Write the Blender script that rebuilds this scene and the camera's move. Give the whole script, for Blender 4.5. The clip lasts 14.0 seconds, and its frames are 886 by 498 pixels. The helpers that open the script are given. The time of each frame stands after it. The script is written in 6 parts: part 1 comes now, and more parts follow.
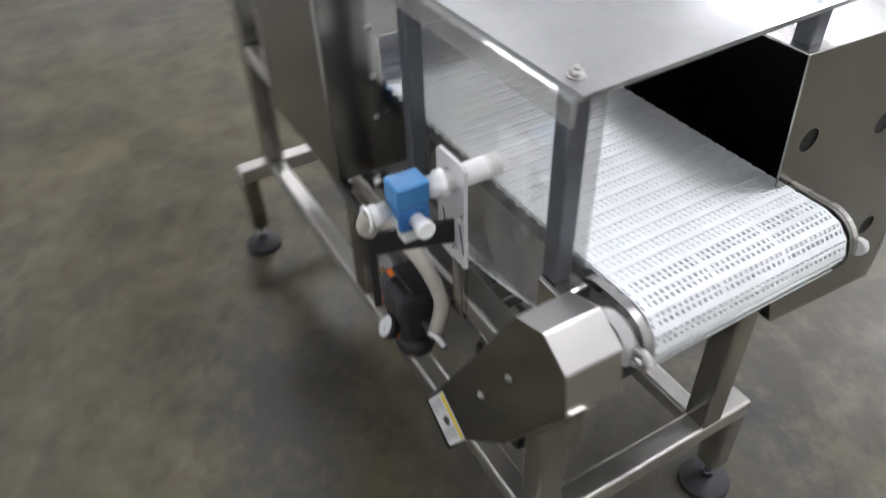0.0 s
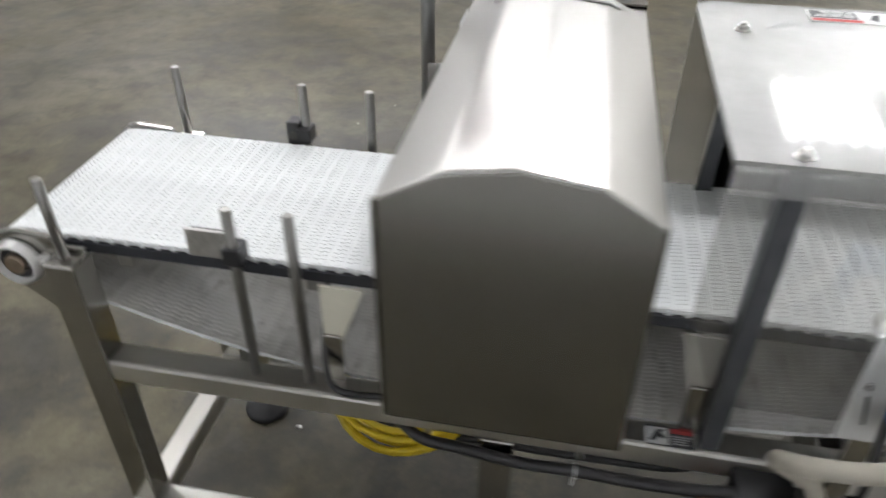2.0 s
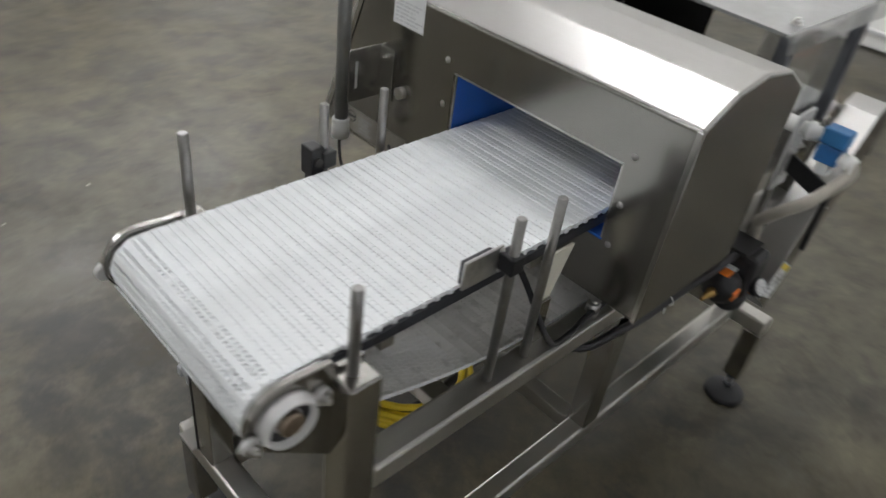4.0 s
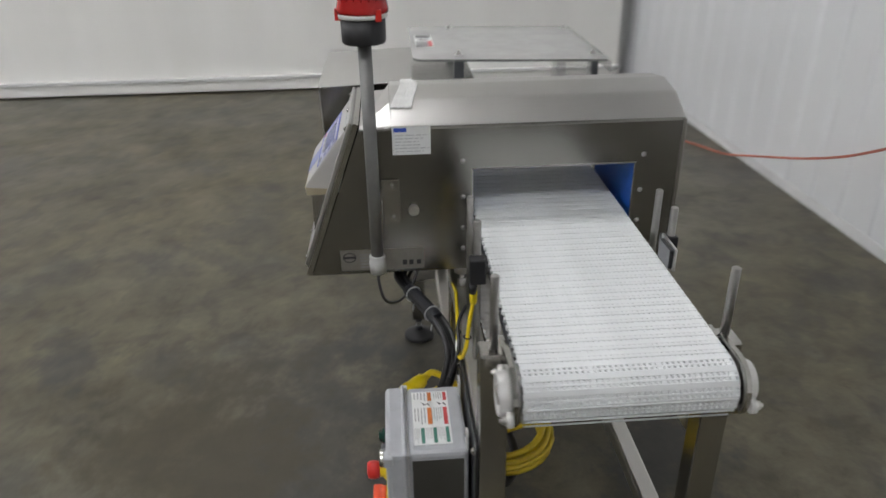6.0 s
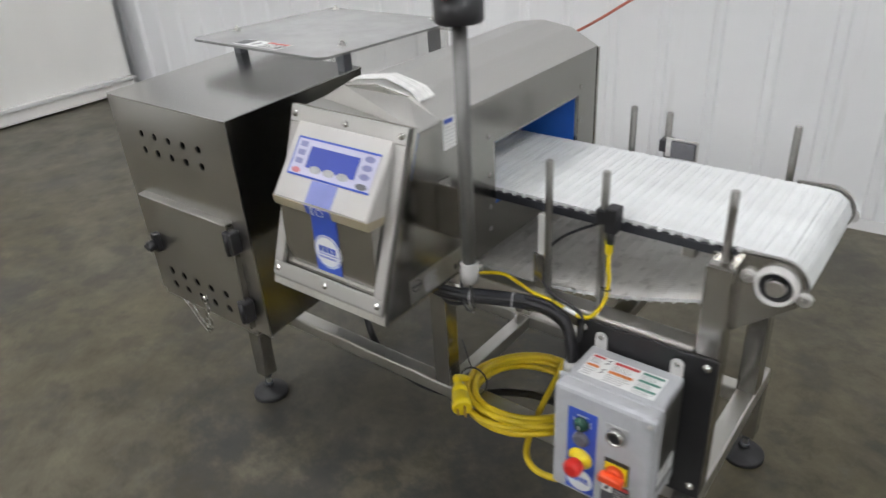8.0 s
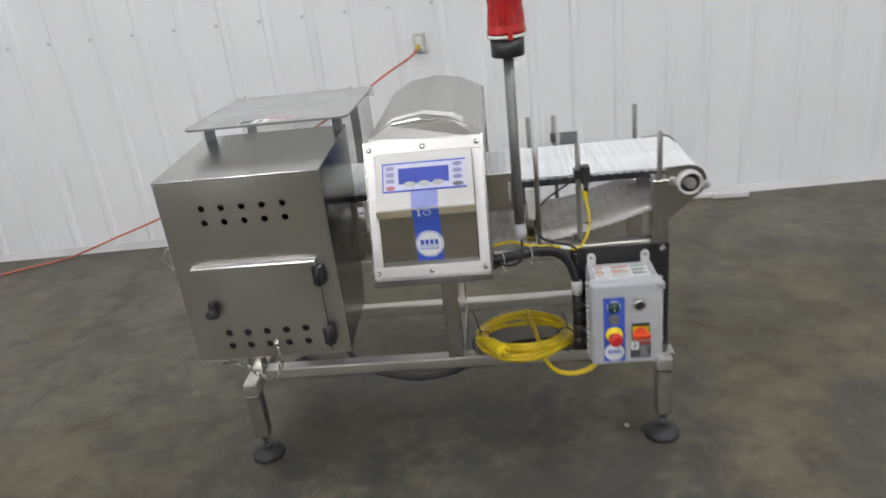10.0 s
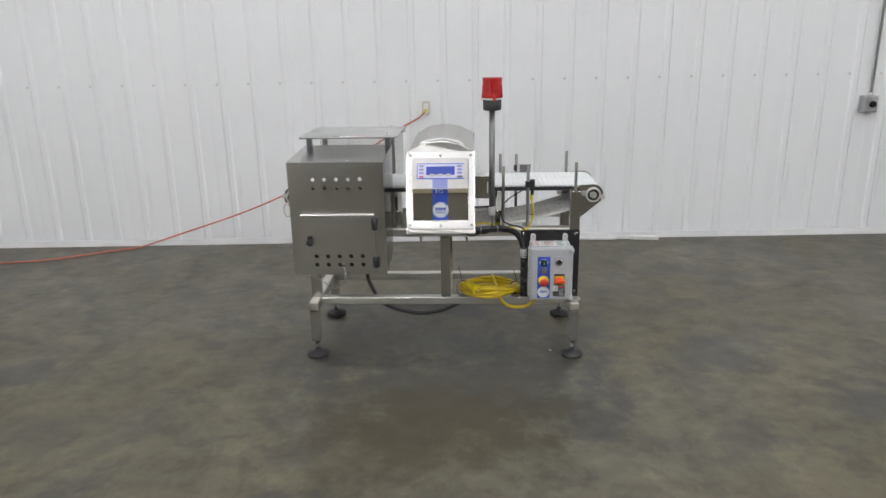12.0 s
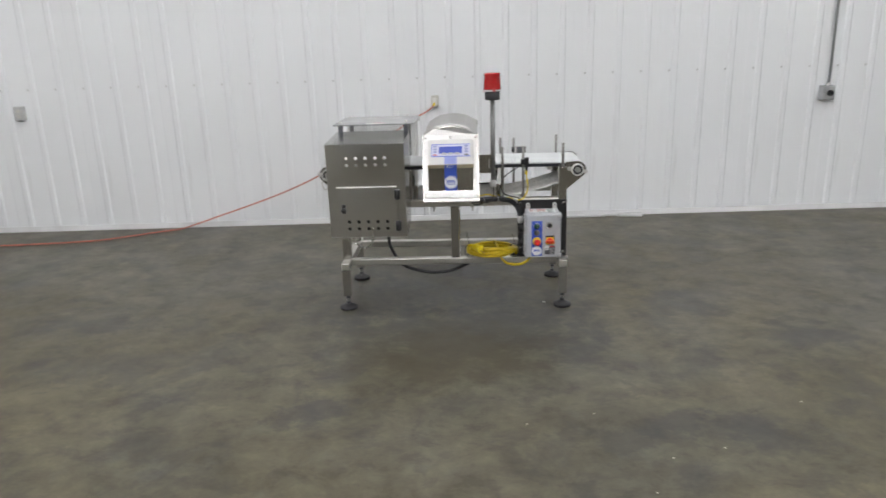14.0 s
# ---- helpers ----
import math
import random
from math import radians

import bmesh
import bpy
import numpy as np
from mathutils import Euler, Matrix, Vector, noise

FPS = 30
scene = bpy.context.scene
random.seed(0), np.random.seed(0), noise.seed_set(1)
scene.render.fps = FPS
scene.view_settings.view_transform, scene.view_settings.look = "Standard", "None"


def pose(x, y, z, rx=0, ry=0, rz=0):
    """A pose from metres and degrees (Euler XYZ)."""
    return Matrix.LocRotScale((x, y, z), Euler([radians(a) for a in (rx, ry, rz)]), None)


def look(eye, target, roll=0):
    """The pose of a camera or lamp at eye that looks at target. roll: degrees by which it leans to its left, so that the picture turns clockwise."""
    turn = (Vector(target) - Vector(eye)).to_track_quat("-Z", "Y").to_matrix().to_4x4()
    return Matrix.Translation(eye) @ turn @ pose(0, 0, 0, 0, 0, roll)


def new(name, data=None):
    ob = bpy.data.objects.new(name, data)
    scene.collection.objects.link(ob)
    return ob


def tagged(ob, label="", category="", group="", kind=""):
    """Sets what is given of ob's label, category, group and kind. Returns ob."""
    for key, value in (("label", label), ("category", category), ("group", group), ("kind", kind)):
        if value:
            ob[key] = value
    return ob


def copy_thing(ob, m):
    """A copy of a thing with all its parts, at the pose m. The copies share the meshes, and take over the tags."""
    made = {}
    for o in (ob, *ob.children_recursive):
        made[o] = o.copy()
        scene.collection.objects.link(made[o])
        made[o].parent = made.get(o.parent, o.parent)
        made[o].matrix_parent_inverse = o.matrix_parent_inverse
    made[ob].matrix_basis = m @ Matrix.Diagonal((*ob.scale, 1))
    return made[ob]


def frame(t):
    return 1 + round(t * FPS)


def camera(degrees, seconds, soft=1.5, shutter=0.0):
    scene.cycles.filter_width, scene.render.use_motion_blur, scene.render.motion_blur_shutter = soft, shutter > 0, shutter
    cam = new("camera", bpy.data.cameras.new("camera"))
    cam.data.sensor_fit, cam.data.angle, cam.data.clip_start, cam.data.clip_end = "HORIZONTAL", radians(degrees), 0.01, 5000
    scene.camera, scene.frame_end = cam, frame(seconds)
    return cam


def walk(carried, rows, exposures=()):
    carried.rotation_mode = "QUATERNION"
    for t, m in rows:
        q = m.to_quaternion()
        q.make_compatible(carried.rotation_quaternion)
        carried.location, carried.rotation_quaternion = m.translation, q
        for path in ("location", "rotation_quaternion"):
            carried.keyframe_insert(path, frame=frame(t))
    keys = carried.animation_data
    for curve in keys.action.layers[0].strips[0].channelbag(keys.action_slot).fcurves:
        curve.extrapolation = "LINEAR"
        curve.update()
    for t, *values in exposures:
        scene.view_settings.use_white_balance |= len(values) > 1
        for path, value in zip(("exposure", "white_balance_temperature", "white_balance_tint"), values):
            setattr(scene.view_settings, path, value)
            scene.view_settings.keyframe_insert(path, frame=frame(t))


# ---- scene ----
PATH = [
    (0, (-1.192, 0.637, 1.501), (0.14, -0.099, 0.203), -2.0),
    (0.5, (-0.923, 0.778, 1.501), (0.159, -0.316, 0.224), -4.2),
    (1, (-0.635, 0.936, 1.51), (0.13, -0.463, 0.304), -2.9),
    (1.5, (-0.345, 0.952, 1.518), (0.14, -0.561, 0.302), -2.8),
    (2, (-0.036, 0.925, 1.52), (0.26, -0.665, 0.343), 0.6),
    (2.4, (0.208, 0.964, 1.52), (0.254, -0.642, 0.328), -1.5),
    (2.5, (0.249, 0.96, 1.522), (0.223, -0.634, 0.313), -0.8),
    (3, (0.528, 0.881, 1.483), (0.26, -0.663, 0.239), -2.6),
    (3.2, (0.624, 0.838, 1.489), (0.149, -0.64, 0.228), 0.3),
    (5.3, (1.615, 0.078, 1.58), (-0.074, -0.23, 0.554), 0.5),
    (5.5, (1.628, -0.055, 1.59), (-0.079, -0.259, 0.568), -1.3),
    (6, (1.684, -0.372, 1.573), (-0.095, -0.252, 0.667), -0.9),
    (6.5, (1.651, -0.686, 1.557), (-0.056, -0.174, 0.649), 0.1),
    (7, (1.479, -0.976, 1.535), (-0.115, -0.196, 0.614), -0.9),
    (7.5, (1.298, -1.255, 1.548), (0.02, -0.043, 0.601), -1.2),
    (8, (0.991, -1.418, 1.545), (-0.114, -0.053, 0.587), -3.5),
    (8.2, (0.874, -1.496, 1.552), (-0.125, -0.038, 0.616), -2.3),
    (10.3, (0.19, -2.528, 1.6), (0.072, -0.691, 0.82), -6.4),
    (10.5, (0.191, -2.677, 1.614), (0.099, -0.839, 0.832), -5.7),
    (11, (0.134, -3.093, 1.625), (0.127, -1.219, 0.925), -4.5),
    (11.5, (0.168, -3.438, 1.62), (0.112, -1.56, 0.934), -2.2),
    (12, (0.144, -3.846, 1.66), (0.068, -1.934, 1.08), -1.0),
    (12.5, (0.137, -4.181, 1.7), (0.048, -2.271, 1.115), -2.0),
    (13, (0.171, -4.475, 1.702), (0.026, -2.562, 1.134), -1.2),
    (13.5, (0.12, -4.614, 1.69), (-0.041, -2.703, 1.123), -3.4),
    (14, (0.132, -4.613, 1.694), (0.045, -2.702, 1.111), -1.8),
]
cam = camera(62.8, 14.0, shutter=0.65)
walk(cam, [(t, look(eye, target, roll)) for t, eye, target, roll in PATH],
     [(0.0, 0.47, 6250, 13), (0.5, 0.5, 6250, 13), (1.0, 0.42, 6270, 13), (1.5, 0.36, 6400, 11.5), (2.0, 0.19, 6500, 10), (2.5, 0.11, 6500, 10), (3.0, 0.02, 6500, 10), (5.3, -0.32, 6500, 10), (6.5, -0.22, 6500, 10), (7.5, -0.05, 6500, 10), (8.0, 0.05, 6500, 10), (10.5, 0.06, 6500, 10), (14.0, 0.06, 6500, 10)])

# ---- world and light ----
world = bpy.data.worlds.new("world")
scene.world = world
world.use_nodes = True
world.node_tree.nodes["Background"].inputs[0].default_value = (0.85, 0.9, 1.0, 1)
world.node_tree.nodes["Background"].inputs[1].default_value = 0.05
scene.view_settings.exposure = 0.0
LAMP = 37.8          # radiance of the ceiling light diffusers

# ---- layout, in metres ----
YC = -0.0225         # middle line of the conveyor
FY, BY = YC - 0.199, YC + 0.199   # front and back rows of uprights, rails and rods
BELT_Z, BELT_W = 0.890, 0.170     # top of the belt and half its width
ROLL_X, ROLL_Z = 0.768, 0.842     # end rollers
WALL_Y, WALL_SLOPE = 1.900, 0.037  # back wall: y = WALL_Y + WALL_SLOPE * x


# ---- materials ----
def nodes_of(name):
    m = bpy.data.materials.new(name)
    m.use_nodes = True
    nt = m.node_tree
    return m, nt, nt.nodes["Principled BSDF"]


def node(nt, kind, **values):
    n = nt.nodes.new(kind)
    for k, v in values.items():
        n.inputs[k.replace("_", " ")].default_value = v
    return n


def noise_at(nt, scale, detail=4.0, stretch=(1, 1, 1), coords="Object", rough=0.55):
    tc = nt.nodes.new("ShaderNodeTexCoord")
    mp = nt.nodes.new("ShaderNodeMapping")
    mp.inputs["Scale"].default_value = stretch
    n = node(nt, "ShaderNodeTexNoise", Scale=scale, Detail=detail, Roughness=rough)
    nt.links.new(tc.outputs[coords], mp.inputs["Vector"])
    nt.links.new(mp.outputs["Vector"], n.inputs["Vector"])
    return n


def ramp(nt, source, stops):
    r = nt.nodes.new("ShaderNodeValToRGB")
    while len(r.color_ramp.elements) < len(stops):
        r.color_ramp.elements.new(0.5)
    for e, (p, c) in zip(r.color_ramp.elements, stops):
        e.position = p
        e.color = (*c, 1) if isinstance(c, tuple) else (c, c, c, 1)
    nt.links.new(source, r.inputs["Fac"])
    return r


def bump(nt, source, bsdf, strength, distance=0.002):
    b = node(nt, "ShaderNodeBump", Strength=strength, Distance=distance)
    nt.links.new(source, b.inputs["Height"])
    nt.links.new(b.outputs["Normal"], bsdf.inputs["Normal"])
    return b


def blend(nt, fac, a, b, mode="MIX"):
    """Mix two colours; each of fac, a and b is a socket or a value."""
    mix = nt.nodes.new("ShaderNodeMix")
    mix.data_type, mix.blend_type = "RGBA", mode
    for slot, v in ((0, fac), (6, a), (7, b)):
        if isinstance(v, bpy.types.NodeSocket):
            nt.links.new(v, mix.inputs[slot])
        else:
            mix.inputs[slot].default_value = v if slot == 0 else (*v, 1)
    return mix.outputs[2]


def finish(rough, less, more):
    """Bounds of a roughness that stays either polished or satin all over."""
    lo, hi = max(0.02, rough - less), min(1.0, rough + more)
    if lo < 0.28 < hi:
        lo, hi = (lo, 0.268) if rough < 0.28 else (0.28, hi)
    return lo, hi


def plain(name, colour, rough=0.5, metal=0.0, vary=0.12, scale=30.0, relief=0.0, spec=0.5, coat=0.0):
    """A painted, moulded or metal surface with a faint mottling."""
    m, nt, b = nodes_of(name)
    n = noise_at(nt, scale, 5.0)
    lo = tuple(c * (1 - vary) for c in colour)
    hi = tuple(min(1, c * (1 + vary)) for c in colour)
    r = ramp(nt, n.outputs["Fac"], [(0.3, lo), (0.7, hi)])
    nt.links.new(r.outputs["Color"], b.inputs["Base Color"])
    lo, hi = finish(rough, 0.07, 0.08)
    q = ramp(nt, n.outputs["Fac"], [(0.25, lo), (0.75, hi)])
    nt.links.new(q.outputs["Color"], b.inputs["Roughness"])
    b.inputs["Metallic"].default_value = metal
    b.inputs["Specular IOR Level"].default_value = spec
    b.inputs["Coat Weight"].default_value = coat
    if relief:
        bump(nt, n.outputs["Fac"], b, relief)
    return m


def brushed(name, colour, rough, stretch, grain=0.025, cloud=(0.04, 0.06)):
    """Stainless sheet: fine directional grain, cloudy smears, a little dirt."""
    m, nt, b = nodes_of(name)
    g = noise_at(nt, 9.0, 4.0, stretch, rough=0.6)
    s = noise_at(nt, 3.0, 3.0, rough=0.45)
    mix = node(nt, "ShaderNodeMix")
    mix.data_type = "FLOAT"
    mix.inputs[0].default_value = 0.65
    nt.links.new(g.outputs["Fac"], mix.inputs[2])
    nt.links.new(s.outputs["Fac"], mix.inputs[3])
    c = ramp(nt, mix.outputs[0], [(0.3, tuple(v * 0.93 for v in colour)), (0.7, tuple(min(1, v * 1.05) for v in colour))])
    nt.links.new(c.outputs["Color"], b.inputs["Base Color"])
    lo, hi = finish(rough, *cloud)
    q = ramp(nt, s.outputs["Fac"], [(0.3, lo), (0.72, hi)])
    nt.links.new(q.outputs["Color"], b.inputs["Roughness"])
    b.inputs["Metallic"].default_value = 1.0
    bump(nt, g.outputs["Fac"], b, grain, 0.001)
    return m


def grimy_links():
    """Inner side of the belt: off-white acetal greyed by rollers, with dark smudges."""
    m, nt, b = nodes_of("soiled_acetal_links")
    tc, mp = nt.nodes.new("ShaderNodeTexCoord"), nt.nodes.new("ShaderNodeMapping")
    info = nt.nodes.new("ShaderNodeObjectInfo")
    nt.links.new(tc.outputs["Object"], mp.inputs["Vector"])
    nt.links.new(info.outputs["Location"], mp.inputs["Location"])
    near, wide = nt.nodes.new("ShaderNodeTexNoise"), nt.nodes.new("ShaderNodeTexNoise")
    for n, scale, fine in ((near, 26.0, 5.0), (wide, 7.0, 4.0)):
        n.inputs["Scale"].default_value, n.inputs["Detail"].default_value = scale, fine
        nt.links.new(mp.outputs["Vector"], n.inputs["Vector"])
    base = ramp(nt, wide.outputs["Fac"], [(0.36, (0.58, 0.565, 0.53)), (0.52, (0.76, 0.745, 0.71)), (0.66, (0.80, 0.79, 0.77))])
    spots = ramp(nt, near.outputs["Fac"], [(0.56, 0.0), (0.72, 0.55)])
    nt.links.new(blend(nt, spots.outputs["Color"], base.outputs["Color"], (0.30, 0.285, 0.255)), b.inputs["Base Color"])
    b.inputs["Roughness"].default_value = 0.45
    return m


STEEL = (0.46, 0.447, 0.42)
steel = brushed("brushed_stainless", STEEL, 0.22, (1.5, 1.5, 90))
steel_up = brushed("brushed_stainless_upright", STEEL, 0.19, (90, 90, 1.5))
steel_leg = brushed("bright_stainless_leg", (0.47, 0.458, 0.43), 0.10, (90, 90, 1.5), 0.01, (0.02, 0.03))
steel_y = brushed("brushed_stainless_cross", STEEL, 0.28, (60, 1.5, 60))
# darker copy of the stainless: the shade of upright sides is in its colour
steel_side_shaded = brushed("brushed_stainless_sides_shaded", (0.295, 0.287, 0.265), 0.205, (1.5, 1.5, 60), 0.004, (0.015, 0.02))
# same shaded colour, smoother, for the guard's flat faces
steel_guard_shaded = brushed("smooth_stainless_guard_shaded", (0.295, 0.287, 0.265), 0.11, (1.5, 1.5, 60), 0.003, (0.01, 0.015))
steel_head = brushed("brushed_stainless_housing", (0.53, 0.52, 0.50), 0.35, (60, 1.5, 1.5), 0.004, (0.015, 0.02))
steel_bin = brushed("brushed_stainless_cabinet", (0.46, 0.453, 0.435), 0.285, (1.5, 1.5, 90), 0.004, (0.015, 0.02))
steel_rail = brushed("satin_stainless_rail", (0.60, 0.585, 0.55), 0.40, (1.5, 60, 60), 0.02, (0.08, 0.06))
steel_bar = brushed("satin_stainless_bar", (0.60, 0.585, 0.55), 0.36, (60, 1.5, 60), 0.02, (0.08, 0.06))
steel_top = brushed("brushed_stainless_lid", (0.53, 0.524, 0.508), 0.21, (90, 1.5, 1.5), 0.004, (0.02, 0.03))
steel_frame = brushed("brushed_stainless_frame", (0.50, 0.493, 0.48), 0.36, (1.5, 1.5, 90), 0.02, (0.06, 0.08))
bright = plain("polished_stainless", (0.66, 0.65, 0.62), 0.18, 1.0, 0.08, 60)
rod_steel = plain("drawn_steel_rod", (0.36, 0.352, 0.335), 0.38, 1.0, 0.10, 50)
zinc = plain("zinc_plated", (0.60, 0.59, 0.57), 0.32, 1.0, 0.15, 80)
dark_metal = plain("dark_grey_tube", (0.085, 0.09, 0.10), 0.36, 0.35, 0.15, 25)
belt_white = plain("white_acetal_links", (0.75, 0.768, 0.768), 0.42, 0.0, 0.07, 9)
sheet_edge = plain("sawn_sheet_edge", (0.16, 0.165, 0.16), 0.35, 0.0, 0.15, 30)
white_plastic = plain("white_plastic", (0.78, 0.78, 0.75), 0.40, 0.0, 0.05, 20)
# bed leg plastic with the shade under the belt in its colour
cream_shaded = plain("shaded_cream_plastic", (0.40, 0.385, 0.345), 0.5, 0.0, 0.10, 20)
cream_plastic = plain("cream_plastic", (0.72, 0.69, 0.58), 0.45, 0.0, 0.06, 20)
bearing_white = plain("white_bearing_housing", (0.56, 0.555, 0.54), 0.42, 0.0, 0.10, 25, 0.05)
belt_inner = grimy_links()
black = plain("black_plastic", (0.018, 0.018, 0.020), 0.42, 0.0, 0.2, 40)
black_strip = plain("black_wear_strip", (0.022, 0.024, 0.030), 0.5, 0.0, 0.2, 30)
rubber = plain("black_rubber_foot", (0.022, 0.022, 0.024), 0.6, 0.0, 0.25, 30, 0.1)
black_paint = plain("black_painted_plate", (0.014, 0.014, 0.015), 0.35, 0.0, 0.2, 12)
# for sheets added to darken the inside of the reject bin
inside_black = plain("black_inside_sheet", (0.012, 0.012, 0.012), 0.7, 0.0, 0.2, 9)
blue = plain("blue_tunnel_liner", (0.012, 0.10, 0.44), 0.40, 0.0, 0.1, 12)
valve_blue = plain("blue_valve_body", (0.022, 0.115, 0.31), 0.4, 0.0, 0.12, 30, 0.05)
valve_top = plain("light_blue_valve_cap", (0.036, 0.170, 0.38), 0.42, 0.0, 0.08, 30)
yellow = plain("yellow_cord_jacket", (0.62, 0.45, 0.012), 0.45, 0.0, 0.14, 18, 0.05)
yellow_new = plain("bright_yellow_plastic", (0.76, 0.58, 0.01), 0.38, 0.0, 0.06, 20)
tan = plain("tan_hose", (0.45, 0.42, 0.355), 0.5, 0.0, 0.12, 20)
grey_box = plain("grey_fibreglass", (0.40, 0.41, 0.43), 0.38, 0.0, 0.06, 35, 0.04)
grey_dark = plain("dark_grey_label", (0.05, 0.048, 0.042), 0.35, 0.0, 0.15, 10)
grey_light = plain("light_grey_fitting", (0.55, 0.55, 0.54), 0.45, 0.0, 0.08, 30)
red = plain("red_button", (0.55, 0.018, 0.012), 0.30, 0.0, 0.1, 20)
red_dim = plain("dull_red_print", (0.50, 0.05, 0.05), 0.5, 0.0, 0.1, 60)
orange = plain("orange_marking", (0.75, 0.17, 0.012), 0.4, 0.0, 0.08, 30)
orange_print = plain("orange_print", (0.56, 0.16, 0.03), 0.5, 0.0, 0.12, 60)
cord_red = plain("red_orange_cord", (0.48, 0.145, 0.10), 0.5, 0.0, 0.25, 6)
green_print = plain("green_print", (0.05, 0.19, 0.14), 0.5, 0.0, 0.12, 60)
green_lens = plain("dark_green_button", (0.008, 0.045, 0.03), 0.2, 0.0, 0.15, 40)
grey_lens = plain("frosted_grey_lens", (0.115, 0.115, 0.125), 0.3, 0.0, 0.1, 60)
brass = plain("brass_fitting", (0.52, 0.33, 0.12), 0.35, 1.0, 0.15, 60)
label_white = plain("white_label", (0.74, 0.75, 0.74), 0.42, 0.0, 0.04, 20)
label_tag = plain("steel_data_plate", (0.36, 0.35, 0.32), 0.38, 0.9, 0.1, 40)
paper = plain("crumpled_paper_tape", (0.78, 0.78, 0.76), 0.6, 0.0, 0.08, 40, 0.35)
print_dark = plain("dark_print", (0.05, 0.05, 0.055), 0.5, 0.0, 0.15, 60)
print_pale = plain("pale_print", (0.50, 0.50, 0.51), 0.5, 0.0, 0.1, 60)
print_grey = plain("faded_grey_print", (0.36, 0.36, 0.36), 0.5, 0.0, 0.15, 60)
panel_blue = plain("blue_panel_print", (0.035, 0.085, 0.46), 0.35, 0.0, 0.06, 15)
panel_violet = plain("pale_violet_keypad", (0.47, 0.47, 0.60), 0.38, 0.0, 0.05, 15)
screen_blue = plain("blue_display", (0.05, 0.075, 0.34), 0.22, 0.0, 0.08, 12)
key_red = plain("faded_red_key", (0.46, 0.15, 0.17), 0.4, 0.0, 0.1, 40)
key_blue = plain("blue_grey_key", (0.20, 0.21, 0.38), 0.4, 0.0, 0.1, 40)
cover_tan = plain("cloudy_vinyl_cover", (0.50, 0.49, 0.472), 0.40, 0.15, 0.06, 9)
amber_edge = plain("yellowed_cover_edge", (0.38, 0.33, 0.23), 0.35, 0.2, 0.15, 14)
coupling_grey = plain("grey_pipe_coupling", (0.42, 0.42, 0.41), 0.45, 0.0, 0.08, 30)
pole_grey = plain("grey_steel_pole", (0.21, 0.21, 0.205), 0.46, 0.55, 0.12, 20)
grey_cable = plain("dark_grey_cable", (0.05, 0.05, 0.05), 0.5, 0.0, 0.15, 20)
key_ribbon = plain("ribbon_under_cover", (0.20, 0.23, 0.50), 0.36, 0.0, 0.08, 14)
red_orange = plain("red_orange_handle", (0.62, 0.06, 0.012), 0.35, 0.0, 0.08, 20)
brushed_end = plain("worn_shaft_end", (0.42, 0.34, 0.26), 0.35, 1.0, 0.2, 60)
clean_end = plain("clean_shaft_end", (0.52, 0.51, 0.49), 0.3, 1.0, 0.15, 60)
outlet_ivory = plain("ivory_receptacle", (0.60, 0.59, 0.54), 0.45, 0.0, 0.08, 30)
galvanised = plain("galvanised_conduit", (0.50, 0.51, 0.52), 0.45, 0.7, 0.15, 14)
wall_trim = plain("white_base_flashing", (0.64, 0.64, 0.64), 0.5, 0.0, 0.08, 5)
hall_wall = plain("plain_hall_wall", (0.74, 0.74, 0.73), 0.6, 0.0, 0.06, 1.2)
# for the unseen end wall, kept dark for the steel's reflections
unseen_dark_wall = plain("unseen_dark_grey", (0.20, 0.20, 0.20), 0.7, 0.0, 0.15, 0.6)
ceiling_paint = plain("ceiling_deck", (0.66, 0.66, 0.66), 0.7, 0.0, 0.08, 1.5)


def dome_red():
    m, nt, b = nodes_of("red_beacon_lens")
    b.inputs["Base Color"].default_value = (0.50, 0.012, 0.012, 1)
    b.inputs["Roughness"].default_value = 0.22
    b.inputs["Transmission Weight"].default_value = 0.25
    return m


def wall_paint():
    m, nt, b = nodes_of("white_painted_metal_siding")
    big = noise_at(nt, 1.1, 5.0, (1, 1, 0.35))
    fine = noise_at(nt, 60.0, 4.0)
    c = ramp(nt, big.outputs["Fac"], [(0.25, (0.80, 0.812, 0.825)), (0.75, (0.84, 0.852, 0.865))])
    marks = noise_at(nt, 7.0, 8.0, (1.0, 1.0, 0.3), rough=0.75)
    k = ramp(nt, marks.outputs["Fac"], [(0.72, 0.0), (0.84, 0.25)])
    mix = nt.nodes.new("ShaderNodeMix")
    mix.data_type = "RGBA"
    nt.links.new(k.outputs["Color"], mix.inputs[0])
    nt.links.new(c.outputs["Color"], mix.inputs[6])
    mix.inputs[7].default_value = (0.62, 0.61, 0.59, 1)
    runs = noise_at(nt, 9.0, 9.0, (1.0, 1.0, 0.07), rough=0.7)
    rk = ramp(nt, runs.outputs["Fac"], [(0.60, 0.0), (0.74, 0.30)])
    nt.links.new(blend(nt, rk.outputs["Color"], mix.outputs[2], (0.55, 0.55, 0.54)), b.inputs["Base Color"])
    b.inputs["Roughness"].default_value = 0.42
    bump(nt, fine.outputs["Fac"], b, 0.06, 0.001)
    return m


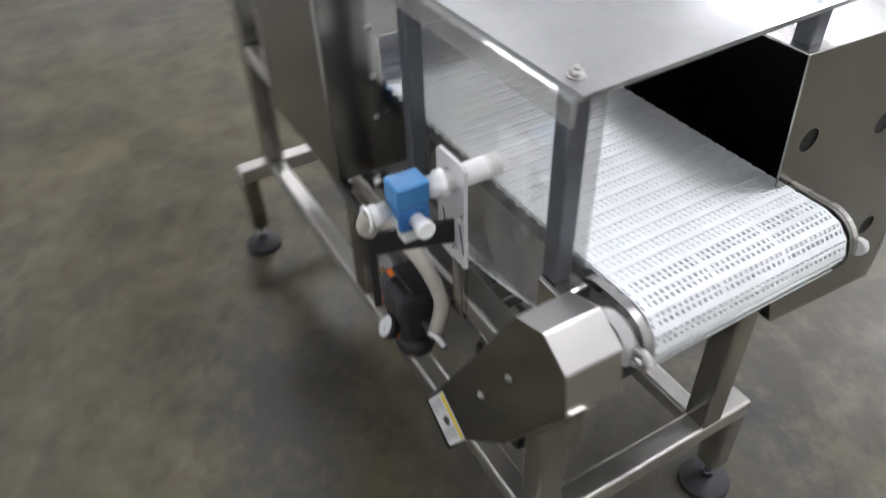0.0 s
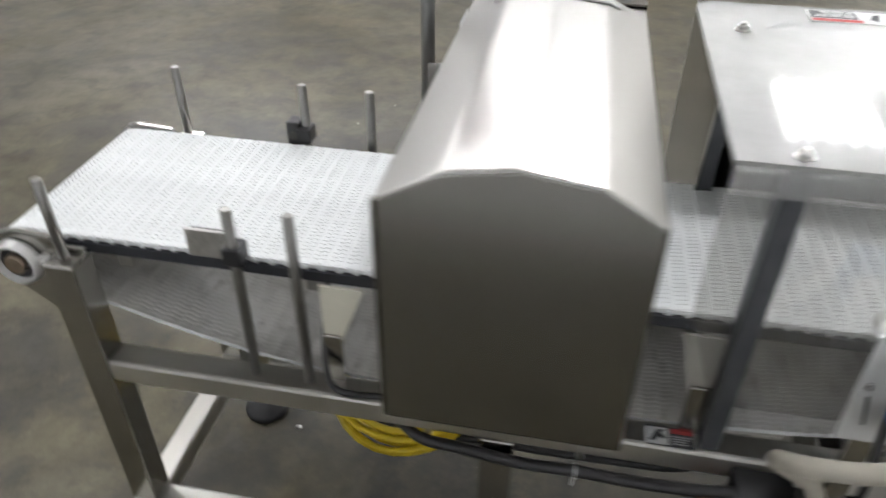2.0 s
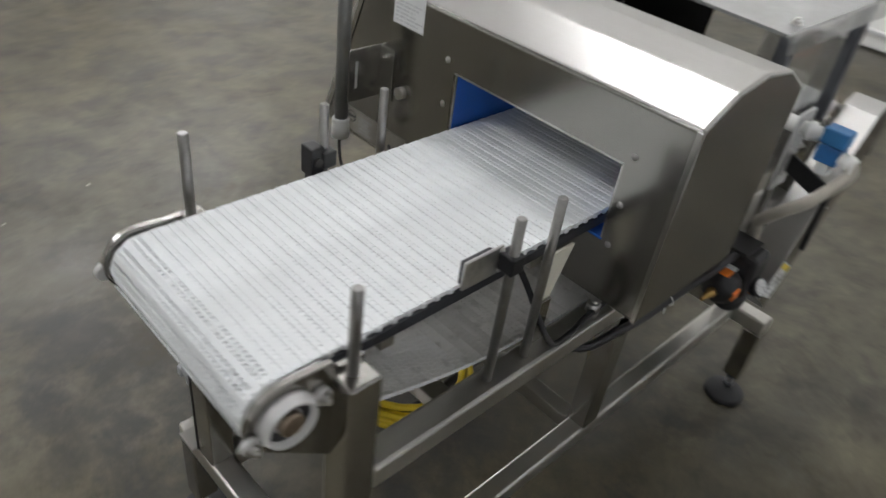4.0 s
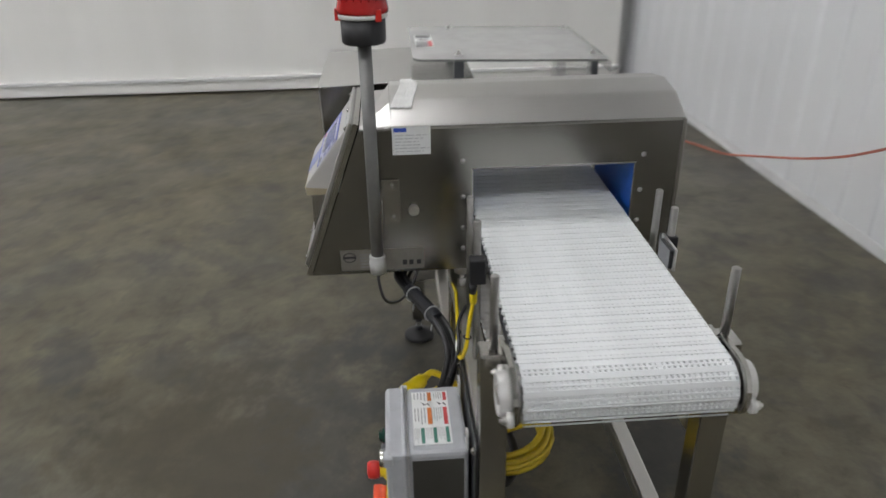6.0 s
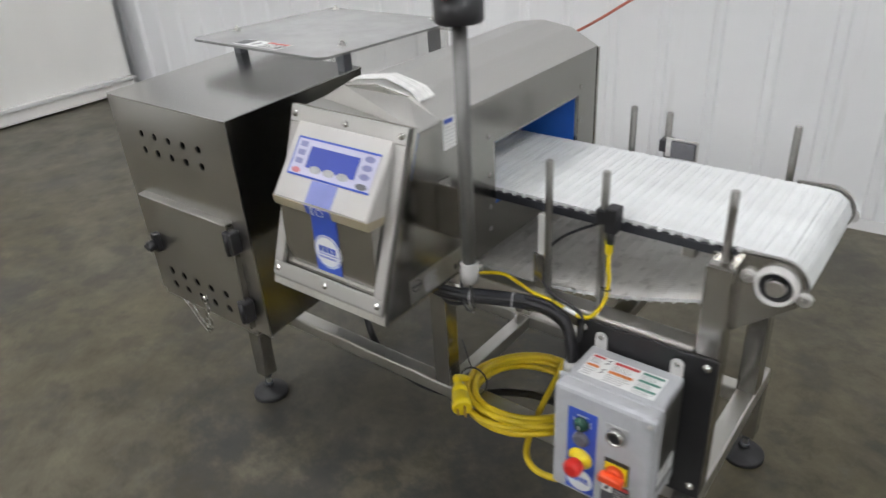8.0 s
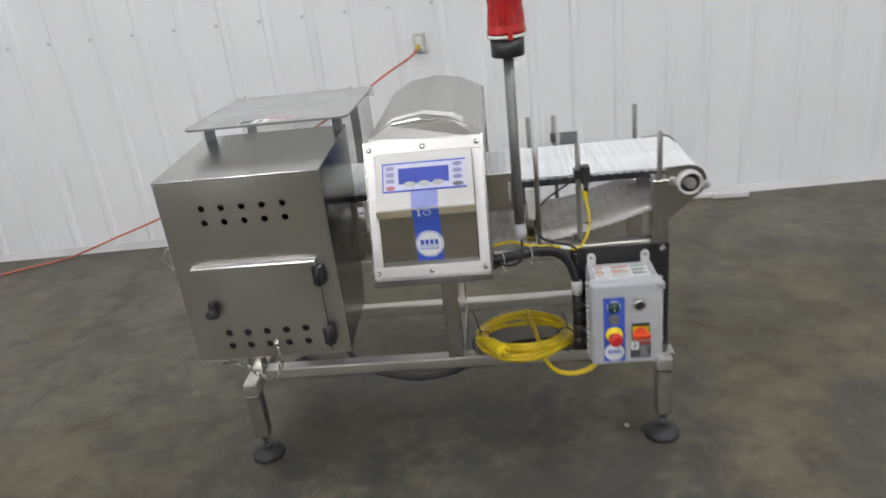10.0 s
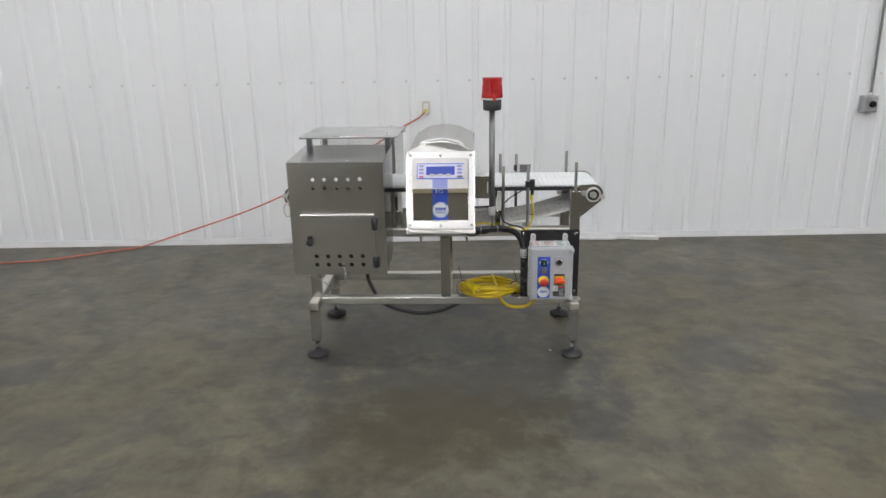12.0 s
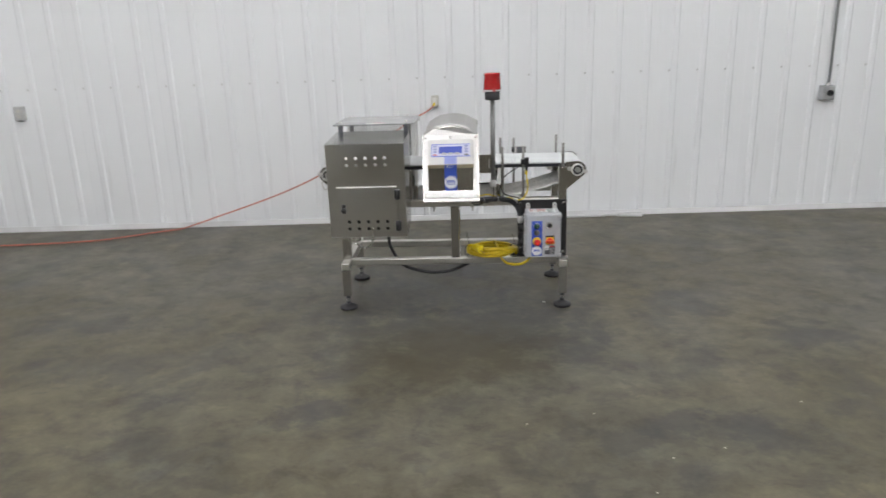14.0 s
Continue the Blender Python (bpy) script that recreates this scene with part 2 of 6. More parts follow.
def curtain_vinyl():
    m, nt, b = nodes_of("white_vinyl_curtain")
    n = noise_at(nt, 2.2, 5.0, (1, 1, 0.15))
    c = ramp(nt, n.outputs["Fac"], [(0.3, (0.78, 0.775, 0.745)), (0.7, (0.84, 0.835, 0.805))])
    nt.links.new(c.outputs["Color"], b.inputs["Base Color"])
    b.inputs["Roughness"].default_value = 0.45
    bump(nt, n.outputs["Fac"], b, 0.25, 0.02)
    return m


DUST_SHADE, BROWN = (0.037, 0.037, 0.038), (0.062, 0.051, 0.030)
STAINS_AND_SHADE = [(1.00, -1.74, 0.26, 0.17, 20, DUST_SHADE, 0.56), (1.34, -1.83, 0.38, 0.19, -35, DUST_SHADE, 0.58), (0.75, -1.88, 0.20, 0.18, 0, DUST_SHADE, 0.50), (1.00, -2.13, 0.24, 0.16, 15, DUST_SHADE, 0.50),
          (-0.61, -1.63, 0.34, 0.21, 10, DUST_SHADE, 0.60), (2.00, -0.88, 0.42, 0.20, 5, DUST_SHADE, 0.55), (0.70, -1.00, 0.36, 0.20, 25, DUST_SHADE, 0.55), (-2.20, -0.54, 0.45, 0.22, 0, DUST_SHADE, 0.55),
          # the next four wide patches hold dust and the machine's shade painted in
          (-0.40, -0.14, 0.95, 0.70, 0, DUST_SHADE, 0.42), (0.40, -0.30, 0.88, 0.56, 0, DUST_SHADE, 0.32), (0.02, 0.42, 0.50, 0.30, -15, DUST_SHADE, 0.70), (0.05, -0.72, 1.25, 0.75, 0, DUST_SHADE, 0.58), (0.02, -1.02, 0.90, 0.60, 0, BROWN, 0.62), (1.45, -0.35, 0.45, 0.30, 50, DUST_SHADE, 0.45)]


def concrete():
    """Old sealed slab: olive and grey clouds, dark scuffs and flecks, polished worn spots."""
    m, nt, b = nodes_of("sealed_concrete")
    big = noise_at(nt, 0.55, 4.0, rough=0.5)
    cloud = noise_at(nt, 1.7, 9.0, rough=0.64)
    mottle = noise_at(nt, 5.5, 11.0, rough=0.72)
    fine = noise_at(nt, 55.0, 6.0, rough=0.7)
    for n, d in ((big, 0.4), (cloud, 0.8), (mottle, 0.25)):
        n.inputs["Distortion"].default_value = d
    base = ramp(nt, big.outputs["Fac"], [(0.38, (0.091, 0.0790, 0.0495)), (0.50, (0.096, 0.0850, 0.0580)), (0.62, (0.102, 0.0935, 0.0695))])
    c = base.outputs["Color"]
    for n, stops in ((cloud, [(0.35, 0.70), (0.46, 0.94), (0.54, 1.04), (0.66, 1.26)]), (mottle, [(0.37, 0.66), (0.46, 0.93), (0.535, 1.05), (0.63, 1.27)]), (fine, [(0.25, 0.94), (0.75, 1.06)])):
        c = blend(nt, 1.0, c, ramp(nt, n.outputs["Fac"], stops).outputs["Color"], "MULTIPLY")
    # grey rubber scuffs in drifts, with ragged flecks in them
    scuff = noise_at(nt, 1.9, 10.0, (1.0, 1.15, 1.0), rough=0.70)
    scuff.inputs["Distortion"].default_value = 0.6
    sk = ramp(nt, scuff.outputs["Fac"], [(0.525, 0.0), (0.59, 0.38), (0.70, 0.66)])
    c = blend(nt, sk.outputs["Color"], c, (0.046, 0.044, 0.041))
    fleck = noise_at(nt, 4.6, 9.0, (1.0, 1.25, 1.0), rough=0.62)
    fleck.inputs["Distortion"].default_value = 0.25
    fk = ramp(nt, fleck.outputs["Fac"], [(0.535, 0.0), (0.585, 0.28), (0.68, 0.60)])
    c = blend(nt, fk.outputs["Color"], c, (0.038, 0.036, 0.033))
    worn = noise_at(nt, 3.2, 10.0, (1.2, 1.0, 1.0), rough=0.74)
    wk = ramp(nt, worn.outputs["Fac"], [(0.56, 0.0), (0.68, 0.36)])
    c = blend(nt, wk.outputs["Color"], c, (0.140, 0.135, 0.115))
    # ragged smudges of tyre dust, one brown patch, and shade painted round the machine
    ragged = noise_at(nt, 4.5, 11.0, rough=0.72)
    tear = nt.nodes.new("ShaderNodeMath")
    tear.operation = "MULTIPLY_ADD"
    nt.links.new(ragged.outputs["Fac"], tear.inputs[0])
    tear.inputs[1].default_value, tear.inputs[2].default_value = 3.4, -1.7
    for x, y, rx, ry, turn, colour, most in STAINS_AND_SHADE:
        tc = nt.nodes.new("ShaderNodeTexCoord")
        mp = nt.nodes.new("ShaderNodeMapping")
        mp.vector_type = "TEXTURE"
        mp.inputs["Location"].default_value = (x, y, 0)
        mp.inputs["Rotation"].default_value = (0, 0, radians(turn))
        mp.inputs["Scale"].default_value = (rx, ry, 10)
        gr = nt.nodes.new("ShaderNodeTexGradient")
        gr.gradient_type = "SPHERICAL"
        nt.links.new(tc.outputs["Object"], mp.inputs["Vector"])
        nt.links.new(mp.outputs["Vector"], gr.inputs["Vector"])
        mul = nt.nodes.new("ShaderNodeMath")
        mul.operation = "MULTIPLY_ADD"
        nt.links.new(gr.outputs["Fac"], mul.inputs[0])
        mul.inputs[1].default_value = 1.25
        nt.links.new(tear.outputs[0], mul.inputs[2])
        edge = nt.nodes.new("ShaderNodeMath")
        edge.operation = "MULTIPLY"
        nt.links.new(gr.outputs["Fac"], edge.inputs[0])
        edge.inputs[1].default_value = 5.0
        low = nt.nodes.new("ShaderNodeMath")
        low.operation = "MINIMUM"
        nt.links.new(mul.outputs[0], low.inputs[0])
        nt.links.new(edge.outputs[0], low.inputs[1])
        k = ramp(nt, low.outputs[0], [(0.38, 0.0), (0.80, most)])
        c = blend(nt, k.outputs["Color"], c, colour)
    nt.links.new(c, b.inputs["Base Color"])
    shine = noise_at(nt, 2.0, 8.0, rough=0.66)
    rr = ramp(nt, shine.outputs["Fac"], [(0.35, 0.48), (0.50, 0.39), (0.68, 0.30)])
    nt.links.new(rr.outputs["Color"], b.inputs["Roughness"])
    b.inputs["Specular IOR Level"].default_value = 0.30
    rough_skin = noise_at(nt, 16.0, 8.0, rough=0.65)
    bump(nt, rough_skin.outputs["Fac"], b, 0.12, 0.003)
    return m


def clear_sheet(name, low, high, glare=1.0, veil=0.0, tone=(0.80, 0.80, 0.79)):
    """Hazy, scratched polycarbonate; low and high bound the haze of one face, glare its gloss and veil the wide part of it."""
    m = bpy.data.materials.new(name)
    m.use_nodes = True
    nt = m.node_tree
    nt.nodes.remove(nt.nodes["Principled BSDF"])
    out = nt.nodes["Material Output"]
    tr = nt.nodes.new("ShaderNodeBsdfTransparent")
    tr.inputs["Color"].default_value = (0.93, 0.93, 0.92, 1)
    df = nt.nodes.new("ShaderNodeBsdfDiffuse")
    df.inputs["Color"].default_value = (*tone, 1)
    sharp = nt.nodes.new("ShaderNodeBsdfGlossy")
    sharp.inputs["Roughness"].default_value = 0.05
    wide = nt.nodes.new("ShaderNodeBsdfGlossy")
    wide.inputs["Roughness"].default_value = 0.36
    haze = noise_at(nt, 4.0, 8.0, rough=0.7)
    hz = ramp(nt, haze.outputs["Fac"], [(0.3, low), (0.7, high)])
    m1 = nt.nodes.new("ShaderNodeMixShader")
    nt.links.new(hz.outputs["Color"], m1.inputs[0])
    nt.links.new(tr.outputs[0], m1.inputs[1])
    nt.links.new(df.outputs[0], m1.inputs[2])
    film = noise_at(nt, 7.0, 6.0, rough=0.65)
    vl = ramp(nt, film.outputs["Fac"], [(0.30, veil * 0.78), (0.62, veil)])
    mg = nt.nodes.new("ShaderNodeMixShader")
    nt.links.new(vl.outputs["Color"], mg.inputs[0])
    nt.links.new(sharp.outputs[0], mg.inputs[1])
    nt.links.new(wide.outputs[0], mg.inputs[2])
    lw = node(nt, "ShaderNodeLayerWeight", Blend=0.5)
    fr = ramp(nt, lw.outputs["Facing"], [(p, min(0.9, v * glare)) for p, v in ((0.0, 0.05), (0.45, 0.11), (0.66, 0.25), (0.82, 0.42), (1.0, 0.72))])
    m2 = nt.nodes.new("ShaderNodeMixShader")
    nt.links.new(fr.outputs[0], m2.inputs[0])
    nt.links.new(m1.outputs[0], m2.inputs[1])
    nt.links.new(mg.outputs[0], m2.inputs[2])
    nt.links.new(m2.outputs[0], out.inputs["Surface"])
    return m


def glowing(name, strength):
    m, nt, b = nodes_of(name)
    b.inputs["Emission Color"].default_value = (0.985, 0.99, 1.02, 1)
    b.inputs["Emission Strength"].default_value = strength
    return m


dome = dome_red()
siding = wall_paint()
vinyl = curtain_vinyl()
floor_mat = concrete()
clear = clear_sheet("clear_polycarbonate", 0.08, 0.15)
flap_sheet = clear_sheet("hazed_flap_sheet", 0.10, 0.16, 1.0, 0.0, (0.50, 0.49, 0.47))
milky = clear_sheet("milky_plastic_plate", 0.66, 0.80)
clear_top = clear_sheet("scratched_polycarbonate", 0.20, 0.30, 1.50, 0.60, (0.60, 0.60, 0.60))
lamp_glow = glowing("lamp_diffuser", LAMP)


# ---- mesh helpers ----
ORIGIN = {}


def thing(name, label, category, at=(0, 0, 0), group="", kind=""):
    ob = new(name)
    ob.location = at
    ob.empty_display_size = 0.05
    ORIGIN[ob] = Vector(at)
    return tagged(ob, label, category, group, kind)


def link_mesh(name, bm, material):
    me = bpy.data.meshes.new(name)
    bm.normal_update()
    bm.to_mesh(me)
    bm.free()
    me.materials.append(material)
    return new(name, me)


def part(name, bm, material, parent, label=""):
    """One mesh in world metres, hung under a thing or a part."""
    base = ORIGIN[parent]
    bmesh.ops.translate(bm, verts=bm.verts, vec=-base)
    ob = link_mesh(name, bm, material)
    ob.parent = parent
    ORIGIN[ob] = base
    if label:
        tagged(ob, label)
    return ob


def single(name, bm, material, label, category, at=(0, 0, 0), group="", kind=""):
    """A thing that is one mesh."""
    bmesh.ops.translate(bm, verts=bm.verts, vec=-Vector(at))
    ob = link_mesh(name, bm, material)
    ob.location = at
    ORIGIN[ob] = Vector(at)
    return tagged(ob, label, category, group, kind)


def B():
    return bmesh.new()


def box(bm, x0, x1, y0, y1, z0, z1, bev=0.0, seg=2, m=None):
    r = bmesh.ops.create_cube(bm, size=1.0)
    vs = r["verts"]
    mid, size = Vector(((x0 + x1) / 2, (y0 + y1) / 2, (z0 + z1) / 2)), Vector((x1 - x0, y1 - y0, z1 - z0))
    for v in vs:
        v.co = Vector((v.co.x * size.x, v.co.y * size.y, v.co.z * size.z)) + mid
        if m is not None:
            v.co = m @ v.co
    if bev:
        es = list({e for v in vs for e in v.link_edges})
        bmesh.ops.bevel(bm, geom=es, offset=bev, segments=seg, profile=0.5, affect="EDGES")
    return bm


def cyl(bm, p0, p1, r0, r1=None, n=20, caps=True):
    p0, p1 = Vector(p0), Vector(p1)
    r1 = r0 if r1 is None else r1
    q = (p1 - p0).to_track_quat("Z", "Y")
    rings = []
    for p, r in ((p0, r0), (p1, r1)):
        rings.append([bm.verts.new(p + q @ Vector((r * math.cos(2 * math.pi * i / n), r * math.sin(2 * math.pi * i / n), 0))) for i in range(n)])
    for i in range(n):
        f = bm.faces.new((rings[0][i], rings[0][(i + 1) % n], rings[1][(i + 1) % n], rings[1][i]))
        f.smooth = True
    if caps:
        bm.faces.new(rings[0][::-1])
        bm.faces.new(rings[1])
    return bm


def lathe(bm, p, axis, profile, n=28):
    """Rings of (distance along the axis, radius) about an axis from p, closed at both ends."""
    p, q = Vector(p), Vector(axis).normalized().to_track_quat("Z", "Y")
    rings = [[bm.verts.new(p + q @ Vector((r * math.cos(2 * math.pi * i / n), r * math.sin(2 * math.pi * i / n), d))) for i in range(n)] for d, r in profile]
    for a, c in zip(rings, rings[1:]):
        for i in range(n):
            f = bm.faces.new((a[i], a[(i + 1) % n], c[(i + 1) % n], c[i]))
            f.smooth = True
    bm.faces.new(rings[0][::-1])
    bm.faces.new(rings[-1])
    return bm


def prism(bm, pts, axis, a0, a1, bev=0.0):
    """A flat outline (two coordinates a point) given depth along x, y or z."""
    def put(p, a):
        return Vector((a, p[0], p[1])) if axis == "x" else Vector((p[0], a, p[1])) if axis == "y" else Vector((p[0], p[1], a))
    lo = [bm.verts.new(put(p, a0)) for p in pts]
    hi = [bm.verts.new(put(p, a1)) for p in pts]
    fs = [bm.faces.new(lo), bm.faces.new(hi[::-1])]
    for i in range(len(pts)):
        j = (i + 1) % len(pts)
        fs.append(bm.faces.new((lo[j], lo[i], hi[i], hi[j])))
    bmesh.ops.recalc_face_normals(bm, faces=fs)
    if bev:
        es = list({e for f in fs for e in f.edges})
        bmesh.ops.bevel(bm, geom=es, offset=bev, segments=2, profile=0.5, affect="EDGES")
    return bm


def curve_through(pts, steps=8, closed=False):
    pts = [Vector(p) for p in pts]
    n, out = len(pts), []
    for i in range(n if closed else n - 1):
        if closed:
            a, b, c, d = pts[(i - 1) % n], pts[i], pts[(i + 1) % n], pts[(i + 2) % n]
        else:
            a, b, c, d = pts[max(i - 1, 0)], pts[i], pts[i + 1], pts[min(i + 2, n - 1)]
        for s in range(steps):
            t = s / steps
            out.append(0.5 * (2 * b + (c - a) * t + (2 * a - 5 * b + 4 * c - d) * t * t + (3 * b - a - 3 * c + d) * t ** 3))
    if not closed:
        out.append(pts[-1])
    return out


def tube(bm, pts, r, n=10, closed=False):
    """A round cable or hose swept along points."""
    k = len(pts)
    tang = [((pts[(i + 1) % k] - pts[i - 1]) if closed else (pts[min(i + 1, k - 1)] - pts[max(i - 1, 0)])).normalized() for i in range(k)]
    up = Vector((0, 0, 1)) if abs(tang[0].z) < 0.9 else Vector((1, 0, 0))
    side = tang[0].cross(up).normalized()
    rings = []
    for p, t in zip(pts, tang):
        side = (side - t * side.dot(t)).normalized()
        other = t.cross(side)
        rings.append([bm.verts.new(p + r * (math.cos(2 * math.pi * i / n) * side + math.sin(2 * math.pi * i / n) * other)) for i in range(n)])
    pairs = list(zip(rings, rings[1:])) + ([(rings[-1], rings[0])] if closed else [])
    for a, c in pairs:
        for i in range(n):
            f = bm.faces.new((a[i], a[(i + 1) % n], c[(i + 1) % n], c[i]))
            f.smooth = True
    if not closed:
        bm.faces.new(rings[0][::-1])
        bm.faces.new(rings[-1])
    bmesh.ops.recalc_face_normals(bm, faces=bm.faces)
    return bm


def sheet(bm, outline, holes, put, depth, n=16):
    """A plate of any outline with round holes right through: put maps (u, v, w) to the world, w running through the plate."""
    edges = []
    def ring(pts):
        vs = [bm.verts.new((u, v, 0)) for u, v in pts]
        for i in range(len(vs)):
            edges.append(bm.edges.new((vs[i], vs[(i + 1) % len(vs)])))
    ring(outline)
    for u, v, r in holes:
        ring([(u + r * math.cos(2 * math.pi * i / n), v + r * math.sin(2 * math.pi * i / n)) for i in range(n)])
    bmesh.ops.triangle_fill(bm, use_beauty=True, use_dissolve=False, edges=edges, normal=(0, 0, 1))
    r = bmesh.ops.extrude_face_region(bm, geom=bm.faces[:])
    bmesh.ops.translate(bm, vec=(0, 0, depth), verts=[v for v in r["geom"] if isinstance(v, bmesh.types.BMVert)])
    for v in bm.verts:
        v.co = Vector(put(v.co.x, v.co.y, v.co.z))
    bmesh.ops.recalc_face_normals(bm, faces=bm.faces)
    return bm


def screw(bm, p, axis, r=0.007, h=0.005):
    """A button-head screw on a washer."""
    a = Vector(axis).normalized()
    lathe(bm, Vector(p), a, [(0, r * 1.45), (h * 0.25, r * 1.45), (h * 0.25, r), (h * 0.8, r * 0.8), (h, r * 0.4)], 12)
    return bm


def hexbolt(bm, p, axis, r=0.009, h=0.007):
    a = Vector(axis).normalized()
    cyl(bm, Vector(p), Vector(p) + a * h * 0.25, r * 1.4, n=16)
    cyl(bm, Vector(p) + a * h * 0.25, Vector(p) + a * h, r, n=6)
    cyl(bm, Vector(p) + a * h, Vector(p) + a * h * 1.5, r * 0.5, n=10)
    return bm


class Face:
    """A flat frame on a surface: origin, right and up directions and outward normal."""
    def __init__(self, o, right, up):
        self.o, self.r, self.u = Vector(o), Vector(right).normalized(), Vector(up).normalized()
        self.n = self.r.cross(self.u)

    def at(self, a, b, h=0.0):
        return self.o + self.r * a + self.u * b + self.n * h

    def slab(self, bm, a0, a1, b0, b1, h0, h1, bev=0.0):
        m = Matrix((( *self.r, 0), (*self.u, 0), (*self.n, 0), (0, 0, 0, 1))).transposed()
        m.translation = self.o
        return box(bm, a0, a1, b0, b1, h0, h1, bev, 2, m)

    def poly(self, bm, pts, h0, h1):
        lo = [bm.verts.new(self.at(a, b, h0)) for a, b in pts]
        hi = [bm.verts.new(self.at(a, b, h1)) for a, b in pts]
        fs = [bm.faces.new(lo[::-1]), bm.faces.new(hi)]
        for i in range(len(pts)):
            j = (i + 1) % len(pts)
            fs.append(bm.faces.new((lo[i], lo[j], hi[j], hi[i])))
        return bm

    def disc(self, bm, a, b, ra, rb, h0, h1, n=28):
        return self.poly(bm, [(a + ra * math.cos(2 * math.pi * i / n), b + rb * math.sin(2 * math.pi * i / n)) for i in range(n)], h0, h1)


def bars(bm, face, a0, a1, b0, b1, lines, h0=0.0006, h1=0.0009, fill=0.5, seed=1):
    """Writing too small to read: rows of short bars."""
    rnd = random.Random(seed)
    step = (b1 - b0) / lines
    for i in range(lines):
        b = b1 - (i + 0.5) * step
        a = a0
        end = a1 - rnd.random() * 0.35 * (a1 - a0)
        while a < end:
            w = min(end - a, (0.1 + 0.22 * rnd.random()) * (a1 - a0))
            if w > 0.0008:
                face.slab(bm, a, a + w, b - step * fill / 2, b + step * fill / 2, h0, h1)
            a += w + 0.035 * (a1 - a0)
    return bm


def fixings(parent, name, material, places, r=0.006, h=0.005, shape=screw):
    """Alike screws or bolts as parts of their own on one mesh: places are (point, outward axis)."""
    bm = B()
    shape(bm, (0, 0, 0), (0, 0, 1), r, h)
    me = bpy.data.meshes.new(name)
    bm.to_mesh(me)
    bm.free()
    me.materials.append(material)
    for p, a in places:
        ob = new(name, me)
        ob.parent = parent
        ob.matrix_basis = Matrix.Translation(Vector(p) - ORIGIN[parent]) @ Vector(a).to_track_quat("Z", "Y").to_matrix().to_4x4()


# ---- the hall ----
X0, X1, Y0, TOP = -4.75, 11.0, -24.0, 6.0


def wall_y(x):
    return WALL_Y + WALL_SLOPE * x


def build_hall():
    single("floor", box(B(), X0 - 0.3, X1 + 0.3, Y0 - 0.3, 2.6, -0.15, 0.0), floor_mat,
           "sealed grey-brown concrete floor with dark scuffs, stains and painted shade", "floor", kind="structure")
    single("ceiling", box(B(), X0 - 0.3, X1 + 0.3, Y0 - 0.3, 2.6, TOP, TOP + 0.12), ceiling_paint,
           "grey ceiling deck of the hall", "ceiling", kind="structure")
    single("wall_west", box(B(), X0 - 0.15, X0, Y0, 2.4, 0, TOP), hall_wall,
           "plain off-white wall behind the vinyl curtain", "wall", kind="structure")
    single("wall_east", box(B(), X1, X1 + 0.15, Y0, 2.4, 0, TOP), hall_wall, "plain off-white hall wall", "wall", kind="structure")
    # unseen wall, added dark so that steel facing it reflects dark
    single("wall_south", box(B(), X0, X1, Y0 - 0.15, Y0, 0, TOP), unseen_dark_wall, "unseen grey wall added at the far end to darken reflections", "wall", kind="structure")


def build_back_wall():
    """Ribbed metal siding, turned a little against the machine."""
    a = math.atan(WALL_SLOPE)
    turn = Matrix.Translation((0, WALL_Y, 0)) @ Matrix.Rotation(a, 4, "Z")
    bm = B()
    box(bm, X0 - 0.4, X1 + 0.4, 0.003, 0.15, 0, TOP)
    wall = link_mesh("wall_north", bm, siding)
    wall.matrix_basis = turn
    ORIGIN[wall] = Vector((0, 0, 0))
    tagged(wall, "white ribbed metal siding wall with scuffs", "wall", kind="structure")
    pitch, ribs = 0.2445, 3
    w = pitch * ribs
    prof = []
    for i in range(ribs):
        c = pitch * (i + 0.5)
        prof += [(c - 0.030, 0.0), (c - 0.017, -0.011), (c + 0.017, -0.011), (c + 0.030, 0.0)]
    prof = [(0, 0.0)] + prof + [(w, 0.0), (w + 0.012, -0.0015)]
    bm = B()
    lo = [bm.verts.new((x, y, 0.012)) for x, y in prof]
    hi = [bm.verts.new((x, y, TOP)) for x, y in prof]
    for i in range(len(prof) - 1):
        bm.faces.new((lo[i], lo[i + 1], hi[i + 1], hi[i]))
    me = bpy.data.meshes.new("panel")
    bm.to_mesh(me)
    bm.free()
    me.materials.append(siding)
    first = 1.90 - pitch / 2 - w * 10
    k = 0
    while first + k * w < X1:
        if first + k * w > X0 - 0.6:
            ob = new("panel", me)
            ob.parent = wall
            ob.location = (first + k * w, -0.0005 * (k % 2), 0)
        k += 1
    # screw heads in one row beside the ribs
    bm = B()
    screw(bm, (0, 0, 0), (0, -1, 0), 0.007, 0.006)
    sm = bpy.data.meshes.new("screw_head")
    bm.to_mesh(sm)
    bm.free()
    sm.materials.append(wall_trim)
    for k in range(60):
        x = first + pitch / 2 + k * pitch - 0.045
        if X0 < x < 6.0:
            for z in (1.278,):
                ob = new("screw_head", sm)
                ob.parent = wall
                ob.location = (x, -0.002, z)
    trim = B()
    prism(trim, [(-0.022, 0), (0, 0), (0, 0.045), (-0.006, 0.045)], "x", X0, X1)
    ob = link_mesh("baseboard", trim, wall_trim)
    ob.matrix_basis = turn @ Matrix.Translation((0, -0.019, 0))
    tagged(ob, "thin white flashing along the foot of the siding", "baseboard", kind="structure")


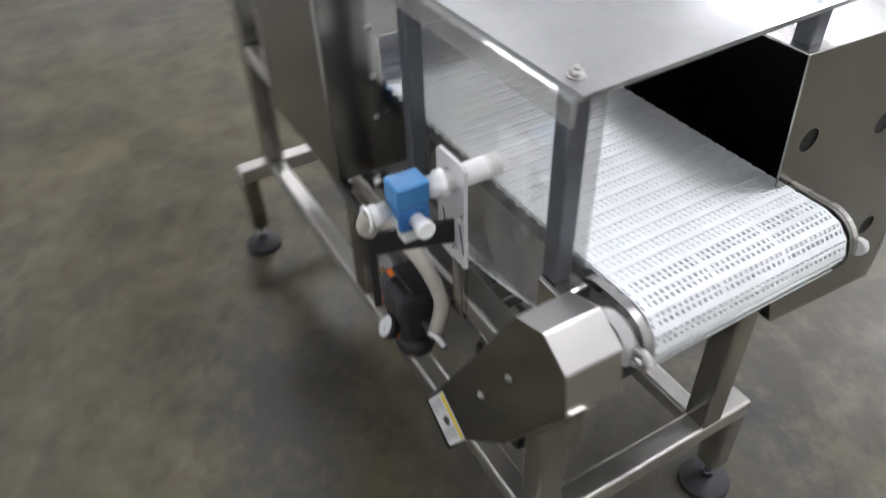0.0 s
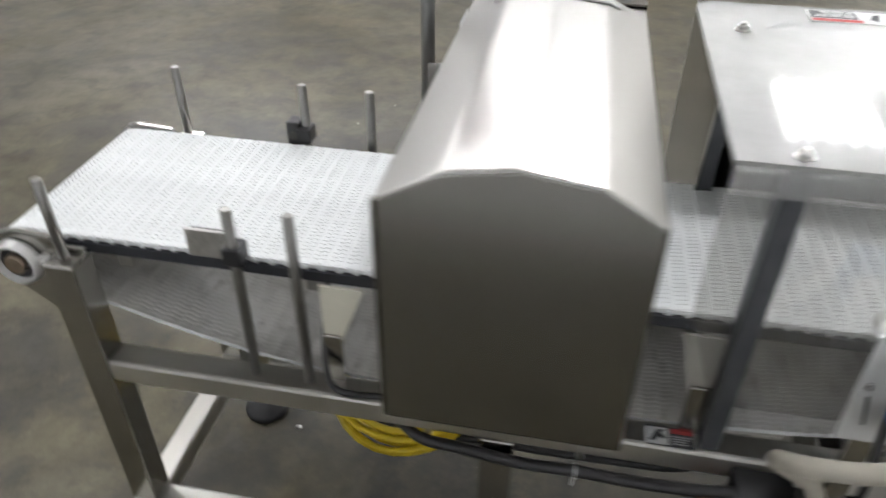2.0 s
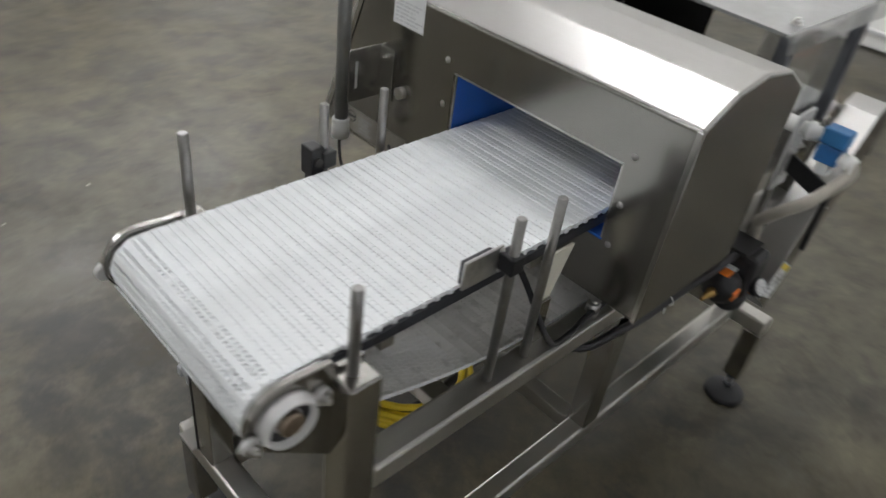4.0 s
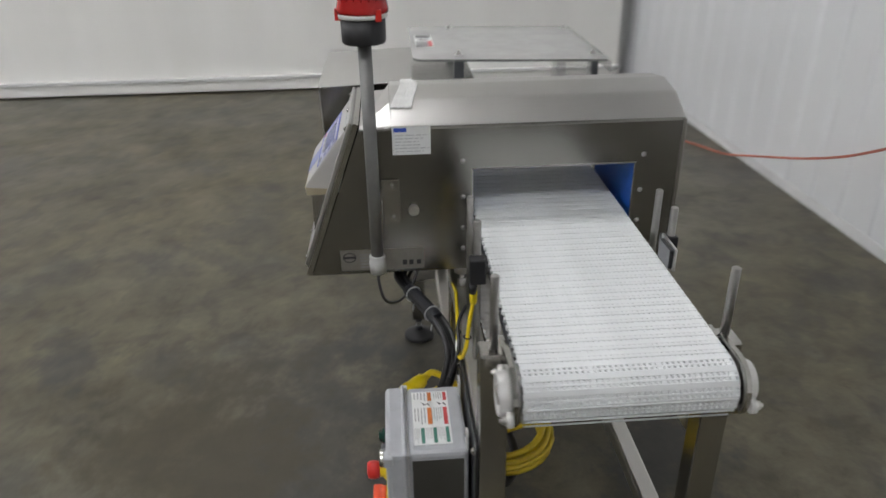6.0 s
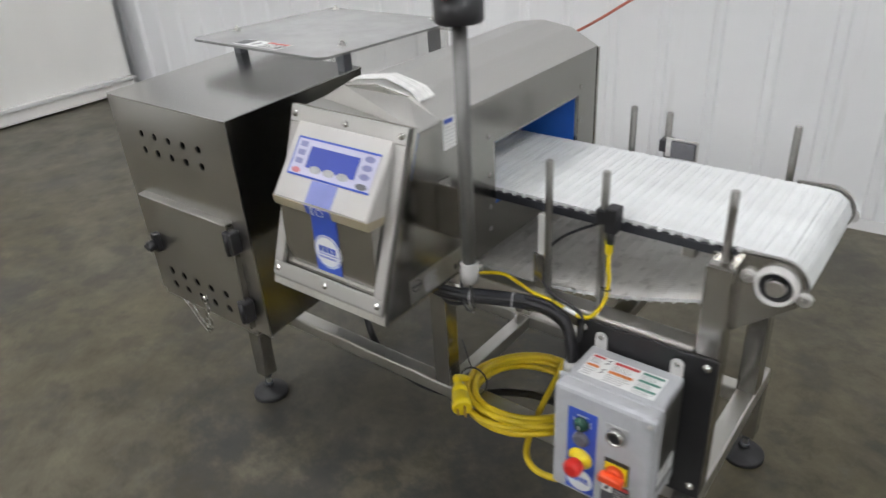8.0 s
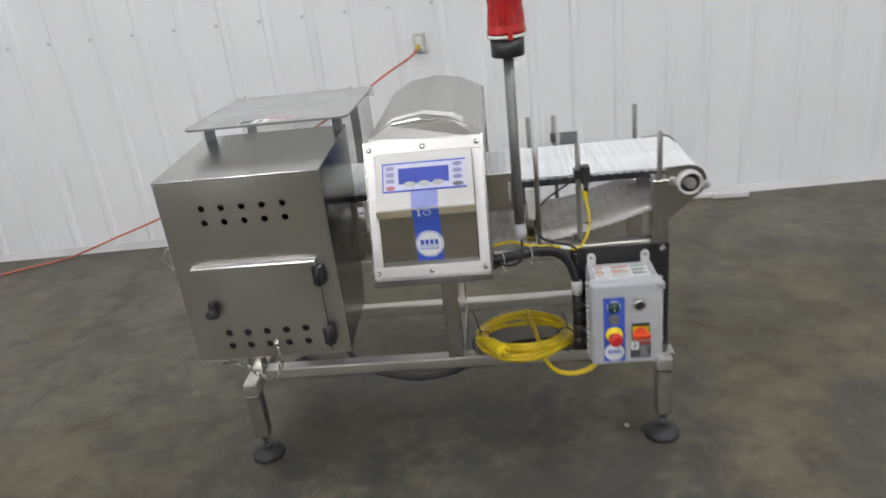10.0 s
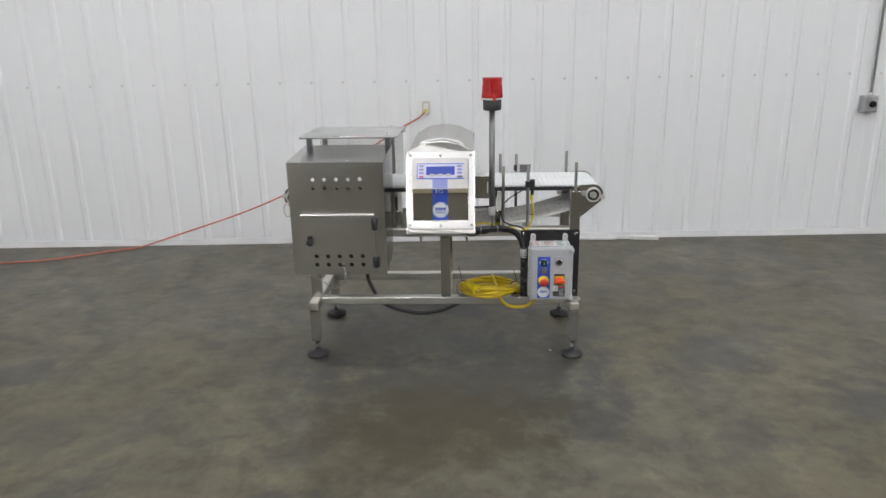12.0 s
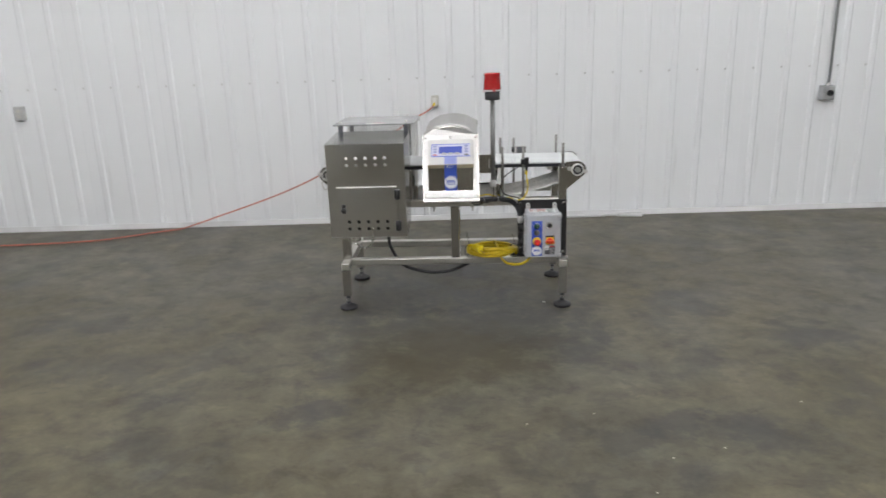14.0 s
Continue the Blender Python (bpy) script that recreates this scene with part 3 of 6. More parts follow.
def build_curtain():
    """Large white sheet in front of the west wall, with a stiff hem."""
    c = thing("sheet_curtain", "large off-white vinyl sheet curtain with a stiff hem near the floor", "curtain", (-4.5, -4, 0))
    bm = B()
    y0, y1 = -13.0, 1.58
    n = 130
    rows = []
    for z in (0.13, 1.2, 2.6, 4.2, 5.6):
        row = []
        for i in range(n + 1):
            y = y0 + (y1 - y0) * i / n
            d = 0.020 * math.sin(y * 4.7) + 0.012 * math.sin(y * 11.3 + 1.0) + 0.006 * math.sin(y * 23 + z)
            row.append(bm.verts.new((-4.53 + d * min(1, 0.3 + z / 3), y, z)))
        rows.append(row)
    for a, b in zip(rows, rows[1:]):
        for i in range(n):
            f = bm.faces.new((a[i], a[i + 1], b[i + 1], b[i]))
            f.smooth = True
    part("sheet", bm, vinyl, c)
    part("hem", box(B(), -4.575, -4.485, y0, y1 + 0.01, 0.012, 0.128, 0.012), vinyl, c, "stiff padded white hem")
    part("hem_edge", box(B(), -4.480, -4.470, y0, y1 + 0.012, 0.105, 0.132, 0.003), wall_trim, c)
    fixings(c, "fastener", print_dark, [((-4.484, y1 - 0.02, z), (1, 0, 0)) for z in (0.05, 0.10)], 0.007)
    part("rail", box(B(), -4.6, -4.47, y0, y1, 5.58, 5.66, 0.006), zinc, c)
    part("hanger", box(B(), X0, -4.6, -6.0, -5.9, 5.58, 5.66), zinc, c)
    part("hanger", box(B(), X0, -4.6, 1.2, 1.3, 5.58, 5.66), zinc, c)


def build_ceiling_lights():
    first, zl = None, TOP - 0.34
    rows = [(x, -8.95) for x in (-3.55, -1.40, 0.95, 2.55, 4.80, 6.40)] + [(x, -1.6) for x in (-1.45, 4.4)]
    hw, hl = 0.58, 0.76
    for x, y in rows:
        if first is None:
            first = thing("ceiling_light", "wide five-tube ceiling light hung on wires, switched on", "light", (x, y, zl), "ceiling lights")
            part("tray", box(B(), x - hw - 0.05, x + hw + 0.05, y - hl - 0.05, y + hl + 0.05, zl, zl + 0.05, 0.008), white_plastic, first)
            for s in (-hl - 0.02, hl + 0.02):
                part("end_cap", box(B(), x - hw - 0.05, x + hw + 0.05, y + s - 0.02, y + s + 0.02, zl - 0.06, zl, 0.005), white_plastic, first)
                part("wire", box(B(), x - 0.003, x + 0.003, y + s - 0.003, y + s + 0.003, zl + 0.05, TOP), zinc, first)
            for k in range(5):
                xx = x - hw + 0.058 + 0.261 * k
                part("tube", box(B(), xx - 0.058, xx + 0.058, y - hl, y + hl, zl - 0.058, zl - 0.004, 0.014), lamp_glow, first, "glowing tube")
        else:
            copy_thing(first, Matrix.Translation((x, y, zl)))


def build_wall_fittings():
    # outlet with a plug
    x, z = -0.195, 1.075
    y = wall_y(x)
    o = thing("wall_outlet", "ivory wall outlet with a yellow plug in it", "outlet", (x, y, z))
    part("box", box(B(), x - 0.031, x + 0.031, y - 0.048, y + 0.02, z - 0.050, z + 0.052, 0.006), outlet_ivory, o)
    part("receptacle", box(B(), x - 0.017, x + 0.017, y - 0.059, y - 0.054, z - 0.036, z + 0.036, 0.003), white_plastic, o)
    bm = B()
    cyl(bm, (x - 0.002, y - 0.052, z - 0.016), (x - 0.010, y - 0.100, z - 0.028), 0.0115, 0.0085, 16)
    part("plug", bm, yellow_new, o, "yellow plug")
    fixings(o, "screw", zinc, [((x, y - 0.055, z + d), (0, -1, 0)) for d in (-0.048, 0.048)], 0.003, 0.003)
    # orange cord: along the wall in a sag, then over the floor
    pts = [(x - 0.010, y - 0.105, z - 0.028), (x - 0.06, y - 0.115, z - 0.070), (-0.395, 1.745, 0.932), (-0.60, 1.735, 0.805), (-0.92, 1.73, 0.632),
           (-1.15, 1.73, 0.512), (-1.39, 1.73, 0.395), (-1.66, 1.725, 0.288), (-1.92, 1.72, 0.200), (-2.17, 1.715, 0.120), (-2.40, 1.715, 0.045), (-2.54, 1.69, 0.010), (-2.72, 1.60, 0.0075), (-2.93, 1.475, 0.0075),
           (-3.17, 1.355, 0.0075), (-3.6, 1.285, 0.0075), (-4.05, 1.255, 0.0075), (-4.30, 1.36, 0.0075), (-4.56, 1.52, 0.0075)]
    single("extension_cord", tube(B(), curve_through(pts, 8), 0.0065, 8), cord_red,
           "red-orange extension cord sagging from the outlet to the floor", "cord", (-2.6, 1.67, 0))
    # grey box with conduit
    x, z = 3.235, 1.05
    y = wall_y(x)
    j = thing("junction_box", "grey metal outlet box under a surface conduit", "outlet box", (x, y, z))
    part("body", box(B(), x - 0.055, x + 0.055, y - 0.075, y + 0.02, z - 0.062, z + 0.062, 0.008), galvanised, j)
    part("cover", box(B(), x - 0.050, x + 0.050, y - 0.080, y - 0.073, z - 0.056, z + 0.056, 0.004), galvanised, j)
    bm = B()
    lathe(bm, (x + 0.012, y - 0.079, z), (0, -1, 0), [(0, 0.026), (0.006, 0.026), (0.006, 0.019), (0.001, 0.018)], 20)
    part("socket", bm, black, j, "round black socket")
    bm = B()
    cyl(bm, (x + 0.01, y - 0.035, z + 0.06), (x + 0.01, y - 0.035, 5.9), 0.0105, n=14)
    part("conduit", bm, galvanised, j)
    bm = B()
    cyl(bm, (x + 0.01, y - 0.035, z + 0.06), (x + 0.01, y - 0.035, z + 0.085), 0.019, n=14)
    part("connector", bm, zinc, j)
    for zz in (1.9, 3.2, 4.5):
        bm = B()
        box(bm, x - 0.025, x + 0.045, y - 0.052, y + 0.002, zz - 0.012, zz + 0.012, 0.003)
        part("strap", bm, zinc, j)
    # pale outlet on the far stretch of the wall
    x, z = -3.86, 1.08
    y = wall_y(x)
    q = thing("wall_outlet", "grey wall outlet box on the siding", "outlet", (x, y, z))
    part("box", box(B(), x - 0.040, x + 0.040, y - 0.05, y + 0.02, z - 0.062, z + 0.062, 0.006), grey_light, q)
    for d in (-0.022, 0.022):
        part("receptacle", box(B(), x - 0.016, x + 0.016, y - 0.054, y - 0.049, z + d - 0.015, z + d + 0.015, 0.003), outlet_ivory, q)
    # loose strips of white foam at the foot of the wall
    for i, (x0, x1, dy, a) in enumerate(((0.98, 1.32, 0.085, 3), (1.26, 1.60, 0.06, -2), (1.45, 1.66, 0.10, 1))):
        bm = B()
        box(bm, x0, x1, -0.014, 0.014, 0, 0.022 + 0.006 * i, 0.006)
        for v in bm.verts:
            v.co.y += 0.012 * math.sin(v.co.x * 9 + i)
        ob = single("foam_strip", bm, wall_trim, "loose white foam strip lying along the wall foot", "debris", (x0, 0, 0), "loose strips")
        ob.matrix_basis = Matrix.Translation((x0, wall_y(x0) - dy, 0)) @ Matrix.Rotation(radians(a), 4, "Z")
    # crumbs and a small nut on the floor
    rnd = random.Random(5)
    for i, (x, y, r, m) in enumerate(((0.568, -0.262, 0.009, zinc), (1.62, -1.57, 0.0055, tan), (0.35, -1.75, 0.0055, tan),
                                      (0.66, -1.66, 0.0045, tan), (0.92, -2.02, 0.0055, tan), (0.80, -2.25, 0.0045, tan),
                                      (1.15, -1.95, 0.0055, tan))):
        bm = B()
        bmesh.ops.create_icosphere(bm, subdivisions=1, radius=r)
        for v in bm.verts:
            v.co *= 0.7 + 0.5 * rnd.random()
            v.co.z = max(v.co.z * 0.5, -r * 0.3) + r * 0.3
        single("crumb", bm, m, "tiny loose crumb lying on the concrete", "debris", (0, 0, 0), "floor crumbs").location = (x, y, 0)


# ---- the conveyor ----
def belt_path():
    """The outer line of the belt as closed points (x, z), evenly stepped."""
    r = BELT_Z - ROLL_Z
    pts = [Vector((-ROLL_X + 2 * ROLL_X * i / 200, BELT_Z)) for i in range(201)]
    for i in range(1, 41):
        a = radians(90 - 190 * i / 40)
        pts.append(Vector((ROLL_X + r * math.cos(a), ROLL_Z + r * math.sin(a))))
    sag = [(0.752, 0.793), (0.66, 0.757), (0.50, 0.709), (0.36, 0.681), (0.20, 0.667), (0.0, 0.664), (-0.2, 0.668), (-0.45, 0.690), (-0.62, 0.735), (-0.742, 0.792)]
    pts += [Vector((p.x, p.z)) for p in curve_through([(x, 0, z) for x, z in sag], 12)]
    for i in range(1, 41):
        a = radians(280 - 190 * i / 40)
        pts.append(Vector((-ROLL_X + r * math.cos(a), ROLL_Z + r * math.sin(a))))
    seg = [(pts[(i + 1) % len(pts)] - pts[i]).length for i in range(len(pts))]
    total = sum(seg)
    count = round(total / 0.0254)
    step, out, run, i = total / count, [], 0.0, 0
    for k in range(count + 1):
        want = k * step
        while i < len(pts) - 1 and run + seg[i] < want:
            run += seg[i]
            i += 1
        f = (want - run) / seg[i] if seg[i] else 0
        out.append(pts[i].lerp(pts[(i + 1) % len(pts)], min(f, 1)))
    return out


def build_belt(conveyor):
    path = belt_path()
    y0, y1 = YC - BELT_W, YC + BELT_W
    pitch = (path[1] - path[0]).length
    # hinge pins
    bm = B()
    for p in path[:-1]:
        cyl(bm, (p.x, y0 + 0.004, p.y - 0.005), (p.x, y1 - 0.004, p.y - 0.005), 0.0016, n=5)
    belt = part("belt", bm, belt_white, conveyor, "white plastic modular mesh belt, sagging on its return")
    # links: cross bars with two rows of slots, which open up round the rollers; drive ribs on the inner side
    def link(floors, half, sunk):
        bm = B()
        t = 0.0075
        for a, b in ((0.0, 0.0102), (0.0156, 0.0194)):
            prism(bm, [(a, -t), (a, -0.0006), (a + 0.0006, 0), (b - 0.0006, 0), (b, -0.0006), (b, -t)], "y", -BELT_W, BELT_W)
        n = 37
        for a, b, floor in ((0.0102, 0.0156, floors[0]), (0.0194, pitch, floors[1])):
            prism(bm, [(a, -t), (a, -floor), (b, -floor), (b, -t)], "y", -BELT_W, BELT_W)
            for i in range(n + 1):
                y = -BELT_W + 2 * BELT_W * i / n
                h = half if i % 12 else 0.0046
                d = 0.0003 if a < 0.015 else sunk
                prism(bm, [(a, -t), (a, -d), (b, -d), (b, -t)], "y", max(y - h, -BELT_W), min(y + h, BELT_W))
        for i in range(36):
            y = -BELT_W + 2 * BELT_W * (i + 1) / 37
            for a, b, s in ((0.0006, 0.0124, 0.0011), (0.0130, pitch - 0.0006, -0.0011)):
                prism(bm, [(y + s - 0.0030, -t), (y + s - 0.0021, -t - 0.0007), (y + s + 0.0021, -t - 0.0007), (y + s + 0.0030, -t)], "x", a, b)
        for s in (-1, 1):
            box(bm, 0.005, 0.014, s * BELT_W - 0.003, s * BELT_W + 0.0020, -t - 0.003, -0.0022, 0.0012, 1)
        me = bpy.data.meshes.new("belt_link")
        bm.normal_update()
        for q in bm.faces:
            q.material_index = 1 if q.calc_center_median().z < -t + 0.0002 else 0
        bm.to_mesh(me)
        bm.free()
        me.materials.append(belt_white)
        me.materials.append(belt_inner)
        return me

    flat, open_link = link((0.0015, 0.0027), 0.0029, 0.0014), link((0.0050, 0.0050), 0.0023, 0.0003)
    for p, q in zip(path, path[1:]):
        d = (q - p).normalized()
        ob = new("belt_link", open_link if abs(p.x) > ROLL_X - 0.012 else flat)
        ob.parent = belt
        m = Matrix(((d.x, 0, -d.y, p.x), (0, 1, 0, YC), (d.y, 0, d.x, p.y), (0, 0, 0, 1)))
        ob.matrix_basis = Matrix.Translation(-ORIGIN[belt]) @ m


def leveling_foot(conveyor, x, y):
    bm = B()
    lathe(bm, (x, y, 0), (0, 0, 1), [(0, 0.056), (0.012, 0.056), (0.017, 0.052), (0.024, 0.030), (0.032, 0.016)], 32)
    foot = part("leveling_foot", bm, rubber, conveyor, "round black rubber levelling foot")
    bm = B()
    cyl(bm, (x, y, 0.030), (x, y, 0.100), 0.008, n=14)
    part("stem", bm, zinc, foot)
    for z in (0.036, 0.070):
        bm = B()
        cyl(bm, (x, y, z), (x, y, z + 0.012), 0.014, n=6)
        part("nut", bm, dark_metal, foot)


def build_conveyor():
    c = thing("belt_conveyor", "stainless conveyor frame with white modular belt on black levelling feet", "conveyor", (0, YC, 0))
    h = 0.025
    for sx in (-1, 1):
        x = sx * 0.676
        part("cross_bar", box(B(), x - h, x + h, -0.335, 0.290, 0.258, 0.303, 0.006), steel_bar, c)
        for y in (-0.310, 0.265):
            part("leg", box(B(), x - 0.024, x + 0.024, y - 0.024, y + 0.024, 0.086, 0.2575, 0.004), steel_leg, c)
            leveling_foot(c, x, y)
        for y in (FY, BY):
            part("upright", box(B(), x - h, x + h, y - h, y + h, 0.3035, 0.868, 0.004), steel_up, c)
    for y in (FY, BY):
        for x0, x1 in ((-0.6505, 0.6505),):
            part("lower_rail", box(B(), x0, x1, y - 0.0225, y + 0.0225, 0.260, 0.302, 0.006), steel_rail, c)
            part("upper_rail", box(B(), x0, x1, y - 0.0245, y + 0.0245, 0.634, 0.679, 0.006), steel_rail, c)
        part("middle_post", box(B(), -0.013, 0.038, y - 0.0235, y + 0.0235, 0.3025, 0.6335, 0.004), steel_up, c)
    # cross members between the upper rails
    for x in (0.45, -0.45):
        part("cross_member", box(B(), x - 0.02, x + 0.02, FY + 0.0245, BY - 0.0245, 0.604, 0.634, 0.003), steel_y, c)
    part("cross_member", box(B(), 0.0, 0.04, FY + 0.0245, BY - 0.0245, 0.262, 0.300, 0.003), steel_y, c)
    # guide rods
    rods = (("F", 0.677, 0.868, 1.009), ("F", 0.4365, 0.679, 0.995), ("F", 0.312, 0.679, 0.993),
            ("B", 0.679, 0.868, 1.003), ("B", 0.4015, 0.679, 0.989), ("B", 0.3135, 0.679, 0.991))
    for s, x, z0, z1 in rods:
        y = FY if s == "F" else BY
        bm = B()
        lathe(bm, (x, y, z0), (0, 0, 1), [(0, 0.0078), (z1 - z0 - 0.002, 0.0078), (z1 - z0, 0.006)], 16)
        part("guide_rod", bm, rod_steel, c, "upright grey steel rod")
    # bearing plates round the rollers
    for sx in (-1, 1):
        for sy in (-1, 1):
            y = YC + sy * 0.183
            pts = [(sx * 0.652, 0.716), (sx * 0.702, 0.720)]
            for i in range(13):
                a = radians(-58 + 148 * i / 12)
                pts.append((sx * (ROLL_X + 0.052 * math.cos(a)), ROLL_Z + 0.052 * math.sin(a)))
            pts += [(sx * 0.700, 0.890), (sx * 0.690, 0.876), (sx * 0.652, 0.876)]
            if sy < 0 or sx > 0:
                part("bearing_plate", prism(B(), pts, "y", y - 0.004, y + 0.004), steel, c)
            # flat lip round the belt's turn
            arc = []
            lip_r = 0.0500
            for i in range(17):
                a = radians(-35 + 125 * i / 16)
                arc.append((sx * (ROLL_X + lip_r * math.cos(a)), ROLL_Z + lip_r * math.sin(a)))
            arc += [(sx * 0.712, ROLL_Z + lip_r - 0.0015), (sx * 0.700, ROLL_Z + lip_r - 0.008)]
            inner = [(x - sx * 0.0022 * (1 if k < 9 else 0.3), z - 0.0022 * (0.3 if k < 9 else 1)) for k, (x, z) in enumerate(arc)]
            ya, yb = sorted((YC + sy * 0.1755, YC + sy * 0.1870))
            part("edge_lip", prism(B(), arc + inner[::-1], "y", ya, yb), rod_steel, c)
            # flange bearing
            d = Vector((0, sy, 0))
            p = Vector((sx * ROLL_X, y + sy * 0.0045, ROLL_Z))
            bm = B()
            lathe(bm, p, d, [(0, 0.0385), (0.007, 0.0385), (0.012, 0.0360), (0.017, 0.0348), (0.0185, 0.0340), (0.0185, 0.0306), (0.004, 0.0296)], 36)
            for a in (radians(172), radians(-14)):
                e = p + Vector((0.050 * math.cos(a), 0, 0.050 * math.sin(a)))
                cyl(bm, e, e + d * 0.009, 0.0125, n=18)
                m = (p + e) / 2
                box(bm, m.x - 0.014, m.x + 0.014, min(m.y, m.y + sy * 0.008), max(m.y, m.y + sy * 0.008), m.z - 0.012, m.z + 0.012)
            bearing = part("flange_bearing", bm, bearing_white, c, "white flange bearing housing")
            bm = B()
            lathe(bm, p + d * 0.0030, d, [(0, 0.0292), (0.006, 0.0292), (0.006, 0.0190), (0.002, 0.0175)], 28)
            part("seal", bm, black, bearing)
            bm = B()
            lathe(bm, p + d * 0.005, d, [(0, 0.0165), (0.012, 0.0165), (0.0135, 0.0145)], 28)
            part("shaft_end", bm, brushed_end if sy > 0 else clean_end, bearing, "round steel shaft end")
            fixings(bearing, "bolt", zinc, [(p + Vector((0.050 * math.cos(a), 0, 0.050 * math.sin(a))) + d * 0.009, d) for a in (radians(172), radians(-14))], 0.007, 0.008, hexbolt)
    # rollers and shafts inside the belt
    for sx in (-1, 1):
        bm = B()
        cyl(bm, (sx * ROLL_X, YC - 0.160, ROLL_Z), (sx * ROLL_X, YC + 0.160, ROLL_Z), 0.036, n=28)
        roller = part("roller", bm, white_plastic, c)
        bm = B()
        cyl(bm, (sx * ROLL_X, YC - 0.19, ROLL_Z), (sx * ROLL_X, YC + 0.19, ROLL_Z), 0.013, n=16)
        part("shaft", bm, zinc, roller)
    # wear strips under the top run
    for y in (-0.166, -0.06, 0.06, 0.166):
        part("wear_strip", box(B(), -0.715, 0.715, YC + y - 0.0085, YC + y + 0.0085, 0.862, 0.8805, 0.001, 1), black_strip, c, "black plastic wear strip under the belt edge")
    for x in (-0.55, -0.24, 0.30, 0.60):
        part("bed_bar", box(B(), x - 0.012, x + 0.012, YC - 0.172, YC + 0.172, 0.842, 0.8615, 0.002), steel_y, c)
    # legs of the slider bed
    for x in (0.285, -0.225):
        for sy in (-1, 1):
            y = YC + sy * 0.186
            if sy > 0:
                y = YC + 0.184
                xa, xb = (0.288, 0.258) if x > 0 else (-0.248, -0.280)
                top = [(0.288, 0.8615), (0.221, 0.8615)] if x > 0 else [(-0.222, 0.8615), (-0.290, 0.8615)]
                # the leg at negative x is greyed to paint in its shade
                part("bed_leg", prism(B(), top + [(xb, 0.765), (xb, 0.752), (xa, 0.752)], "y", y - 0.006, y - 0.0005), cream_plastic if x > 0 else cream_shaded, c, "cream plastic bed leg" if x > 0 else "cream plastic bed leg greyed by painted shade")
                part("bed_bracket", box(B(), xb, xa, y, y + 0.006, 0.679, 0.772, 0.002), steel_up, c)
                continue
            part("bed_leg", box(B(), x - 0.004, x + 0.018, y - 0.004, y + 0.004, 0.752, 0.8615, 0.001), white_plastic, c, "white plastic bed leg")
            part("bed_bracket", box(B(), x - 0.014, x + 0.014, y + 0.0045 * sy - 0.003, y + 0.0045 * sy + 0.006, 0.679, 0.765, 0.003), steel_up, c)
    # reflector and photo eye clamped to two of the rods
    bm = B()
    box(bm, 0.388, 0.415, BY - 0.020, BY + 0.012, 0.898, 0.928, 0.003)
    clamp = part("rod_clamp", bm, black, c, "black plastic rod clamp")
    bm = B()
    box(bm, 0.405, 0.482, BY - 0.021, BY - 0.016, 0.888, 0.936, 0.002)
    part("reflector_plate", bm, zinc, clamp)
    part("reflector", box(B(), 0.420, 0.478, BY - 0.029, BY - 0.0212, 0.892, 0.932, 0.002), black, clamp)
    part("reflector_lens", box(B(), 0.4210, 0.4770, BY - 0.0305, BY - 0.0291, 0.8930, 0.9310, 0.0005, 1), grey_lens, clamp, "grey prismatic lens")
    fixings(clamp, "screw", zinc, [((0.409, BY - 0.016, z), (0, 1, 0)) for z in (0.895, 0.928)], 0.0035, 0.004)
    bm = B()
    box(bm, 0.423, 0.450, FY - 0.014, FY + 0.020, 0.886, 0.916, 0.003)
    eye = part("rod_clamp", bm, black, c, "black plastic rod clamp with a photo eye")
    bm = B()
    box(bm, 0.444, 0.470, FY - 0.018, FY + 0.014, 0.872, 0.925, 0.003)
    cyl(bm, (0.457, FY - 0.010, 0.872), (0.457, FY - 0.011, 0.848), 0.0085, 0.0075, 14)
    part("photo_eye", bm, black, eye)
    bm = B()
    cyl(bm, (0.457, FY + 0.012, 0.900), (0.457, FY + 0.018, 0.900), 0.008, n=14)
    part("lens", bm, grey_dark, eye)
    # shelf bracket and warning sticker on the back rail
    f = Face((-0.236, BY + 0.022, 0.679), (-1, 0, 0), (0, -1, 0))
    st = part("warning_sticker", f.slab(B(), -0.035, 0.035, 0.0, 0.036, 0.0003, 0.0008), print_dark, c, "black, white and red warning sticker with unreadable print")
    part("pictogram_field", f.slab(B(), -0.034, -0.002, 0.002, 0.034, 0.0009, 0.0012), label_white, st)
    part("pictogram", f.poly(B(), [(-0.029, 0.009), (-0.022, 0.007), (-0.015, 0.016), (-0.007, 0.011), (-0.005, 0.016), (-0.013, 0.023), (-0.008, 0.029), (-0.016, 0.030), (-0.023, 0.020)], 0.0013, 0.0016), print_dark, st)
    part("red_band", f.slab(B(), 0.002, 0.034, 0.025, 0.034, 0.0009, 0.0012), red_dim, st)
    part("print", bars(B(), f, 0.003, 0.033, 0.004, 0.022, 4, 0.0009, 0.0012), print_pale, st)
    # gusset where the head bolts to the rail
    for sy, y in ((-1, FY), (1, BY)):
        for x in (-0.115, 0.125):
            bm = B()
            cyl(bm, (x, y, 0.600), (x, y, 0.742), 0.006, n=12)
            cyl(bm, (x, y, 0.679), (x, y, 0.700), 0.013, n=6)
            cyl(bm, (x, y, 0.716), (x, y, 0.742), 0.019, n=18)
            cyl(bm, (x, y, 0.622), (x, y, 0.634), 0.012, n=6)
            part("mounting_stud", bm, zinc, c)
    build_belt(c)
    return c


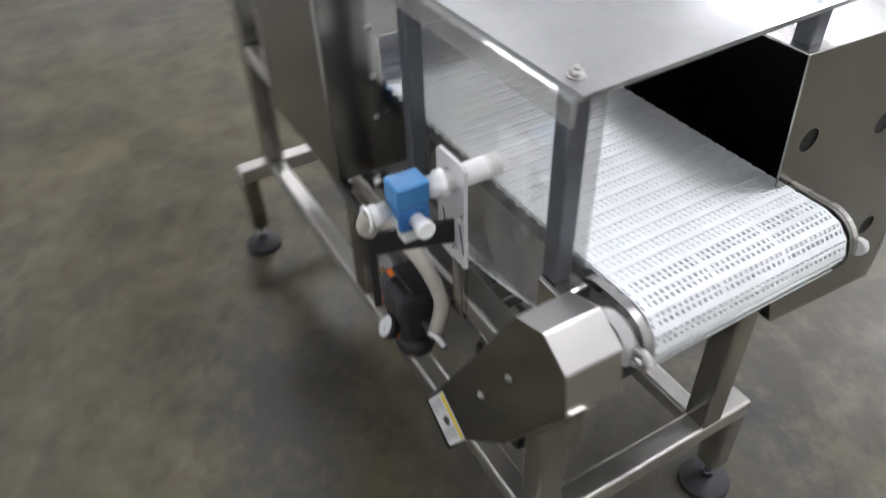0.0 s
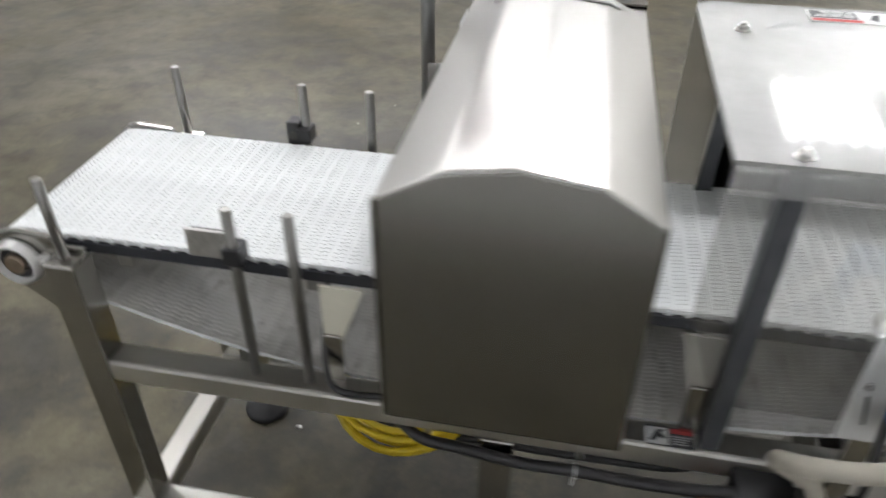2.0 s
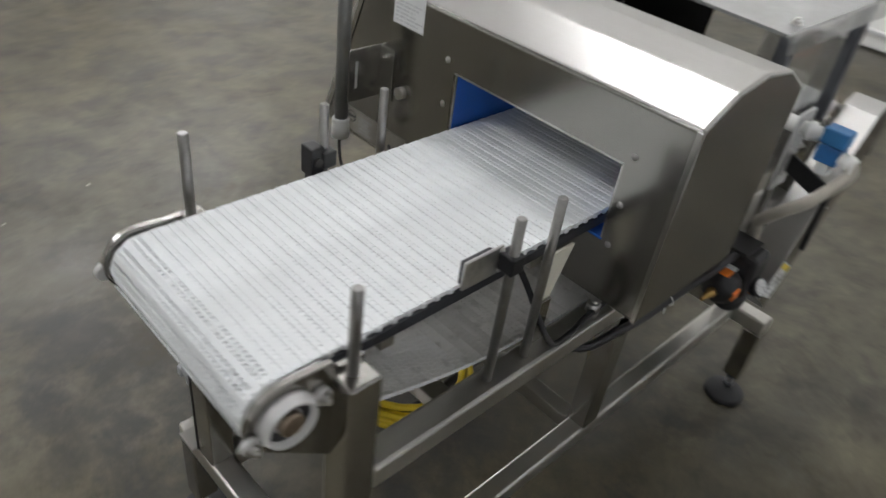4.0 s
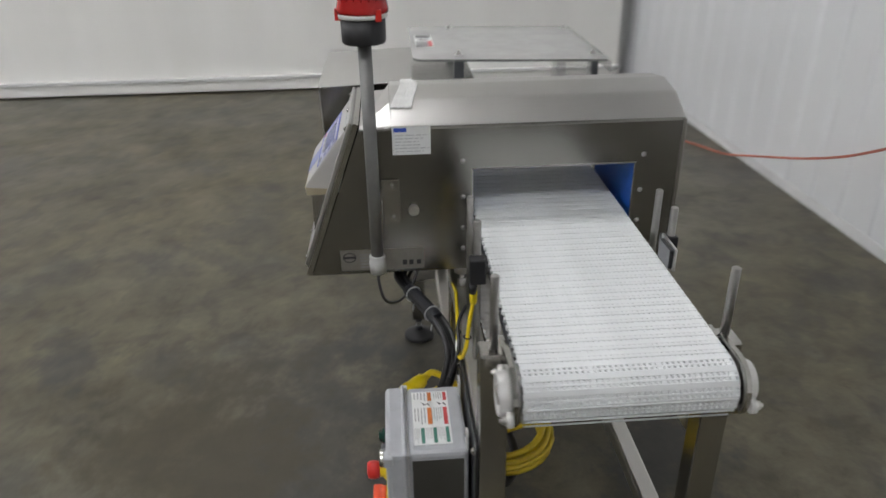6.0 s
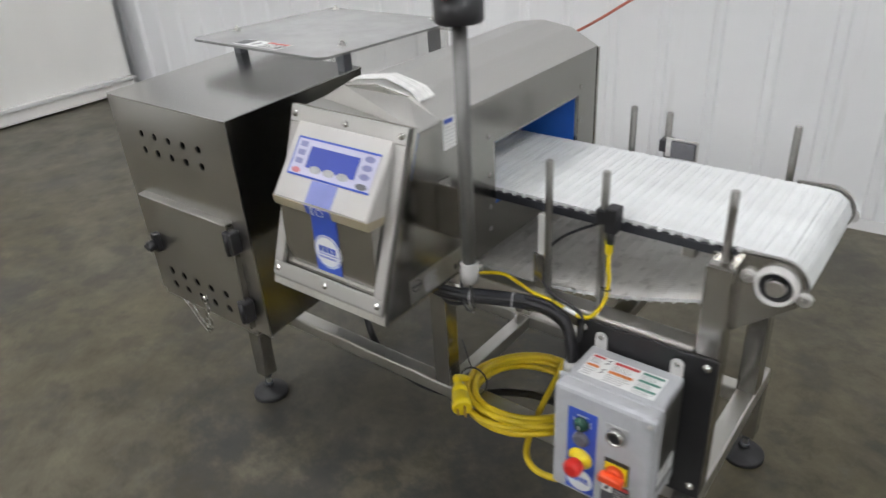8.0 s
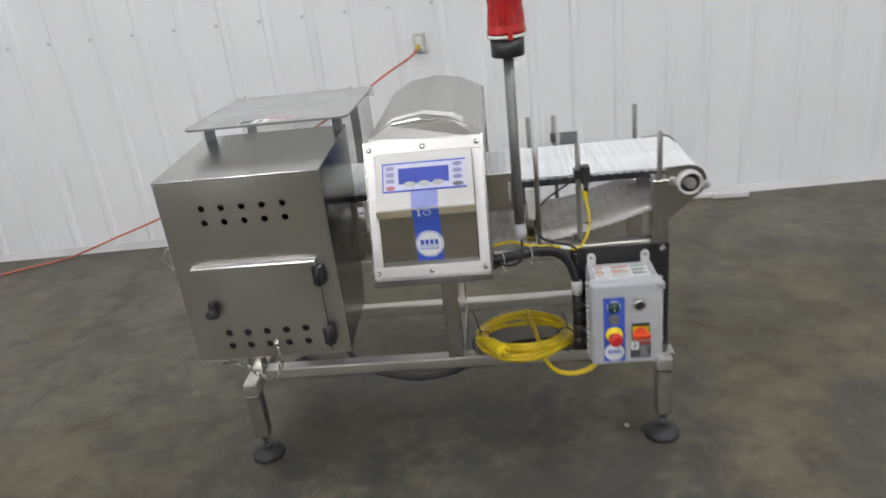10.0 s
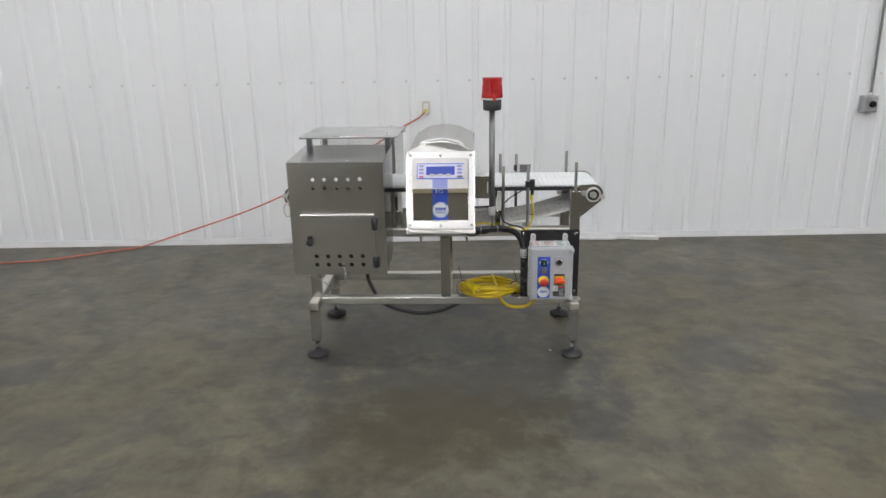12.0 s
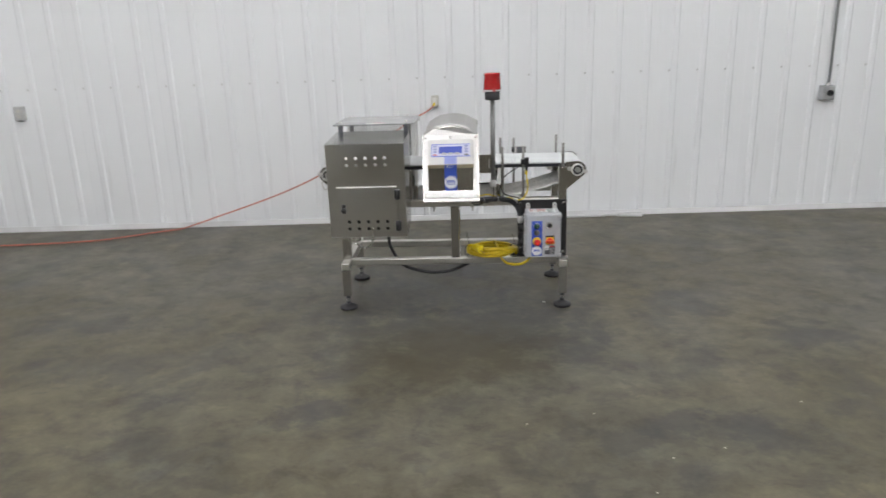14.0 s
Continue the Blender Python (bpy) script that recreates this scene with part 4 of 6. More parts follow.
def build_drive():
    """Chain guard and gear motor at the infeed end."""
    g = thing("chain_guard", "stainless steel chain guard with a slanting front and a caution sticker", "guard", (-0.66, 0.25, 0.5))
    pts = [(-0.474, 0.478), (-0.541, 0.588), (-0.722, 0.900), (-0.774, 0.918), (-0.818, 0.890), (-0.827, 0.828), (-0.715, 0.640), (-0.620, 0.532), (-0.549, 0.414)]
    y0, y1 = 0.206, 0.286
    bm = B()
    prism(bm, pts, "y", y0, y1, 0.0016)
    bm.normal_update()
    # flat faces carry painted shade, the narrow ones the lighter steel
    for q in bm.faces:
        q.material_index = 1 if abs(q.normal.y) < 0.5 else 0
    part("housing", bm, steel_guard_shaded, g).data.materials.append(steel_head)
    fixings(g, "screw", rod_steel, [((x, y1, z), (0, 1, 0)) for x, z in ((-0.717, 0.784), (-0.653, 0.682))], 0.0045, 0.005)
    # caution sticker along the lower end
    f = Face((-0.548, y1, 0.505), (-0.843, 0, -0.538), (-0.538, 0, 0.843))
    bm = B()
    f.slab(bm, -0.042, 0.042, -0.048, 0.048, 0.0004, 0.0009)
    st = part("caution_sticker", bm, label_white, g, "white caution sticker with a hazard drawing")
    bm = B()
    f.slab(bm, -0.039, 0.039, 0.030, 0.045, 0.001, 0.0013)
    part("yellow_band", bm, yellow_new, st)
    bm = B()
    f.poly(bm, [(-0.004, -0.014), (0.010, -0.010), (0.012, 0.004), (0.002, 0.020), (-0.005, 0.008)], 0.001, 0.0013)
    part("hazard_drawing", bm, print_dark, st)
    part("print", bars(B(), f, -0.036, -0.012, -0.042, 0.022, 6, 0.001, 0.0013), print_grey, st)
    part("print", bars(B(), f, 0.016, 0.036, -0.042, 0.022, 6, 0.001, 0.0013, seed=3), print_grey, st)
    # small bent tab
    part("tab", box(B(), -0.8295, -0.8262, 0.262, 0.2845, 0.766, 0.836, 0.001), steel_up, g)

    m = thing("gear_motor", "black gear motor hung under the conveyor frame", "motor", (-0.56, 0.05, 0.5))
    bm = B()
    lathe(bm, (-0.555, 0.070, 0.500), (0, -1, 0), [(0, 0.060), (0.02, 0.068), (0.16, 0.068), (0.18, 0.060), (0.185, 0.03)], 32)
    part("motor_body", bm, black_paint, m)
    part("gearbox", box(B(), -0.625, -0.485, 0.070, 0.195, 0.430, 0.585, 0.012), black_paint, m)
    bm = B()
    cyl(bm, (-0.555, 0.195, 0.500), (-0.555, 0.207, 0.500), 0.045, n=24)
    part("flange", bm, zinc, m)
    part("hanger", box(B(), -0.60, -0.51, 0.10, 0.153, 0.585, 0.6335, 0.003), steel, m)
    part("hanger", box(B(), -0.60, -0.51, 0.153, 0.200, 0.612, 0.6338, 0.003), steel, m)


def build_cover():
    """Clear cover over the reject station, on four posts."""
    c = thing("clear_cover", "hazy clear plastic cover bent over the belt, on four dark posts", "cover", (-0.46, -0.06, 0.68))
    zt = 1.146

    def lean(bm):
        for v in bm.verts:
            v.co.z += 0.027 * (0.2 - v.co.y)
        return bm
    r = 0.03
    out = []
    for cx, cy, a0 in ((-0.70 + r, -0.314 + r, 180), (-0.215 - r, -0.314 + r, 270)):
        for i in range(7):
            a = radians(a0 + 90 * i / 6)
            out.append((cx + r * math.cos(a), cy + r * math.sin(a)))
    out += [(-0.215, 0.200), (-0.700, 0.200)]
    bm = lean(prism(B(), out, "z", zt - 0.006, zt))
    bm.normal_update()
    for q in bm.faces:
        q.material_index = 1 if abs(q.normal.z) < 0.5 else 0
    top = part("top_sheet", bm, clear_top, c)
    top.data.materials.append(sheet_edge)
    top.visible_shadow = False
    part("lip", prism(B(), [(0.200, zt), (0.208, zt - 0.001), (0.213, zt - 0.006), (0.214, zt - 0.034), (0.208, zt - 0.034), (0.207, zt - 0.008), (0.200, zt - 0.006)], "x", -0.700, -0.215), clear, c)
    pts = [(-0.225, zt - 0.007), (-0.225, 0.905), (-0.280, 0.741), (-0.645, 0.746), (-0.690, 0.840), (-0.690, zt - 0.007)]
    part("back_flap", prism(B(), pts, "y", 0.158, 0.163), flap_sheet, c).visible_shadow = False
    # posts
    for x, y, z0 in ((-0.664, 0.181, 0.868), (-0.289, 0.181, 0.679), (-0.672, -0.182, 1.096), (-0.272, -0.190, 0.868)):
        z = zt + 0.027 * (0.2 - y)
        part("post", box(B(), x - 0.0135, x + 0.0135, y - 0.0135, y + 0.0135, z0, z - 0.0062, 0.003), dark_metal, c, "dark grey square post")
        bm = B()
        hexbolt(bm, (x, y, z), (0, 0, 1), 0.0075, 0.008)
        part("bolt", bm, zinc, c)
    part("post_bracket", box(B(), -0.300, -0.245, -0.226, -0.160, 0.858, 0.868, 0.002), steel, c)
    part("post_bracket", box(B(), -0.300, -0.245, -0.230, -0.2205, 0.679, 0.868, 0.002), steel_up, c)
    # warning label near the front edge
    f = Face((-0.53, -0.300, zt + 0.0136), (1, 0, 0), (0, 1, -0.027))
    lab = part("warning_label", f.slab(B(), -0.01, 0.150, 0.0, 0.050, 0.0003, 0.0008), label_white, c, "white, black and red warning label with unreadable print")
    part("red_band", f.slab(B(), 0.075, 0.148, 0.037, 0.048, 0.0009, 0.0012), red_dim, lab)
    part("dark_field", f.slab(B(), -0.008, 0.030, 0.003, 0.047, 0.0009, 0.0012), print_dark, lab)
    part("dark_field", f.slab(B(), 0.080, 0.148, 0.003, 0.034, 0.0009, 0.0012), print_dark, lab)
    part("pictogram", f.poly(B(), [(0.045, 0.008), (0.055, 0.012), (0.062, 0.030), (0.052, 0.040), (0.048, 0.024)], 0.0009, 0.0012), print_dark, lab)
    part("print", bars(B(), f, 0.084, 0.146, 0.006, 0.031, 4, 0.0013, 0.0016), label_white, lab)


# ---- the metal detector head ----
def build_detector():
    d = thing("metal_detector", "brushed stainless metal detector head with blue tunnel and keypad console", "metal detector", (0.005, -0.1, 0.742))
    x0, x1, yb, zb = -0.155, 0.165, 0.277, 0.742
    roof = [(x0, 1.098), (-0.082, 1.139), (0.005, 1.151), (0.088, 1.138), (x1, 1.098)]
    yr, yf0, yf1 = -0.380, -0.447, -0.580     # front of the roof, top and foot of the console flange
    ty0, ty1, tz0, tz1 = -0.203, 0.174, 0.853, 0.999   # tunnel
    # side walls with the tunnel cut through, bottom, back, gable and roof as one folded shell
    bm = B()
    for x, s in ((x0, -1), (x1, 1)):
        out = [(yb, zb), (yb, 1.098), (yr, 1.098), (yf0, 1.098), (yf1, zb)]
        ov = [bm.verts.new((x, y, z)) for y, z in out]
        iv = [bm.verts.new((x, y, z)) for y, z in ((ty1, tz0), (ty1, tz1), (ty0, tz1), (ty0, tz0))]
        quads = ((ov[0], ov[1], iv[1], iv[0]), (ov[1], ov[2], iv[2], iv[1]), (ov[2], ov[3], ov[4], iv[3], iv[2]), (ov[4], ov[0], iv[0], iv[3]))
        for q in quads:
            bm.faces.new(q if s > 0 else q[::-1])
    # roof folds
    rb = [bm.verts.new((x, yb, z)) for x, z in roof]
    rf = [bm.verts.new((x, yr, z)) for x, z in roof]
    for i in range(4):
        bm.faces.new((rb[i], rf[i], rf[i + 1], rb[i + 1]))
    bm.faces.new([bm.verts.new((x1, yb, zb)), bm.verts.new((x0, yb, zb))] + [bm.verts.new((x, yb, z)) for x, z in roof])
    bm.faces.new([bm.verts.new((x, y, zb)) for x, y in ((x0, yb), (x1, yb), (x1, yf1), (x0, yf1))])
    # gable leaning forward to the flange
    base = [bm.verts.new((x0, yf0, 1.099)), bm.verts.new((x1, yf0, 1.099))]
    bm.faces.new([base[0], base[1], rf[4], rf[3], rf[2], rf[1], rf[0]])
    bmesh.ops.remove_doubles(bm, verts=bm.verts, dist=0.0015)
    bmesh.ops.recalc_face_normals(bm, faces=bm.faces)
    es = [e for e in bm.edges if len(e.link_faces) == 2 and e.calc_face_angle(0) > 0.15]
    bmesh.ops.bevel(bm, geom=es, offset=0.006, segments=3, profile=0.5, affect="EDGES")
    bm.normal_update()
    # roof faces get the lighter steel, the rest the copy with shade painted in
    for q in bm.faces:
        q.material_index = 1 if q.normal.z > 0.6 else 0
    part("housing", bm, steel_side_shaded, d).data.materials.append(steel_head)
    # tunnel lining: blue cheeks, grey above and below
    t = 0.004
    for a0, a1 in ((ty0, ty0 + t), (ty1 - t, ty1)):
        part("tunnel_cheek", box(B(), x0 + 0.008, x1 - 0.008, a0, a1, tz0 + t, tz1 - t), blue, d, "bright blue plastic tunnel cheek")
    part("tunnel_plate", box(B(), 0.0, x1 - 0.001, ty0, ty1, tz0, tz0 + t), blue, d, "blue plastic tunnel floor")
    part("tunnel_plate", box(B(), x0 + 0.001, 0.0, ty0, ty1, tz0, tz0 + t), steel_y, d)
    part("tunnel_plate", box(B(), x0 + 0.001, x1 - 0.001, ty0, ty1, tz1 - t, tz1), steel_y, d)
    for a0, a1 in ((ty0, ty0 + t), (ty1 - t, ty1)):
        for xa in (x0 + 0.001, x1 - 0.007):
            part("tunnel_edge", box(B(), xa, xa + 0.006, a0, a1, tz0 + t, tz1 - t), steel_up, d)
    spots = []
    for x, s in ((x1, 1), (x0, -1)):
        for y, z in ((-0.222, 1.016), (0.188, 1.016), (-0.222, 0.930), (-0.222, 0.853), (0.188, 0.930), (0.188, 0.853), (-0.222, 0.800)):
            spots.append(((x, y, z), (s, 0, 0)))
    fixings(d, "screw", rod_steel, spots, 0.0042, 0.004)
    part("seam_strip", box(B(), x1 - 0.0005, x1 + 0.0025, 0.268, 0.2775, zb, 1.096, 0.001), steel_up, d)
    # ---- console flange: a slanting frame in front ----
    top, foot = Vector((0.006, -0.4535, 1.108)), Vector((0.006, -0.584, 0.752))
    up = (top - foot).normalized()
    L = (top - foot).length
    f = Face(foot, (1, 0, 0), up)
    for nm, m, a1, b0, b1, h0, h1 in (("flange", steel_up, 0.160, -0.006, L, -0.006, 0.006), ("gasket", rod_steel, 0.153, 0.010, L - 0.004, 0.0062, 0.0098)):
        bm = B()
        f.slab(bm, -a1, a1, b0, 0.044, h0, h1)
        f.slab(bm, -a1, a1, L - 0.040, b1, h0, h1)
        f.slab(bm, -a1, -0.131, 0.044, L - 0.040, h0, h1)
        f.slab(bm, 0.131, a1, 0.044, L - 0.040, h0, h1)
        part(nm, bm, m, d)
    part("panel", f.slab(B(), -0.1305, 0.1305, 0.0445, L - 0.0405, -0.004, 0.003), steel_up, d)
    frame = B()
    w = 0.026
    f.slab(frame, -0.155, 0.155, L - 0.036, L - 0.002, 0.010, 0.0165, 0.002)
    f.slab(frame, -0.155, 0.155, 0.016, 0.046, 0.010, 0.0165, 0.002)
    f.slab(frame, -0.155, -0.155 + w, 0.046, L - 0.036, 0.010, 0.0165, 0.002)
    f.slab(frame, 0.155 - w, 0.155, 0.046, L - 0.036, 0.010, 0.0165, 0.002)
    cf = part("cover_frame", frame, steel_frame, d, "bright stainless cover frame")
    fixings(cf, "screw", bright, [(f.at(a, b, 0.0165), f.n) for a in (-0.142, 0.0, 0.142) for b in (0.031, L - 0.020)], 0.0048, 0.005)
    # console box: plumb lower front, hood sloping back above a lip
    ax0, ax1 = -0.1225, 0.1345
    body = [(-0.563, 0.794), (-0.5675, 0.797), (-0.5655, 0.937), (-0.510, 0.937), (-0.552, 0.794)]
    part("console_body", prism(B(), body, "x", ax0 + 0.002, ax1 - 0.002), steel, d)
    g = Face((0.006, -0.5675, 0.797), (1, 0, 0), (0, 0.002, 0.140))
    hood = [(-0.505, 0.9375), (-0.5700, 0.9360), (-0.5745, 0.9375), (-0.5780, 0.9560), (-0.5765, 0.9600), (-0.4800, 1.0850), (-0.4720, 1.0880), (-0.4580, 1.0840)]
    bm = prism(B(), hood, "x", ax0, ax1)
    bmesh.ops.bevel(bm, geom=[e for e in bm.edges if e.calc_face_angle(0) > 0.5], offset=0.003, segments=2, affect="EDGES")
    console = part("console", bm, cover_tan, d, "console hood under a cloudy vinyl cover")
    part("cover_lip", prism(B(), [(-0.5755, 0.9370), (-0.5790, 0.9562), (-0.5775, 0.9566), (-0.5740, 0.9374)], "x", ax0 - 0.001, ax1 + 0.001), amber_edge, console, "yellowed lip of the vinyl cover")
    for xa in (ax0 - 0.0012, ax1 + 0.0002):
        part("cover_lip", prism(B(), [(-0.5745, 0.9375), (-0.512, 0.9378), (-0.512, 0.9500), (-0.5770, 0.9560)], "x", xa, xa + 0.0010), amber_edge, console, "yellowed lip of the vinyl cover")
    lipf = Face((0.006, -0.5757, 0.9372), (1, 0, 0), (0, -0.0035, 0.0190))
    # keypad on the hood's slope
    p0, p1 = Vector((0.006, -0.5768, 0.9602)), Vector((0.006, -0.4802, 1.0852))
    k = Face(p0, (1, 0, 0), p1 - p0)
    kb0, kb1 = 0.050, 0.124
    pad = part("keypad", k.slab(B(), -0.106, 0.110, kb0, kb1, 0.0002, 0.0014), panel_violet, d, "pale violet membrane keypad")
    edge = B()
    k.slab(edge, -0.107, 0.111, kb1 - 0.001, kb1 + 0.003, 0.0002, 0.0018)
    k.slab(edge, -0.107, 0.111, kb0 - 0.003, kb0 + 0.001, 0.0002, 0.0018)
    k.slab(edge, -0.109, -0.106, kb0 - 0.003, kb1 + 0.003, 0.0002, 0.0018)
    part("border", edge, panel_blue, pad)
    part("display", k.slab(B(), -0.066, 0.066, kb0 + 0.017, kb1 - 0.013, 0.0014, 0.0020), screen_blue, pad, "blue display window")
    for i in range(3):
        part("soft_key", k.disc(B(), -0.037 + 0.037 * i, kb0 + 0.016, 0.0155, 0.0075, 0.0020, 0.0026), print_grey, pad)
    for i in range(4):
        bb = kb0 + 0.010 + 0.0175 * i
        if i:
            part("key", k.slab(B(), -0.098, -0.078, bb - 0.0055, bb + 0.0055, 0.0014, 0.0022, 0.0003), key_blue, pad)
            part("key", k.disc(B(), 0.089, bb, 0.0125, 0.0062, 0.0014, 0.0022), key_blue, pad)
    part("key", k.disc(B(), -0.088, kb0 + 0.008, 0.012, 0.006, 0.0014, 0.0022), key_red, pad, "red stop key")
    part("key", k.disc(B(), 0.089, kb0 + 0.008, 0.0145, 0.006, 0.0014, 0.0022), grey_lens, pad)
    # blue ribbon running over the lip and down the panel
    rib = B()
    k.slab(rib, -0.036, 0.034, 0.0, kb0 - 0.004, 0.0003, 0.0010)
    part("ribbon", rib, key_ribbon, d, "faded blue ribbon under the vinyl cover")
    part("ribbon", lipf.slab(B(), -0.036, 0.034, 0.0, 0.0195, 0.0002, 0.0008), panel_blue, d)
    part("ribbon", g.slab(B(), -0.036, 0.034, 0.010, 0.139, 0.0003, 0.0010), panel_blue, d, "blue ribbon on the lower panel")
    # pale marks on the ribbon
    mk = B()
    lipf.slab(mk, -0.020, -0.016, 0.001, 0.0185, 0.0009, 0.0012)
    lipf.slab(mk, -0.023, -0.013, 0.0172, 0.0188, 0.0009, 0.0012)
    lipf.slab(mk, -0.023, -0.013, 0.0006, 0.0022, 0.0009, 0.0012)
    part("mark", mk, label_white, d)
    mk = B()
    n = 28
    for i in range(n):
        a0, a1 = 2 * math.pi * i / n, 2 * math.pi * (i + 1) / n
        pts = [(0.003 + r * math.cos(a), 0.0097 + 0.85 * r * math.sin(a)) for r, a in ((0.0085, a0), (0.0105, a0), (0.0105, a1), (0.0085, a1))]
        lipf.poly(mk, pts, 0.0009, 0.0012)
    part("mark", mk, label_white, d)
    # round badge
    badge = part("badge", g.disc(B(), 0.000, 0.058, 0.0375, 0.0375, 0.0011, 0.0017, 40), label_white, d, "round white badge with a blue ring")
    mk = B()
    n = 40
    for i in range(n):
        a0, a1 = 2 * math.pi * i / n, 2 * math.pi * (i + 1) / n
        g.poly(mk, [(r * math.cos(a), 0.058 + r * math.sin(a)) for r, a in ((0.0335, a0), (0.0350, a0), (0.0350, a1), (0.0335, a1))], 0.0018, 0.0021)
    for i in range(4):
        g.slab(mk, -0.024 + 0.0125 * i, -0.0145 + 0.0125 * i, 0.056, 0.070, 0.0018, 0.0021)
    g.slab(mk, -0.028, 0.028, 0.051, 0.053, 0.0018, 0.0021)
    for i in range(7):
        g.slab(mk, -0.024 + 0.007 * i, -0.0195 + 0.007 * i, 0.042, 0.047, 0.0018, 0.0021)
    part("badge_mark", mk, panel_blue, badge)
    # side stickers
    s = Face((x1, -0.335, 1.068), (0, 1, 0), (0, 0, 1))
    lab = part("sticker", s.slab(B(), -0.042, 0.042, -0.032, 0.032, 0.0003, 0.0008), label_white, d, "white sticker with blue heading and unreadable print")
    part("heading", s.slab(B(), -0.038, -0.010, 0.020, 0.029, 0.0009, 0.0012), panel_blue, lab)
    part("print", bars(B(), s, -0.036, 0.038, -0.028, 0.016, 6, 0.0009, 0.0012, 0.3), print_pale, lab)
    s = Face((x1, -0.405, 0.780), (0, 1, 0), (0, 0, 1))
    lab = part("data_plate", s.slab(B(), -0.105, 0.090, -0.027, 0.027, 0.0003, 0.0012), label_tag, d, "worn metal data plate")
    ov = B()
    n = 28
    for i in range(n):
        a0, a1 = 2 * math.pi * i / n, 2 * math.pi * (i + 1) / n
        s.poly(ov, [(-0.084 + ra * math.cos(a), 0.008 + rb_ * math.sin(a)) for ra, rb_, a in ((0.0130, 0.0105, a0), (0.0155, 0.0130, a0), (0.0155, 0.0130, a1), (0.0130, 0.0105, a1))], 0.0013, 0.0016)
    s.slab(ov, -0.097, -0.071, 0.005, 0.011, 0.0013, 0.0016)
    part("badge_mark", ov, print_dark, lab)
    part("print", bars(B(), s, -0.060, -0.010, -0.022, 0.018, 5, 0.0013, 0.0016, seed=4), print_grey, lab)
    sq = B()
    for a in (0.045, 0.060, 0.078):
        s.slab(sq, a - 0.005, a + 0.005, -0.016, -0.004, 0.0013, 0.0016)
    part("symbol", sq, print_dark, lab)
    # paper tape stuck over the roof fold
    bm = B()
    zz = [(-0.100, 1.1288, -0.350, -0.328), (-0.082, 1.139, -0.352, -0.326), (0.004, 1.1515, -0.352, -0.312), (0.050, 1.1445, -0.360, -0.318), (0.088, 1.1385, -0.370, -0.325), (0.114, 1.1250, -0.378, -0.331)]
    n = 8
    rows = []
    for x, z, ya, yb_ in zz:
        rows.append([bm.verts.new((x, ya + (yb_ - ya) * i / n, z + 0.004 + 0.0012 * math.sin(i * 2.1 + x * 40))) for i in range(n + 1)])
    for a, b in zip(rows, rows[1:]):
        for i in range(n):
            bm.faces.new((a[i], b[i], b[i + 1], a[i + 1]))
    r = bmesh.ops.extrude_face_region(bm, geom=bm.faces[:])
    bmesh.ops.translate(bm, vec=(0, 0, -0.003), verts=[v for v in r["geom"] if isinstance(v, bmesh.types.BMVert)])
    bmesh.ops.recalc_face_normals(bm, faces=bm.faces)
    part("paper_tape", bm, paper, d, "creased white paper tape")
    # stub tube on the tunnel side
    bm = B()
    cyl(bm, (x1, -0.335, 0.905), (x1 + 0.012, -0.335, 0.905), 0.012, n=16)
    part("blanking_plug", bm, zinc, d)
    return d


